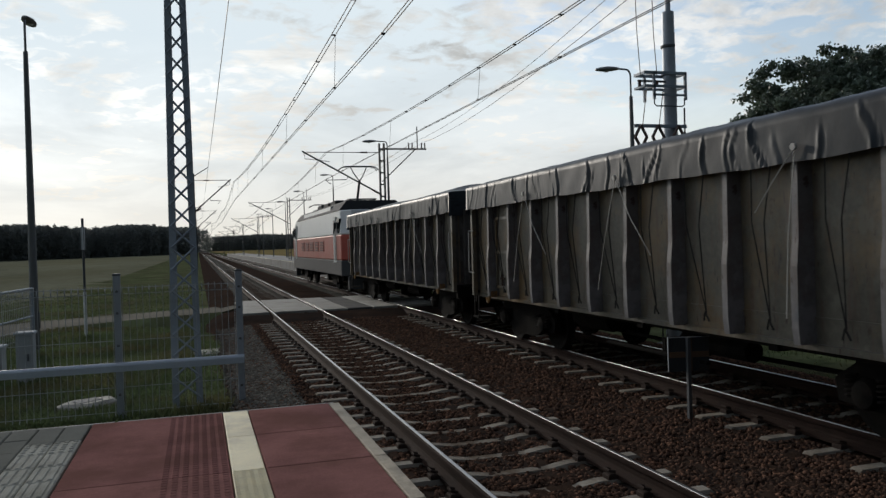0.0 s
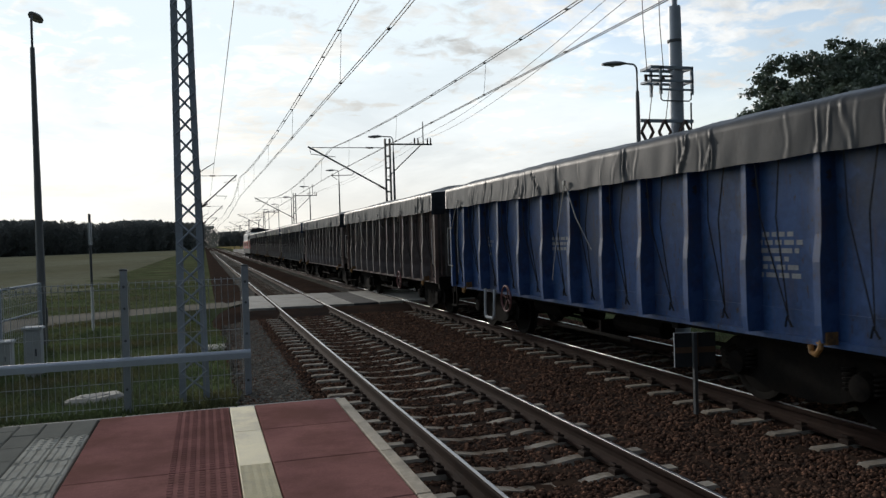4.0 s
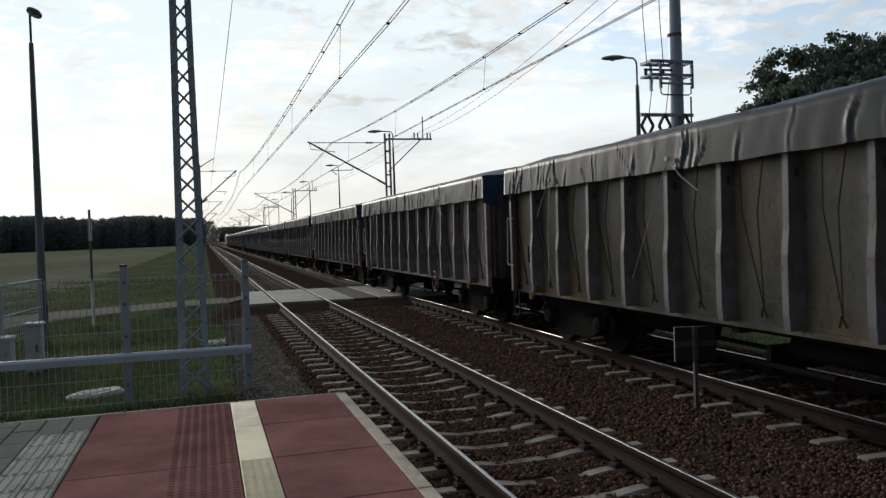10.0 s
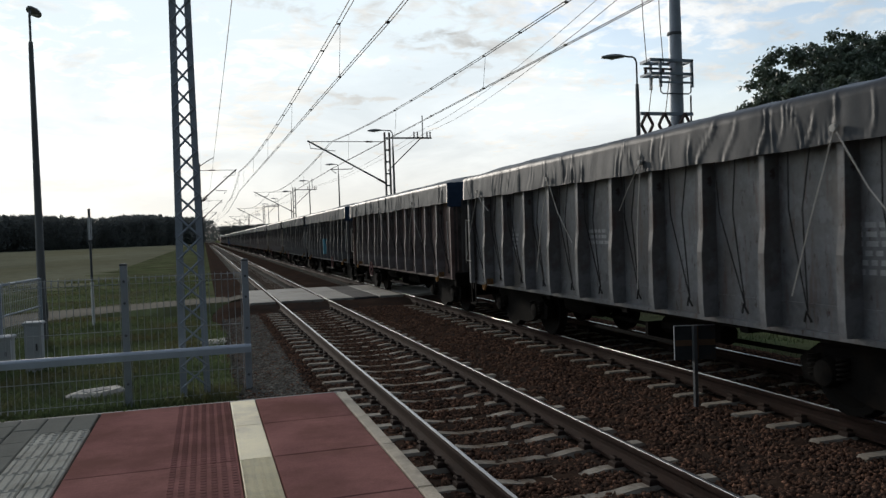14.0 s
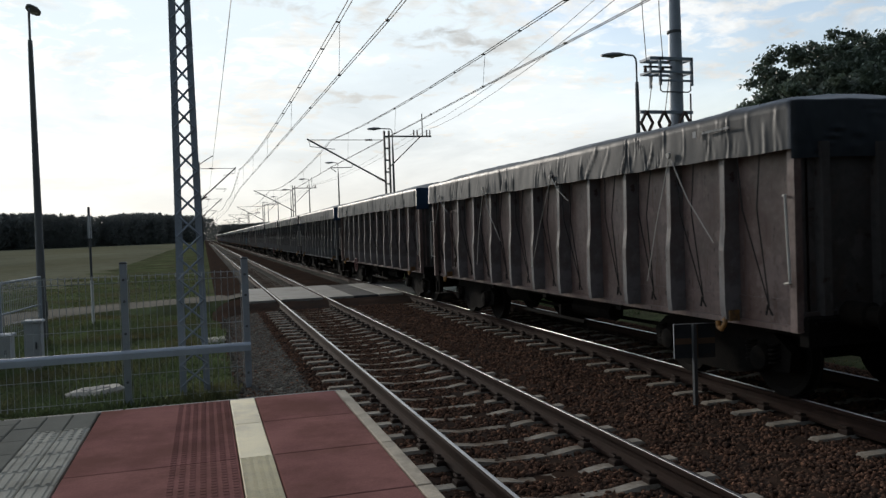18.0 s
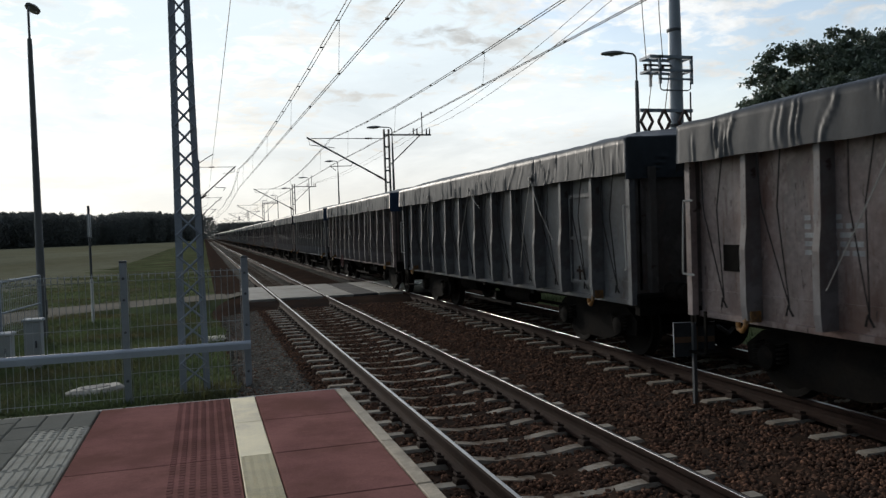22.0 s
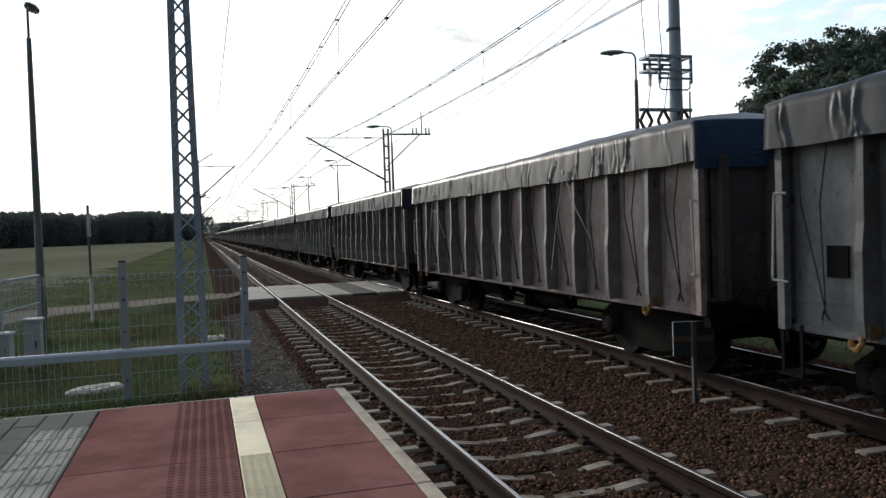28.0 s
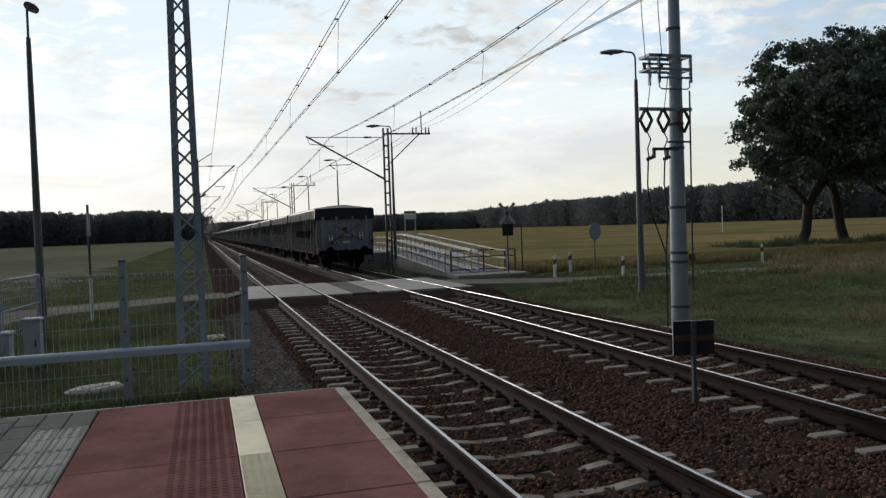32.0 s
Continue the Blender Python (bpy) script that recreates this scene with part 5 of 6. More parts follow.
def woods(name, line, hmin, hmax, step, depth, seed, label):
    """A far belt of wood along a line of (x, y)."""
    nr = np.random.default_rng(seed)
    vs, n0 = [], 0
    for (x0, y0), (x1, y1) in zip(line, line[1:]):
        ln = math.hypot(x1 - x0, y1 - y0)
        for _ in range(int(ln / step)):
            u = nr.random()
            px_, py_ = x0 + (x1 - x0) * u + nr.normal(0, depth), y0 + (y1 - y0) * u + nr.normal(0, depth)
            h = hmin + (hmax - hmin) * nr.random() + 2.0 * noise.noise((px_ * 0.02, py_ * 0.02, 1))
            k = 200
            t = nr.random(k) ** 0.8
            r = 0.24 * h * np.sqrt(np.clip(1 - np.abs(t * 2 - 0.95) ** 2.5, 0.02, 1)) * nr.random(k) ** 0.4
            a = nr.random(k) * 6.283
            c = np.stack([px_ + r * np.cos(a), py_ + r * np.sin(a), GROUND + h * (0.04 + 0.96 * t)], -1)
            q = nr.normal(0, 1, (k, 3, 3)) * (0.025 * h)
            vs.append((c[:, None] + q).reshape(-1, 3))
    v = np.concatenate(vs)
    ob = thing(name, None, label, "woods", kind="stuff")
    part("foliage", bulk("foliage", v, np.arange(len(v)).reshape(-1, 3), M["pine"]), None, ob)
    g = Geo()
    for (x0, y0), (x1, y1) in zip(line, line[1:]):
        w = Vector((x1 - x0, y1 - y0, 0)).normalized()
        s = Vector((-w.y, w.x, 0)) * depth * 0.35
        p = [Vector((x0, y0, 0)) - s, Vector((x1, y1, 0)) - s, Vector((x1, y1, 0)) + s, Vector((x0, y0, 0)) + s]
        g.add([(q.x, q.y, GROUND - 1) for q in p] + [(q.x, q.y, hmin * 0.6) for q in p], [(0, 1, 5, 4), (1, 2, 6, 5), (2, 3, 7, 6), (3, 0, 4, 7), (4, 5, 6, 7)])
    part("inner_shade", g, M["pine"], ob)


woods("woods", [(-190, 330), (-85, 400), (-45, 450), (-20, 500), (-9, 560)], 15.2, 16.4, 0.30, 6, 21, "dark distant belt of woods behind the harvested field")
HILL = [(15.2, 735), (20.1, 690), (25.8, 528), (29.7, 430), (33.6, 384), (37.2, 368), (39.5, 348), (44, 332), (53, 320)]     # bearing and distance of the wood's edge
woods("woods", [(14, 900)] + [(EYE[0] + d * math.sin(radians(a)), d * math.cos(radians(a))) for a, d in HILL], 15.8, 17.0, 0.34, 7, 22, "dark distant belt of woods behind the grain field")


def grass():
    """Grass blades on both sides of the line."""
    def patch(n, area, hmin, hmax, material, name, label, wide=0.009, ok=None, bias=1.0):
        x = area[0] + (area[1] - area[0]) * RNG.random(n)
        y = area[2] + (area[3] - area[2]) * RNG.random(n) ** bias
        m = np.ones(n, bool) if ok is None else ok(x, y)
        x, y = x[m], y[m]
        n = len(x)
        clump = np.array([noise.noise((a * 0.6, b * 0.6, 5.0)) for a, b in zip(x, y)])
        h = (hmin + (hmax - hmin) * RNG.random(n)) * (0.75 + 0.7 * clump)
        a = RNG.random(n) * 6.283
        w = wide * (0.7 + 0.6 * RNG.random(n)) * (1 + y * 0.06)
        lx, ly = RNG.normal(0, 0.35, n) * h, RNG.normal(0, 0.35, n) * h
        z = np.array([ground_z(p, q) for p, q in zip(x, y)]) - 0.02
        dx, dy = w * np.cos(a), w * np.sin(a)
        v = np.stack([np.stack([x - dx, y - dy, z], -1), np.stack([x + dx, y + dy, z], -1), np.stack([x + dx * 0.6 + lx * 0.4, y + dy * 0.6 + ly * 0.4, z + h * 0.65], -1),
                      np.stack([x + lx, y + ly, z + h], -1), np.stack([x - dx * 0.6 + lx * 0.4, y - dy * 0.6 + ly * 0.4, z + h * 0.65], -1)], 1).reshape(-1, 3)
        k = np.arange(n)[:, None] * 5
        f = np.concatenate([np.concatenate([k, k + 1, k + 2, k + 4], 1)], 0)
        ob = thing(name, None, label, "grass", kind="stuff")
        part("blades", bulk("blades", v, f, material), None, ob)
        tips = np.concatenate([k + 4, k + 2, k + 3], 1)
        part("blade_tips", bulk("blade_tips", v, tips, material), None, ob)

    def off_road(x, y):
        return np.abs(y - np.interp(x, [5.75, 8, 12, 18, 30, 160], [27.6, 27.9, 28.3, 28.4, 28.6, 34])) > 1.4

    def bare(x, y):
        # the sward breaks into tufts with bare earth between
        return np.array([noise.noise((p * 0.55, q * 0.55, 2.0)) + 0.5 * noise.noise((p * 1.7, q * 1.7, 6.0)) for p, q in zip(x, y)]) > -0.18 + 0.25 * RNG.normal(size=len(x))

    def off_left_road(x, y):
        return (np.abs(y - np.interp(x, [-30, -18, -12, -9.3, -7.7, -5.4, -3.5, -1.55], [-5, 15, 24, 27.6, 29.2, 29.5, 28.6, 27.4])) > np.where(x < -7.7, 2.3, 1.6)) & ~((np.abs(x + 4.6) < 0.5) & (np.abs(y - 13.7) < 0.4))

    patch(150000, (6.7, 32, 7, 40), 0.04, 0.17, M["blade"], "grass", "rough patchy grass beside the far track", ok=lambda x, y: off_road(x, y) & bare(x, y), bias=1.2)
    patch(22000, (17, 42, 23, 36), 0.2, 0.6, M["dry_blade"], "dry_grass", "tall dry weeds along the road", 0.007, ok=lambda x, y: off_road(x, y) & (x + 2.9 > 0.84 * y + 1.2 * np.sin(y * 0.9)) & bare(x, y))
    patch(26000, (28.5, 56, 39.5, 44.5), 0.35, 1.15, M["weed"], "tall_weeds", "tall green weeds under the trees", 0.012, ok=off_road)
    patch(16000, (9, 34, 20, 30), 0.10, 0.35, M["blade"], "verge_grass", "longer green grass on the road verge", 0.008, ok=off_road)
    patch(1800, (11.0, 16.0, 10, 15), 0.2, 0.5, M["dry_blade"], "dry_grass", "dry grass tuft beside the far track", 0.006)
    patch(95000, (-13, -2.38, 12.3, 31.5), 0.05, 0.18, M["blade"], "grass", "short rough grass behind the fence", ok=off_left_road, bias=1.15)
    patch(60000, (-24, -2.75, 30, 56), 0.03, 0.11, M["blade"], "grass", "rough grass beyond the gravel road", 0.006, ok=off_left_road)
    patch(12000, (-7.5, -2.3, 7.4, 13.5), 0.04, 0.14, M["blade"], "grass", "thin grass at the foot of the platform")


grass()


# ---- the goods train ----
BODY, PITCH_LEN = 6.34, 14.04       # half the wagon body's length, length over buffers
WR = 0.46                            # wheel radius
BAYS = 12
BAY = 2 * BODY / BAYS


def waves(rng, x, y, low, high, count=9):
    """A smooth random field: a sum of slanted sine waves, about -1 to 1."""
    out = np.zeros_like(x)
    for _ in range(count):
        k, w, ph = rng.uniform(low, high), rng.uniform(0, 6.283), rng.uniform(0, 6.283)
        out += np.sin(k * (x * np.cos(w) + y * np.sin(w)) + ph)
    return out / count ** 0.5 / 1.2


def tarp_mesh(seed):
    """A tarpaulin heaped over the load: a sheet whose margins hang down in sharp folds."""
    rng = np.random.default_rng(40 + seed)
    nu, nv = 900, 60
    lu, lv = BODY + 0.02 + 0.60, 1.50 + 0.50
    a, b = np.meshgrid(np.linspace(-lu, lu, nu + 1), np.linspace(-lv, lv, nv + 1), indexing="ij")
    ea, eb = np.maximum(0, np.abs(a) - BODY - 0.02), np.maximum(0, np.abs(b) - 1.50)
    y, x = np.clip(a, -BODY - 0.02, BODY + 0.02), np.clip(b, -1.5, 1.5)
    h = np.maximum(ea, eb)
    hang = h > 0
    end = np.clip((BODY + 0.02 - np.abs(y)) / 0.9, 0, 1)
    heap = (1 - (x / 1.5) ** 2) * (0.235 + 0.035 * waves(rng, y, x * 0.3, 0.4, 1.6)) * (0.12 + 0.88 * end)
    z = 3.15 + heap + np.where(hang, 0, 0.008 * waves(rng, y, x, 4, 14))
    along = np.where(eb > 0, y, x) + np.where(b < 0, 0, 40)
    drop = 0.965 + 0.022 * waves(rng, along, along * 0, 0.6, 2.4) - 0.012 * np.cos(2 * np.pi * y / BAY) * (eb > 0)
    fold = np.zeros_like(x)
    for _ in range(95):
        c, lean, tall = rng.uniform(-BODY, BODY), rng.normal(0, 0.32), rng.choice([-0.1, -0.05, 0.06, 0.18])
        deep, wide = rng.uniform(0.006, 0.020) * rng.choice([0.6, 1, 1.4]), rng.uniform(0.018, 0.036)
        side = rng.choice([0, 40])
        d = (along - c - side - lean * (h - 0.3) - 0.05 * np.sin(9 * h + c)) / wide
        m = np.abs(d) < 3.2
        fold[m] += (deep * np.clip((h - tall) / 0.12, 0, 1) * (np.exp(-d * d) - 0.6 * np.exp(-(d - 1.25) ** 2)))[m]
    out = np.where(hang, 0.018 + 0.03 * h + np.minimum(1, h / 0.1) * (fold + 0.003 * waves(rng, along, h * 0.5, 7, 22)), 0)
    z = z - h * np.where(hang, drop, 0)
    x = x + np.sign(x) * np.where(eb > 0, out, 0)
    y = y + np.sign(y) * np.where(ea > 0, out + np.where(eb > 0, 0.04, 0), 0)
    idx = np.arange((nu + 1) * (nv + 1)).reshape(nu + 1, nv + 1)
    faces = np.stack([idx[:-1, :-1], idx[:-1, 1:], idx[1:, 1:], idx[1:, :-1]], -1).reshape(-1, 4)
    me = bulk("tarpaulin", np.stack([x, y, z], -1).reshape(-1, 3), faces, M["tarp"], True)
    if seed in (2, 3):      # the end flaps show the blue lining
        me.materials.append(M["tarp_blue"])
        flap = ((ea > 0) & (eb < 0.1))[:-1, :-1].reshape(-1)
        me.polygons.foreach_set("material_index", flap.astype(np.int32))
    return me


TARPS = [tarp_mesh(s) for s in range(5)]
ANY = M["paint_grey"]
WM = {}


def wagon_meshes():
    W = WM
    W["side_wall"] = Geo().box(-1.40, -1.365, -BODY, BODY, 0.865, 2.74).mesh("side_wall", ANY)
    W["rib"] = Geo().box(-1.415, -1.40, -BODY, BODY, 1.14, 1.165).mesh("rib", ANY)
    W["end_wall"] = Geo().box(-1.40, 1.40, BODY - 0.035, BODY, 0.96, 2.78).box(-1.38, 1.38, BODY, BODY + 0.04, 0.98, 1.06).mesh("end_wall", ANY)
    W["floor"] = Geo().box(-1.26, 1.26, -BODY + 0.04, BODY - 0.04, 0.90, 1.0).mesh("floor", M["under"])
    # pressed hat-section post, deeper in its lower half
    g = Geo()
    p = []
    for z, d, w in ((0.90, 0.14, 0.046), (1.06, 0.158, 0.048), (1.66, 0.160, 0.048), (1.92, 0.130, 0.043), (2.72, 0.124, 0.042)):
        p += [(-1.29, -w, z), (-1.35 - d, -w * 0.95, z), (-1.35 - d, w * 0.95, z), (-1.29, w, z)]
    f = []
    for i in range(4):
        for k in range(3):
            f.append((4 * i + k, 4 * i + k + 1, 4 * i + k + 5, 4 * i + k + 4))
    f += [(0, 3, 2, 1), (16, 17, 18, 19)]
    g.add(p, f)
    W["post"] = g.mesh("post", ANY)
    W["end_post"] = Geo().extrude([(-0.07, 0.0), (-0.05, 0.09), (0.05, 0.09), (0.07, 0.0)], 1.02, 2.74, "y").mesh("end_post", ANY)
    for v in W["end_post"].vertices:      # stand the profile up on the end wall
        x, t, d = v.co
        v.co = (x, BODY + d, t)
    W["top_chord"] = Geo().extrude([(-1.47, 2.70), (-1.47, 2.80), (-1.45, 2.82), (-1.28, 2.82), (-1.28, 2.70)], -BODY, BODY).mesh("top_chord", ANY)
    W["sill"] = Geo().extrude([(-1.335, 0.84), (-1.335, 0.90), (-1.28, 0.91), (-1.28, 0.84)], -BODY, BODY).mesh("sill", ANY)
    W["corner_post"] = Geo().block(-1.455, -1.37, BODY - 0.06, BODY + 0.035, 0.86, 2.78, 0.01).mesh("corner_post", ANY)
    # hinged side door with frame and bars
    a, b = -BAY / 2 + 0.10, BAY / 2 - 0.10
    g = Geo().box(-1.43, -1.401, a, b, 1.10, 2.40)
    W["door"] = g.mesh("door", ANY)
    W["door_stile"] = Geo().box(-1.465, -1.43, a, a + 0.05, 1.06, 2.46).mesh("door_stile", ANY)
    W["door_bar"] = Geo().box(-1.462, -1.43, a + 0.05, b - 0.05, 0, 0.06).mesh("door_bar", ANY)
    W["latch"] = Geo().box(-1.49, -1.465, -0.05, 0.16, 1.24, 1.28).tube([(-1.485, 0.05, 1.12), (-1.49, 0.06, 1.34)], 0.018, 6).mesh("latch", M["fastener"])
    # flat dark plate standing in for a recess, its shade given as colour
    W["placard"] = Geo().box(-1.425, -1.402, -0.13, 0.13, 1.40, 1.70).mesh("placard", M["under"])
    W["tow_hook"] = Geo().tube([(-1.46, 0, 0.95), (-1.49, 0, 0.84), (-1.49, 0.05, 0.78), (-1.49, 0.11, 0.80), (-1.49, 0.12, 0.87)], 0.028, 6).box(-1.47, -1.34, -0.07, 0.07, 0.88, 1.0).mesh("tow_hook", M["hook_paint"])
    # black tie rope: a V from two eyelets to a ring on the sill
    for v, (l, r) in enumerate(((0.26, 0.05), (0.24, 0.16), (0.10, 0.28))):
        g = Geo().tube([(-1.495, -l, 2.76), (-1.52, -l * 0.6, 2.1), (-1.345, 0, 1.08)], 0.009, 4)
        g.tube([(-1.495, r, 2.76), (-1.52, r * 0.6, 2.1), (-1.345, 0, 1.08)], 0.009, 4)
        g.tube([(-1.345, -0.05, 0.985), (-1.365, 0, 1.09), (-1.345, 0.05, 0.985)], 0.012, 5)
        W["rope%d" % v] = g.mesh("tie_rope", M["rope"])
    for v, runs in enumerate((((0.95, 1.30), (-0.55, 2.38)), ((0.62, 1.25), (-0.78, 1.75)), ((0.20, 1.15), (0.62, 2.20)))):
        g = Geo()
        for dy, z in runs:
            g.tube([(-1.56, 0, 2.80), (-1.575, dy * 0.48, 2.80 - (2.80 - z) * 0.52), (-1.53, dy, z)], 0.0065, 5)
        W["cord%d" % v] = g.mesh("tie_cord", M["cord"])
    W["eyelet"] = Geo().lathe([(0.036, -0.014), (0.036, 0.014), (0.015, 0.02)], (-1.572, 0, 2.80), "x", 10).mesh("eyelet", M["cord"])
    W["handrail"] = Geo().tube([(-1.46, -BODY + 0.12, 2.22), (-1.52, -BODY + 0.02, 2.22), (-1.52, -BODY + 0.02, 2.18), (-1.52, -BODY - 0.02, 1.42), (-1.52, -BODY - 0.02, 1.36), (-1.46, -BODY + 0.12, 1.34)], 0.014, 6).mesh("handrail", M["cord"])
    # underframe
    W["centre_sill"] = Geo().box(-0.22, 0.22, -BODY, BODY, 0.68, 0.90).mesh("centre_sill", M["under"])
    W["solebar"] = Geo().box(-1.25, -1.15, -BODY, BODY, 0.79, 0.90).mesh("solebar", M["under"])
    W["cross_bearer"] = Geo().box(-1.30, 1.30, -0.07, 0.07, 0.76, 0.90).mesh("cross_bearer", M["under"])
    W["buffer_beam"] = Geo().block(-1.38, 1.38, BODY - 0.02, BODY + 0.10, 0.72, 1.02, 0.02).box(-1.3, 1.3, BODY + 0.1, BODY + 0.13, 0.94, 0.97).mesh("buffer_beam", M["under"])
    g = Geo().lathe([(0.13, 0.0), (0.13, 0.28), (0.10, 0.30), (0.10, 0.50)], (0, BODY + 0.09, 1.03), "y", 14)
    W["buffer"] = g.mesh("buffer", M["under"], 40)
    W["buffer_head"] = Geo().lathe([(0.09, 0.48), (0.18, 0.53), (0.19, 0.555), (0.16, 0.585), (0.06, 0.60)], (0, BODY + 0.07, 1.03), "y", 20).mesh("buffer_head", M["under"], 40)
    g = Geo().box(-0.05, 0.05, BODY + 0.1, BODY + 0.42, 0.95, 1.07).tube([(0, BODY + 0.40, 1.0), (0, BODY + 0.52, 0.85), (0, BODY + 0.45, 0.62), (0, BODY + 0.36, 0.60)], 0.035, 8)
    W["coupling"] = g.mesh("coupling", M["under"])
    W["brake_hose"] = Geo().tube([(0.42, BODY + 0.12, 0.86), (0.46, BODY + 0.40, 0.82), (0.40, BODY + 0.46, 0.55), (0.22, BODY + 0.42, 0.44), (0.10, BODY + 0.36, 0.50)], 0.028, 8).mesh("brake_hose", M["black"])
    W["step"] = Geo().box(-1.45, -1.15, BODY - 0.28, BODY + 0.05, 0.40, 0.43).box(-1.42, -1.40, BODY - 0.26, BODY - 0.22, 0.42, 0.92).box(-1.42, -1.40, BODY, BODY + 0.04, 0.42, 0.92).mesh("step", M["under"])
    ring = [(-1.52, 0.24 * math.cos(k * math.pi / 12), 0.80 + 0.24 * math.sin(k * math.pi / 12)) for k in range(25)]
    W["brake_wheel"] = Geo().tube(ring, 0.02, 6, caps=False).mesh("brake_wheel", M["rust_red"])
    for v, a0 in enumerate((0.4, 1.97)):
        c, q = 0.23 * math.cos(a0), 0.23 * math.sin(a0)
        W["spoke%d" % v] = Geo().tube([(-1.52, c, 0.80 + q), (-1.49, 0, 0.80), (-1.52, -c, 0.80 - q)], 0.014, 5).mesh("spoke", M["rust_red"])
    W["wheel_shaft"] = Geo().rod((-1.53, 0, 0.8), (-1.2, 0, 0.8), 0.022, 6).mesh("wheel_shaft", M["under"])
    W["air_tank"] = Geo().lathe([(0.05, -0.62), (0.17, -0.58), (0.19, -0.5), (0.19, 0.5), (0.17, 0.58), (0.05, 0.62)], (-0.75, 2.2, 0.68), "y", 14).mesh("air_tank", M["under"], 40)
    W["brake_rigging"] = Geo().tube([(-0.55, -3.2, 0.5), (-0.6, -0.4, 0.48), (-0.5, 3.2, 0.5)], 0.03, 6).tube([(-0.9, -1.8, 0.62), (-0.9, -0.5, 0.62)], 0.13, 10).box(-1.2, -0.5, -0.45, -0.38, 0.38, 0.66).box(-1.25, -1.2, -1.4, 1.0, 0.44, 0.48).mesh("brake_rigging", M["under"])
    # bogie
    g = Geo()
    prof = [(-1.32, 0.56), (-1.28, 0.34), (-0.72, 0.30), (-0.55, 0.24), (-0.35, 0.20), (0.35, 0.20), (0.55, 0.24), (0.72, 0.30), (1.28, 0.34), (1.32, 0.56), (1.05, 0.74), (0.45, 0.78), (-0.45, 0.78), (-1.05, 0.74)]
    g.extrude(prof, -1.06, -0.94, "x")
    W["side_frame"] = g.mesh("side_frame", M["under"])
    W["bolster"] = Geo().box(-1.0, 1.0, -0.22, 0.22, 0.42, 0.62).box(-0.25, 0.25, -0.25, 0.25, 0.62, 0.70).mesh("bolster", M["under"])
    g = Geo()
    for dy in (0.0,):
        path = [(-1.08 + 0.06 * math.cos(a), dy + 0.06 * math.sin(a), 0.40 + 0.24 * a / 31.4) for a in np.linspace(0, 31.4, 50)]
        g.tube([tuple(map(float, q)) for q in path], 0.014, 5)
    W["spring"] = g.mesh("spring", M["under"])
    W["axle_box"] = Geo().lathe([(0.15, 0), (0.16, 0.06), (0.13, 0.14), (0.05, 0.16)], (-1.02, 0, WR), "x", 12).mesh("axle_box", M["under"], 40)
    for v in W["axle_box"].vertices:
        v.co.x = -2.04 - v.co.x
    g = Geo()
    g.rod((-0.95, 0, 0), (0.95, 0, 0), 0.08, 10)
    for s in (-1, 1):
        g.lathe([(0.10, -0.09), (0.38, -0.05), (0.41, -0.065), (WR, -0.065), (WR, 0.04), (WR + 0.028, 0.05), (WR + 0.026, 0.07), (0.42, 0.075), (0.38, 0.03), (0.10, 0.09)] if s < 0 else
                [(0.10, 0.09), (0.38, 0.05), (0.41, 0.065), (WR, 0.065), (WR, -0.04), (WR + 0.028, -0.05), (WR + 0.026, -0.07), (0.42, -0.075), (0.38, -0.03), (0.10, -0.09)],
                (s * 0.765, 0, 0), "x", 28)
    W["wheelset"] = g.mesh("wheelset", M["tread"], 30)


M["paint_steel"] = mat("blue_grey_wagon_end_paint", (0.25, 0.285, 0.32), 0.65, vary=0.25, scale=1.2, fine=14.0, bump=0.25, dirt=(0.14, 0.13, 0.125), dirt_at=0.58, rust_streak=0.3)
def set_back(keys, by):
    for k in keys:
        for v in WM[k].vertices:
            v.co.x += by


# end paint darkened: the shade between coupled wagons is put into its colour
M["end_shaded"] = mat("shade_darkened_wagon_end_paint", (0.075, 0.068, 0.064), 0.75, vary=0.35, scale=1.2, fine=14.0, bump=0.25, dirt=(0.04, 0.034, 0.03), dirt_at=0.55, rust_streak=0.3, spec=0.3)
M["spray_grey"] = mat("sprayed_pale_paint", (0.34, 0.34, 0.34), 0.7, vary=0.3, scale=6.0, bump=0)
M["rust_red"] = mat("rusty_red_handwheel", (0.13, 0.05, 0.045), 0.7, vary=0.25, scale=6.0, bump=0.2)
wagon_meshes()
set_back(("side_wall", "rib", "door", "door_stile", "door_bar", "latch", "placard"), 0.10)     # the panels lie behind the posts
PAINTED = {"side_wall", "rib", "end_wall", "post", "end_post", "top_chord", "sill", "corner_post", "door", "door_stile", "door_bar"}
TURN = pose(0, 0, 0, 0, 0, 180)


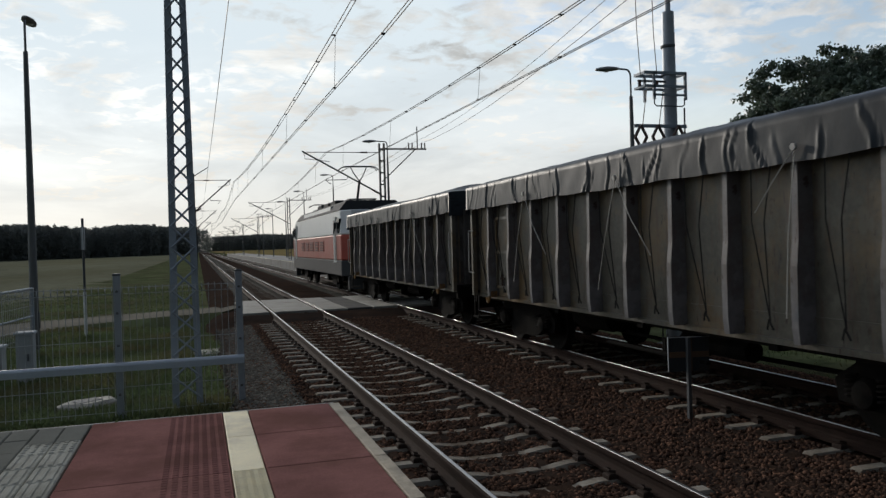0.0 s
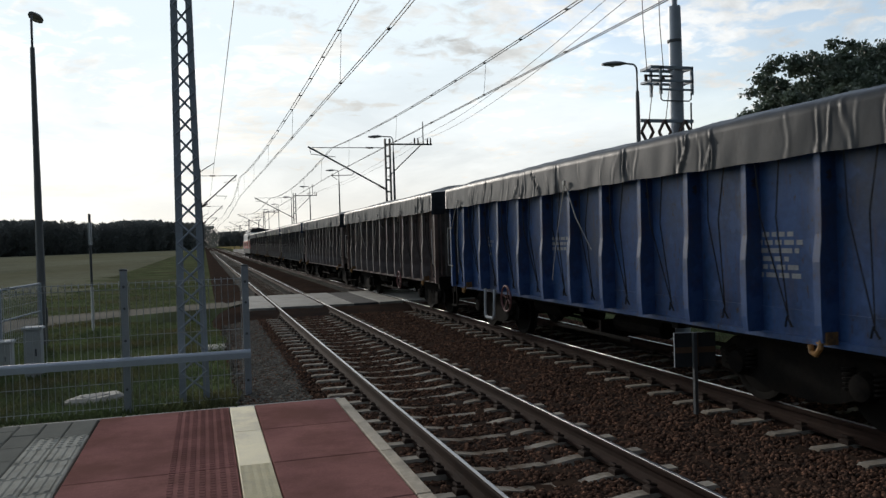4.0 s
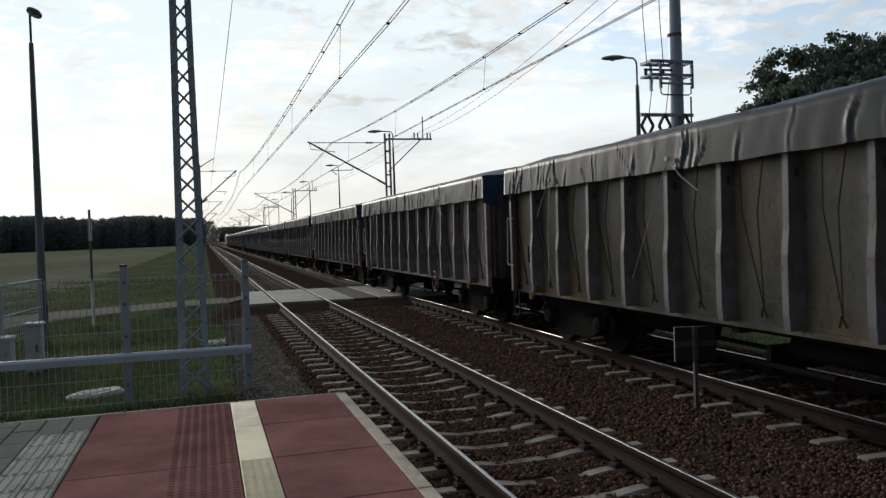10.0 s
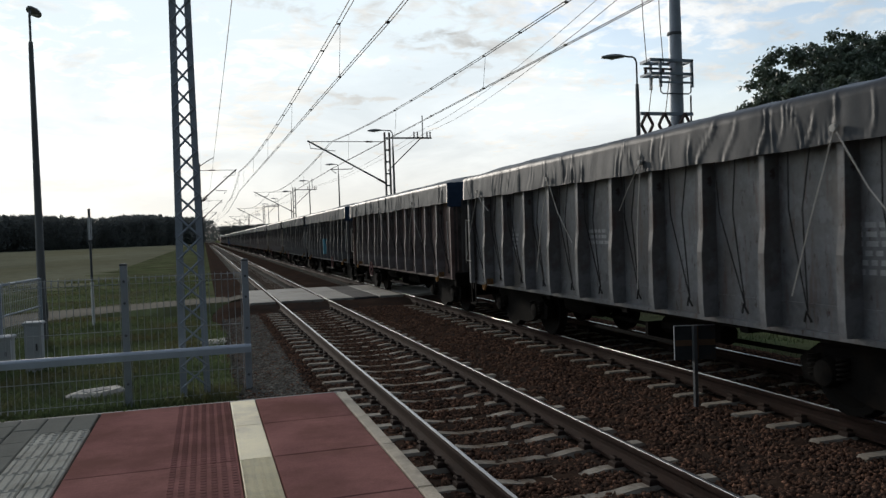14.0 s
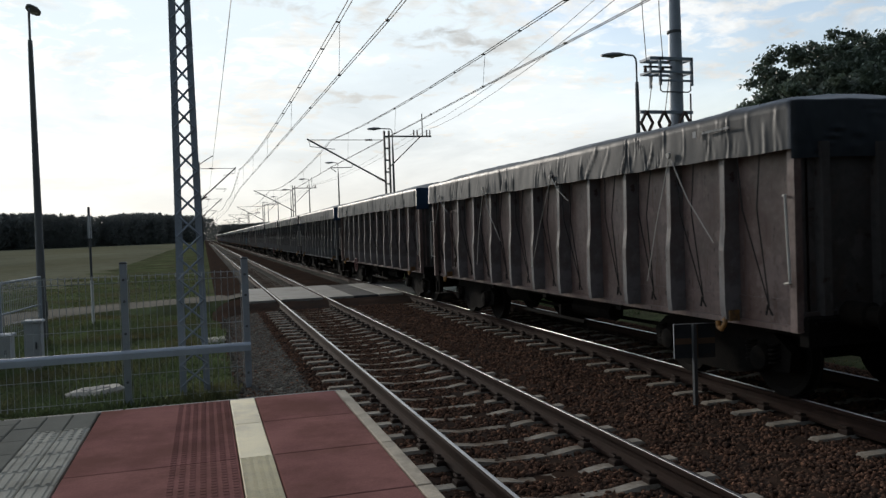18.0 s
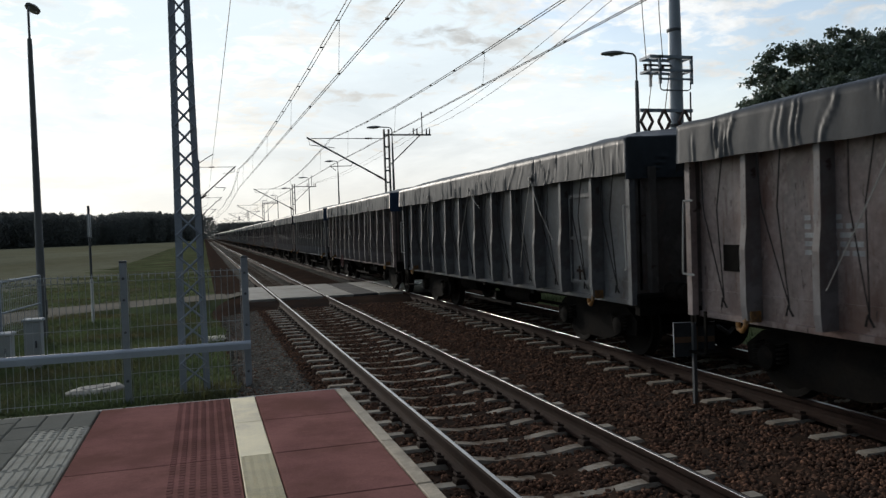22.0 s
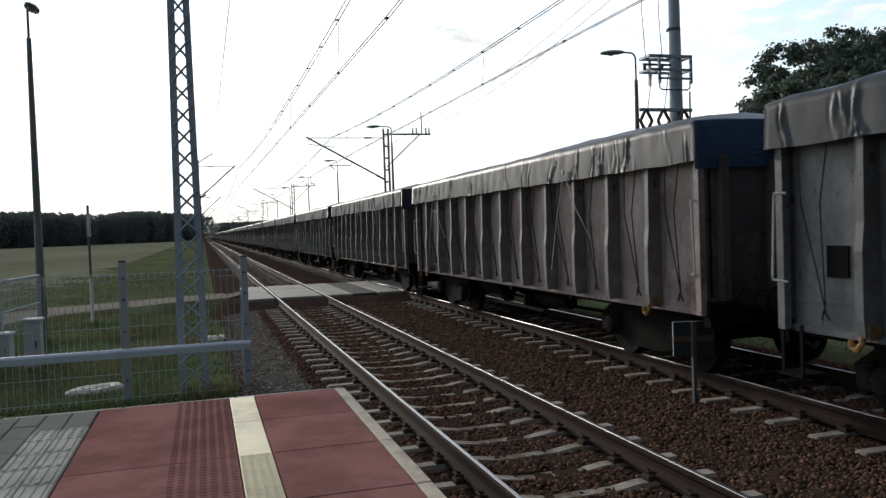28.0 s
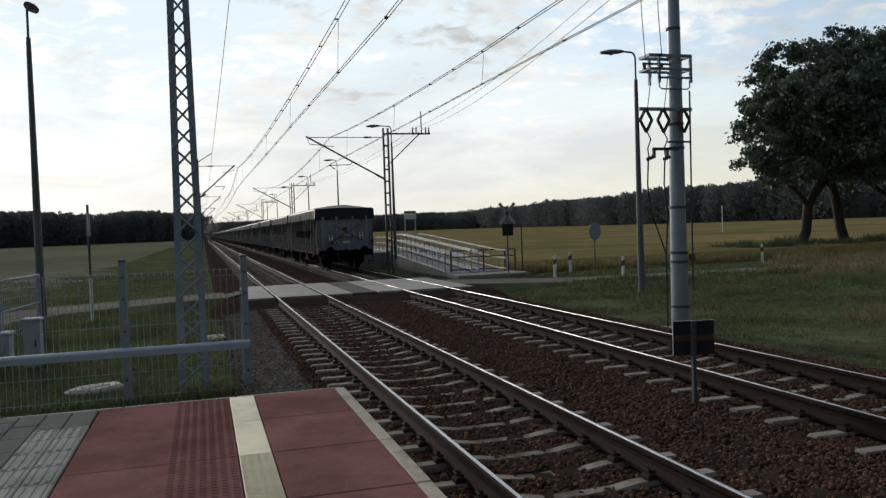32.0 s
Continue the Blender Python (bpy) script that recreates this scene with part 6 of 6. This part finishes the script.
def wagon(paint, door, seed, label, tail=False, marks=False, cords=()):
    """door: bay of the near-side door from the front, or 0."""
    rng = random.Random(seed)
    wg = thing("goods_wagon", None, label, "wagon", "covered goods wagons of the train")
    pm = M[paint]

    def put(name, key, y=0.0, parent=wg, turn=False, x=0.0, z=0.0):
        ob = part(name, WM[key], None, parent)
        ob.matrix_basis = (pose(x, y, z) @ TURN) if turn else pose(x, y, z)
        if name in PAINTED:
            ob.material_slots[0].link = "OBJECT"
            ob.material_slots[0].material = pm
        return ob

    for t in (False, True):
        put("side_wall", "side_wall", turn=t)
        put("rib", "rib", turn=t)
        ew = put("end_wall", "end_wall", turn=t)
        ew.material_slots[0].material = M["end_shaded"]
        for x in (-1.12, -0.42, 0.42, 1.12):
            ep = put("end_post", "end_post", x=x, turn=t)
            ep.material_slots[0].material = M["end_shaded"]
            # the open tail end does without the painted shade
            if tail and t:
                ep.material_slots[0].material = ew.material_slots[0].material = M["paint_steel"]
        put("top_chord", "top_chord", turn=t)
        put("sill", "sill", turn=t)
        put("corner_post", "corner_post", turn=t)
        cp = put("corner_post", "corner_post", turn=t)
        cp.matrix_basis = cp.matrix_basis @ pose(0, 0, 0) @ Matrix.Diagonal((-1, 1, 1, 1))
        for k in range(1, BAYS):
            y = BODY - k * BAY
            pt = put("post", "post", y=y, turn=t)
            # thin black plates on the rear sides of the tail wagon's middle posts
            if tail and not t and 4 <= k <= 9:
                part("patch", Geo().box(-1.522, -1.305, y - 0.078, y - 0.0695, 1.66 + 0.02 * (k % 3), 2.06), M["black"], wg, "dark patch on the rear side of a post")
            if paint in ("paint_rose", "paint_brown", "paint_olive"):
                pt.material_slots[0].material = M["paint_post"]
        put("buffer_beam", "buffer_beam", turn=t)
        for s in (-0.875, 0.875):
            b = put("buffer", "buffer", x=s, turn=t)
            part("buffer_head", WM["buffer_head"], None, b)
        put("coupling", "coupling", turn=t)
        put("brake_hose", "brake_hose", turn=t)
        put("step", "step", turn=t)
        put("solebar", "solebar", turn=t)
    put("floor", "floor")
    put("centre_sill", "centre_sill")
    for y in (-2.6, 0.0, 2.6):
        put("cross_bearer", "cross_bearer", y=y)
    tp = part("tarpaulin", TARPS[seed % len(TARPS)], None, wg, "creased grey tarpaulin cover")
    if rng.random() < 0.5:
        tp.matrix_basis = TURN
    if seed in (11, 15, 24, 28):
        g = Geo().box(-1.566, -1.556, -4.95, -4.89, 2.95, 3.02)
        for k in range(9):
            g.box(-1.566, -1.556, -5.10 - k * 0.055, -5.065 - k * 0.055, 2.975, 3.0)
        part("printed_mark", g, M["spray_grey"], tp, "small faded white print on the tarpaulin")
    for k in range(BAYS):
        y = BODY - (k + 0.5) * BAY
        put("tie_rope", "rope%d" % rng.randrange(3), y=y + rng.uniform(-0.08, 0.08))
    for k in cords:
        c = put("tie_cord", "cord%d" % rng.randrange(3), y=BODY - k * BAY + rng.uniform(-0.2, 0.2))
        part("eyelet", WM["eyelet"], None, c)
    if door:
        d = put("door", "door", y=BODY - (door - 0.5) * BAY)
        part("latch", WM["latch"], None, d)
        for yy in (0.0, BAY - 0.25):
            put("door_stile", "door_stile", y=yy, parent=d)
        for zz in (1.06, 1.74, 2.40):
            put("door_bar", "door_bar", z=zz, parent=d)
    put("placard", "placard", y=BODY - 0.62)
    put("tow_hook", "tow_hook", y=BODY - BAY)
    put("tow_hook", "tow_hook", y=-BODY + BAY)
    put("handrail", "handrail")
    hr = put("handrail", "handrail")
    hr.matrix_basis = Matrix.Diagonal((1, -1, 1, 1))
    if rng.random() < 0.42 or tail:
        bw = put("brake_wheel", "brake_wheel", y=-2.7 if tail else rng.choice((-2.7, 2.7)))
        for v in ("spoke0", "spoke1", "wheel_shaft"):
            put(v.rstrip("01"), v, parent=bw)
    put("air_tank", "air_tank")
    put("brake_rigging", "brake_rigging")
    for y in (-4.5, 4.5):
        bg = thing("bogie", pose(0, y, 0))
        bg.parent = wg
        for t in (False, True):
            put("side_frame", "side_frame", parent=bg, turn=t)
        put("bolster", "bolster", parent=bg)
        for yy in (-0.9, 0.9):
            for dy in (-0.19, 0.19):
                put("spring", "spring", y=yy + dy, parent=bg)
            put("axle_box", "axle_box", y=yy, parent=bg)
            ws = part("wheelset", WM["wheelset"], None, bg)
            ws.matrix_basis = pose(0, yy, WR)
    if marks:
        g = Geo()
        for yb, zb, rows in ((BODY - 1.75, 1.95, 5), (BODY - 5.3, 1.9, 3), (-BODY + 2.2, 1.9, 6)):
            for r in range(rows):
                y = yb
                while y > yb - rng.uniform(0.45, 0.75):
                    ln = rng.uniform(0.05, 0.16)
                    g.box(-1.3055, -1.3025, y - ln, y, zb - 0.085 * r, zb - 0.085 * r + 0.05)
                    y -= ln + 0.04
        part("stencilled_lines", g, M["spray_grey"], wg, "faded white stencilled lines")
    if tail:
        for x, z in ((-1.0 + 0.24, 1.62), (1.12 - 0.30, 1.74)):
            bd = part("tail_board", Geo().block(x - 0.10, x + 0.10, -BODY - 0.12, -BODY - 0.105, z - 0.16, z + 0.16, 0.003), M["white"], wg, "white and red reflective tail board")
            y = -BODY - 0.1235
            for d in (0.14, -0.14):
                part("red_triangle", Geo().add([(x - 0.085, y, z + d), (x + 0.085, y, z + d), (x, y, z)], [(0, 1, 2)]), M["redpaint"], bd)
        wp = part("warning_plate", Geo().add([(-0.08, -BODY - 0.014, 2.22), (0.08, -BODY - 0.014, 2.22), (0, -BODY - 0.014, 2.36)], [(0, 1, 2)]), M["yellow"], wg, "yellow triangular warning plate")
        part("warning_label", Geo().box(-0.10, 0.10, -BODY - 0.016, -BODY - 0.006, 2.0, 2.20), M["strap"], wg, "orange-brown warning label")
        part("cross_rope", Geo().tube([(-0.60, -BODY - 0.12, 2.30), (1.25, -BODY - 0.12, 1.28)], 0.014, 5).tube([(0.70, -BODY - 0.13, 2.30), (-0.95, -BODY - 0.13, 1.30)], 0.014, 5), M["rope"], wg)
        part("ledge", Geo().box(-0.44, 0.44, -BODY - 0.10, -BODY, 1.66, 1.71), ANY, wg)
        part("lettering", Geo().box(-0.12, 0.22, -BODY - 0.008, -BODY - 0.004, 1.38, 1.47), M["white"], wg, "faded white stencilled line")
        part("label_plate", Geo().box(-0.78, -0.48, -BODY - 0.10, -BODY - 0.08, 1.34, 1.50), M["black"], wg)
        part("white_square", Geo().box(-0.62, -0.52, -BODY - 0.104, -BODY - 0.1005, 1.38, 1.46), M["white"], wg)
        tl = thing("tail_lamp", pose(0, 0, 0))
        tl.parent = wg
        part("lamp_body", Geo().block(1.30, 1.44, -BODY - 0.22, -BODY - 0.08, 1.36, 1.52, 0.02), M["black"], tl)
    return wg


NAMES = {"paint_brown": "faded brown open goods wagon with a grey tarpaulin tied over it", "paint_rose": "rose-brown open goods wagon with a grey tarpaulin tied over it",
         "paint_grey": "grey open goods wagon with a grey tarpaulin tied over it", "paint_olive": "olive-grey rusty open goods wagon with a grey tarpaulin tied over it",
         "paint_dark": "dark grey open goods wagon with a grey tarpaulin tied over it", "paint_blue": "blue open goods wagon with a grey tarpaulin tied over it"}
# paint, bay of the door, stencilled lines
CODES = {"B": "paint_brown", "R": "paint_rose", "G": "paint_grey", "O": "paint_olive", "D": "paint_dark", "U": "paint_blue"}
ORDER = ("O0 O2 O0- D0- R0 B2 U0- G0 B2 G0 G0- G0- B0 R0 O0 O0 D11 D0 B0 G0- G0 D0 D0- B0 B2 R0 R0 G0- R2 D11 R0- G11 G0- O11 G0- G0 B0 R2 D11 R2 R2-").split()
TRAIN = []
for n, code in enumerate(ORDER):
    paint = CODES[code[0]]
    rn = random.Random(100 + n)
    cords = {0: (2, 9), 1: (2, 5, 9), 2: (1, 4, 7, 10), 3: (1, 6), 4: (3, 6, 9)}[rn.randrange(5)]
    TRAIN.append(wagon(paint, int(code[1:].strip("-")), n, NAMES[paint], tail=n == len(ORDER) - 1, marks="-" in code, cords=cords))


def graffiti(wg):
    """A sprayed cyan letter with a pale burst of strokes behind it, on one wagon's side."""
    rng = random.Random(9)
    x0 = -1.306
    burst = Geo()
    for k in range(26):
        a = -0.3 + 3.75 * k / 25
        r0, r1 = rng.uniform(0.32, 0.45), rng.uniform(0.65, 0.95)
        c, s_ = math.cos(a), math.sin(a)
        w = rng.uniform(0.02, 0.05)
        y0, z0 = -0.27, 1.5
        burst.add([(x0, y0 + r0 * c - w * s_ * 0.4, z0 + r0 * s_ + w * c * 0.4), (x0, y0 + r1 * c - w * s_, z0 + r1 * s_ + w * c), (x0, y0 + r1 * c + w * s_, z0 + r1 * s_ - w * c), (x0, y0 + r0 * c + w * s_ * 0.4, z0 + r0 * s_ - w * c * 0.4)], [(0, 1, 2, 3)])
    part("spray_strokes", burst, M["spray_grey"], wg, "pale sprayed burst of strokes")
    g = Geo()
    x1 = x0 - 0.004
    outer = [(0.34, 1.02), (0.40, 1.55), (0.30, 1.92), (0.05, 1.72), (-0.22, 2.02), (-0.60, 2.06), (-0.80, 1.80), (-0.76, 1.00)]
    inner = [(-0.12, 1.00), (-0.05, 1.30), (-0.02, 1.48), (-0.12, 1.58), (-0.25, 1.62), (-0.38, 1.60), (-0.44, 1.45), (-0.52, 1.02)]
    g.add([(x1, y, z) for y, z in outer + inner], [(k, k + 1, 9 + k, 8 + k) for k in range(7)])
    part("graffiti", g, M["graffiti"], wg, "sprayed cyan letter")
    part("graffiti", Geo().box(-1.519, -1.312, BODY - 6 * BAY - 0.069, BODY - 6 * BAY + 0.069, 1.12, 1.86), M["graffiti"], wg, "cyan spray paint carried over a post")


def step_loop(wg):
    y = BODY - 2.43
    pts = [(-1.40, y + 0.27, 0.92), (-1.42, y + 0.26, 0.40), (-1.42, y + 0.20, 0.33), (-1.42, y - 0.20, 0.33), (-1.42, y - 0.26, 0.40), (-1.40, y - 0.27, 0.92)]
    part("step_loop", Geo().tube(pts, 0.03, 8), M["cabinet"], wg, "pale grey steel step loop")


step_loop(TRAIN[6])
graffiti(TRAIN[17])


def locomotive():
    lc = thing("locomotive", None, "white and orange-red electric locomotive with a raised pantograph", "locomotive")
    L = 8.75
    W2 = 1.48

    def hull(z0, z1, material, name, inset0=0.0, inset1=0.0, rake=0.0):
        """A body band with rounded, slightly raked ends."""
        g = Geo()
        ring = []
        for z, ins, rk in ((z0, inset0, 0.0), (z1, inset1, rake)):
            w, l = W2 - ins, L - rk
            ring += [(-w, -l + 0.5, z), (-w * 0.72, -l, z), (w * 0.72, -l, z), (w, -l + 0.5, z), (w, l - 0.5, z), (w * 0.72, l, z), (-w * 0.72, l, z), (-w, l - 0.5, z)]
        g.add(ring, [(k, (k + 1) % 8, 8 + (k + 1) % 8, 8 + k) for k in range(8)] + [tuple(range(8))[::-1], tuple(range(8, 16))])
        return part(name, g, material, lc, bevel=0.04)

    hull(0.75, 1.40, M["loco_grey"], "skirt")
    hull(1.404, 2.44, M["loco_red"], "lower_body")
    hull(2.444, 3.45, M["loco_white"], "upper_body", 0.0, 0.10, 0.55)
    part("roof", Geo().extrude([(-1.38, 3.454), (-1.05, 3.86), (1.05, 3.86), (1.38, 3.454)], -L + 1.3, L - 1.3), M["loco_grey"], lc, "grey roof with equipment")
    for s in (-1, 1):
        part("roof_fairing", Geo().extrude([(-1.30, 3.46), (-1.25, 3.75), (-1.05, 3.80), (-1.05, 3.46)], s * 2.2 - 2.4, s * 2.2 + 2.4), M["loco_white"], lc)
    for s in (-1, 1):
        e = s * L
        for x in (-0.52, 0.52):
            part("windscreen", Geo().add([(x - 0.46, e - s * 0.10, 2.55), (x + 0.46, e - s * 0.10, 2.55), (x + 0.42, e - s * 0.46, 3.30), (x - 0.42, e - s * 0.46, 3.30), (x - 0.46, e + s * 0.02, 2.55), (x + 0.46, e + s * 0.02, 2.55), (x + 0.42, e - s * 0.38, 3.30), (x - 0.42, e - s * 0.38, 3.30)],
                                         [(4, 5, 6, 7), (0, 1, 5, 4), (1, 2, 6, 5), (2, 3, 7, 6), (3, 0, 4, 7)]), M["glass"], lc, "dark cab windscreen")
            part("headlight", Geo().lathe([(0.13, -0.04), (0.13, 0.05), (0.06, 0.07)], (x * 1.9, e - s * 0.0, 1.75), "y", 14), M["lamp_glass"], lc, smooth=40)
            b = part("buffer", Geo().lathe([(0.13, -0.1), (0.12, 0.4), (0.26, 0.42), (0.26, 0.48), (0.1, 0.5)] if s > 0 else [(0.13, 0.1), (0.12, -0.4), (0.26, -0.42), (0.26, -0.48), (0.1, -0.5)], (x / 0.52 * 0.875, e, 1.03), "y", 16), M["under"], lc, smooth=40)
        part("side_window", Geo().box(-1.492, -1.40, e - s * 1.05 - 0.28, e - s * 1.05 + 0.28, 2.5, 3.1), M["glass"], lc)
        dr = part("cab_door", Geo().box(-1.50, -1.44, e - s * 1.9 - 0.32, e - s * 1.9 + 0.32, 1.3, 3.2), M["loco_white"], lc)
        part("door_window", Geo().box(-1.506, -1.5005, e - s * 1.9 - 0.2, e - s * 1.9 + 0.2, 2.5, 3.05), M["glass"], dr)
        part("door_rail", Geo().tube([(-1.54, e - s * 1.5, 1.4), (-1.54, e - s * 1.5, 2.6)], 0.018, 6), M["white"], dr)
        part("mirror", Geo().block(-1.62, -1.52, e - s * 1.35 - 0.08, e - s * 1.35 + 0.08, 2.7, 2.95, 0.02), M["black"], lc)
        part("plough", Geo().box(-1.3, 1.3, e - 0.15, e + 0.1, 0.25, 0.75), M["loco_grey"], lc)
        part("coupling", Geo().tube([(0, e, 1.0), (0, e + s * 0.35, 1.0), (0, e + s * 0.45, 0.7)], 0.05, 8), M["under"], lc)
    for k in range(5):
        gr = part("grille", Geo().box(-1.495, -1.46, -3.8 + k * 1.7, -3.8 + k * 1.7 + 1.15, 1.75, 2.25), M["loco_red"], lc)
        g = Geo()
        for j in range(6):
            g.box(-1.515, -1.496, -3.78 + k * 1.7, -3.8 + k * 1.7 + 1.13, 1.79 + j * 0.075, 1.82 + j * 0.075)
        part("louvre", g, M["loco_grey"], gr)
    for y in (-2.5, -0.4, 1.8):
        part("roof_box", Geo().block(-0.8, 0.8, y - 0.7, y + 0.7, 3.862, 4.12, 0.05), M["loco_grey"], lc)
    for s in (-1, 1):
        pg = thing("pantograph", pose(0, s * 5.0, 3.86))
        pg.parent = lc
        up = 1.42 if s < 0 else 0.25
        part("base_frame", Geo().box(-0.6, 0.6, -0.75, -0.68, 0.12, 0.18).box(-0.6, 0.6, 0.68, 0.75, 0.12, 0.18).box(-0.6, -0.54, -0.7, 0.7, 0.12, 0.18).box(0.54, 0.6, -0.7, 0.7, 0.12, 0.18), M["darksteel"], pg)
        for x in (-0.5, 0.5):
            for y in (-0.6, 0.6):
                part("insulator", insulator(Geo(), (x, y, 0.0), (x, y, 0.13), 0.05, 2), M["insulator"], pg)
        part("lower_arm", Geo().tube([(0, 0.55, 0.2), (0, -0.12, 0.15 + up * 0.62)], 0.055, 8), M["darksteel"], pg)
        part("upper_arm", Geo().tube([(-0.04, -0.12, 0.15 + up * 0.62), (-0.22, 0.0, up * 0.86 + 0.1), (-0.36, 0.06, 0.2 + up)], 0.026, 6).tube([(0.04, -0.12, 0.15 + up * 0.62), (0.22, 0.0, up * 0.86 + 0.1), (0.36, 0.06, 0.2 + up)], 0.026, 6), M["darksteel"], pg)
        for y in (-0.05, 0.28):
            part("pan_head", Geo().tube([(-0.9, y, 0.08 + up), (-0.76, y, 0.19 + up), (-0.6, y, 0.24 + up), (0.6, y, 0.24 + up), (0.76, y, 0.19 + up), (0.9, y, 0.08 + up)], 0.022, 6), M["darksteel"], pg)
    for y in (-4.9, 4.9):
        bg = thing("bogie", pose(0, y, 0))
        bg.parent = lc
        for s in (-1, 1):
            part("side_frame", Geo().block(s * 1.12 - 0.07, s * 1.12 + 0.07, -2.1, 2.1, 0.50, 0.86, 0.03).box(s * 1.12 - 0.1, s * 1.12 + 0.1, -0.5, 0.5, 0.3, 0.6), M["under"], bg)
            for yy in (-1.35, 1.35):
                part("axle_box", Geo().lathe([(0.2, -0.12), (0.2, 0.08), (0.12, 0.12)], (s * 1.18, yy, 0.61), "x", 14), M["under"], bg, smooth=40)
        for yy in (-1.35, 1.35):
            g = Geo().rod((-0.9, 0, 0), (0.9, 0, 0), 0.1, 10)
            for s in (-1, 1):
                g.lathe([(0.12, -0.07), (0.56, -0.06), (0.61, -0.065), (0.61, 0.065), (0.56, 0.06), (0.12, 0.07)], (s * 0.765, 0, 0), "x", 28)
            ws = part("wheelset", g, M["tread"], bg, smooth=30)
            ws.matrix_basis = pose(0, yy, 0.61)
    return lc


LOCO = locomotive()


# ---- how the train runs ----
def run(t):
    """How far the front edge of the second wagon has gone along the track, in metres."""
    return 15.78 + 18.01 * t + 0.0040 * t ** 2 + 0.000132 * t ** 3


def motions():
    steps = [2 * k for k in range(17)]
    for n, wg in enumerate(TRAIN):
        walk(wg, [(t, pose(TRACK2, run(t) - PITCH_LEN * (n - 1) - BODY, 0)) for t in steps])
    walk(LOCO, [(t, pose(TRACK2, run(t) + PITCH_LEN + 0.70 + 0.62 + 8.75, 0)) for t in steps])
    for owner, r in (([LOCO], 0.61), (TRAIN, WR)):
        lead = {}
        for ob in owner:
            for bogie in [c for c in ob.children if c.name.startswith("bogie")]:
                for ws in [c for c in bogie.children if c.name.startswith("wheelset")]:
                    y, z = round(ws.location.y, 2), ws.location.z
                    if y not in lead:
                        lead[y] = ws
                        walk(ws, [(k / FPS, pose(0, y, z) @ Matrix.Rotation(-(run(k / FPS) - run(0)) / r, 4, "X")) for k in range(int(SECONDS * FPS) + 1)])
                    else:
                        # wheels of one size turn as one: they share the keys
                        ws.rotation_mode = "QUATERNION"
                        ws.animation_data_create()
                        ws.animation_data.action = lead[y].animation_data.action
                        ws.animation_data.action_slot = lead[y].animation_data.action_slot


motions()
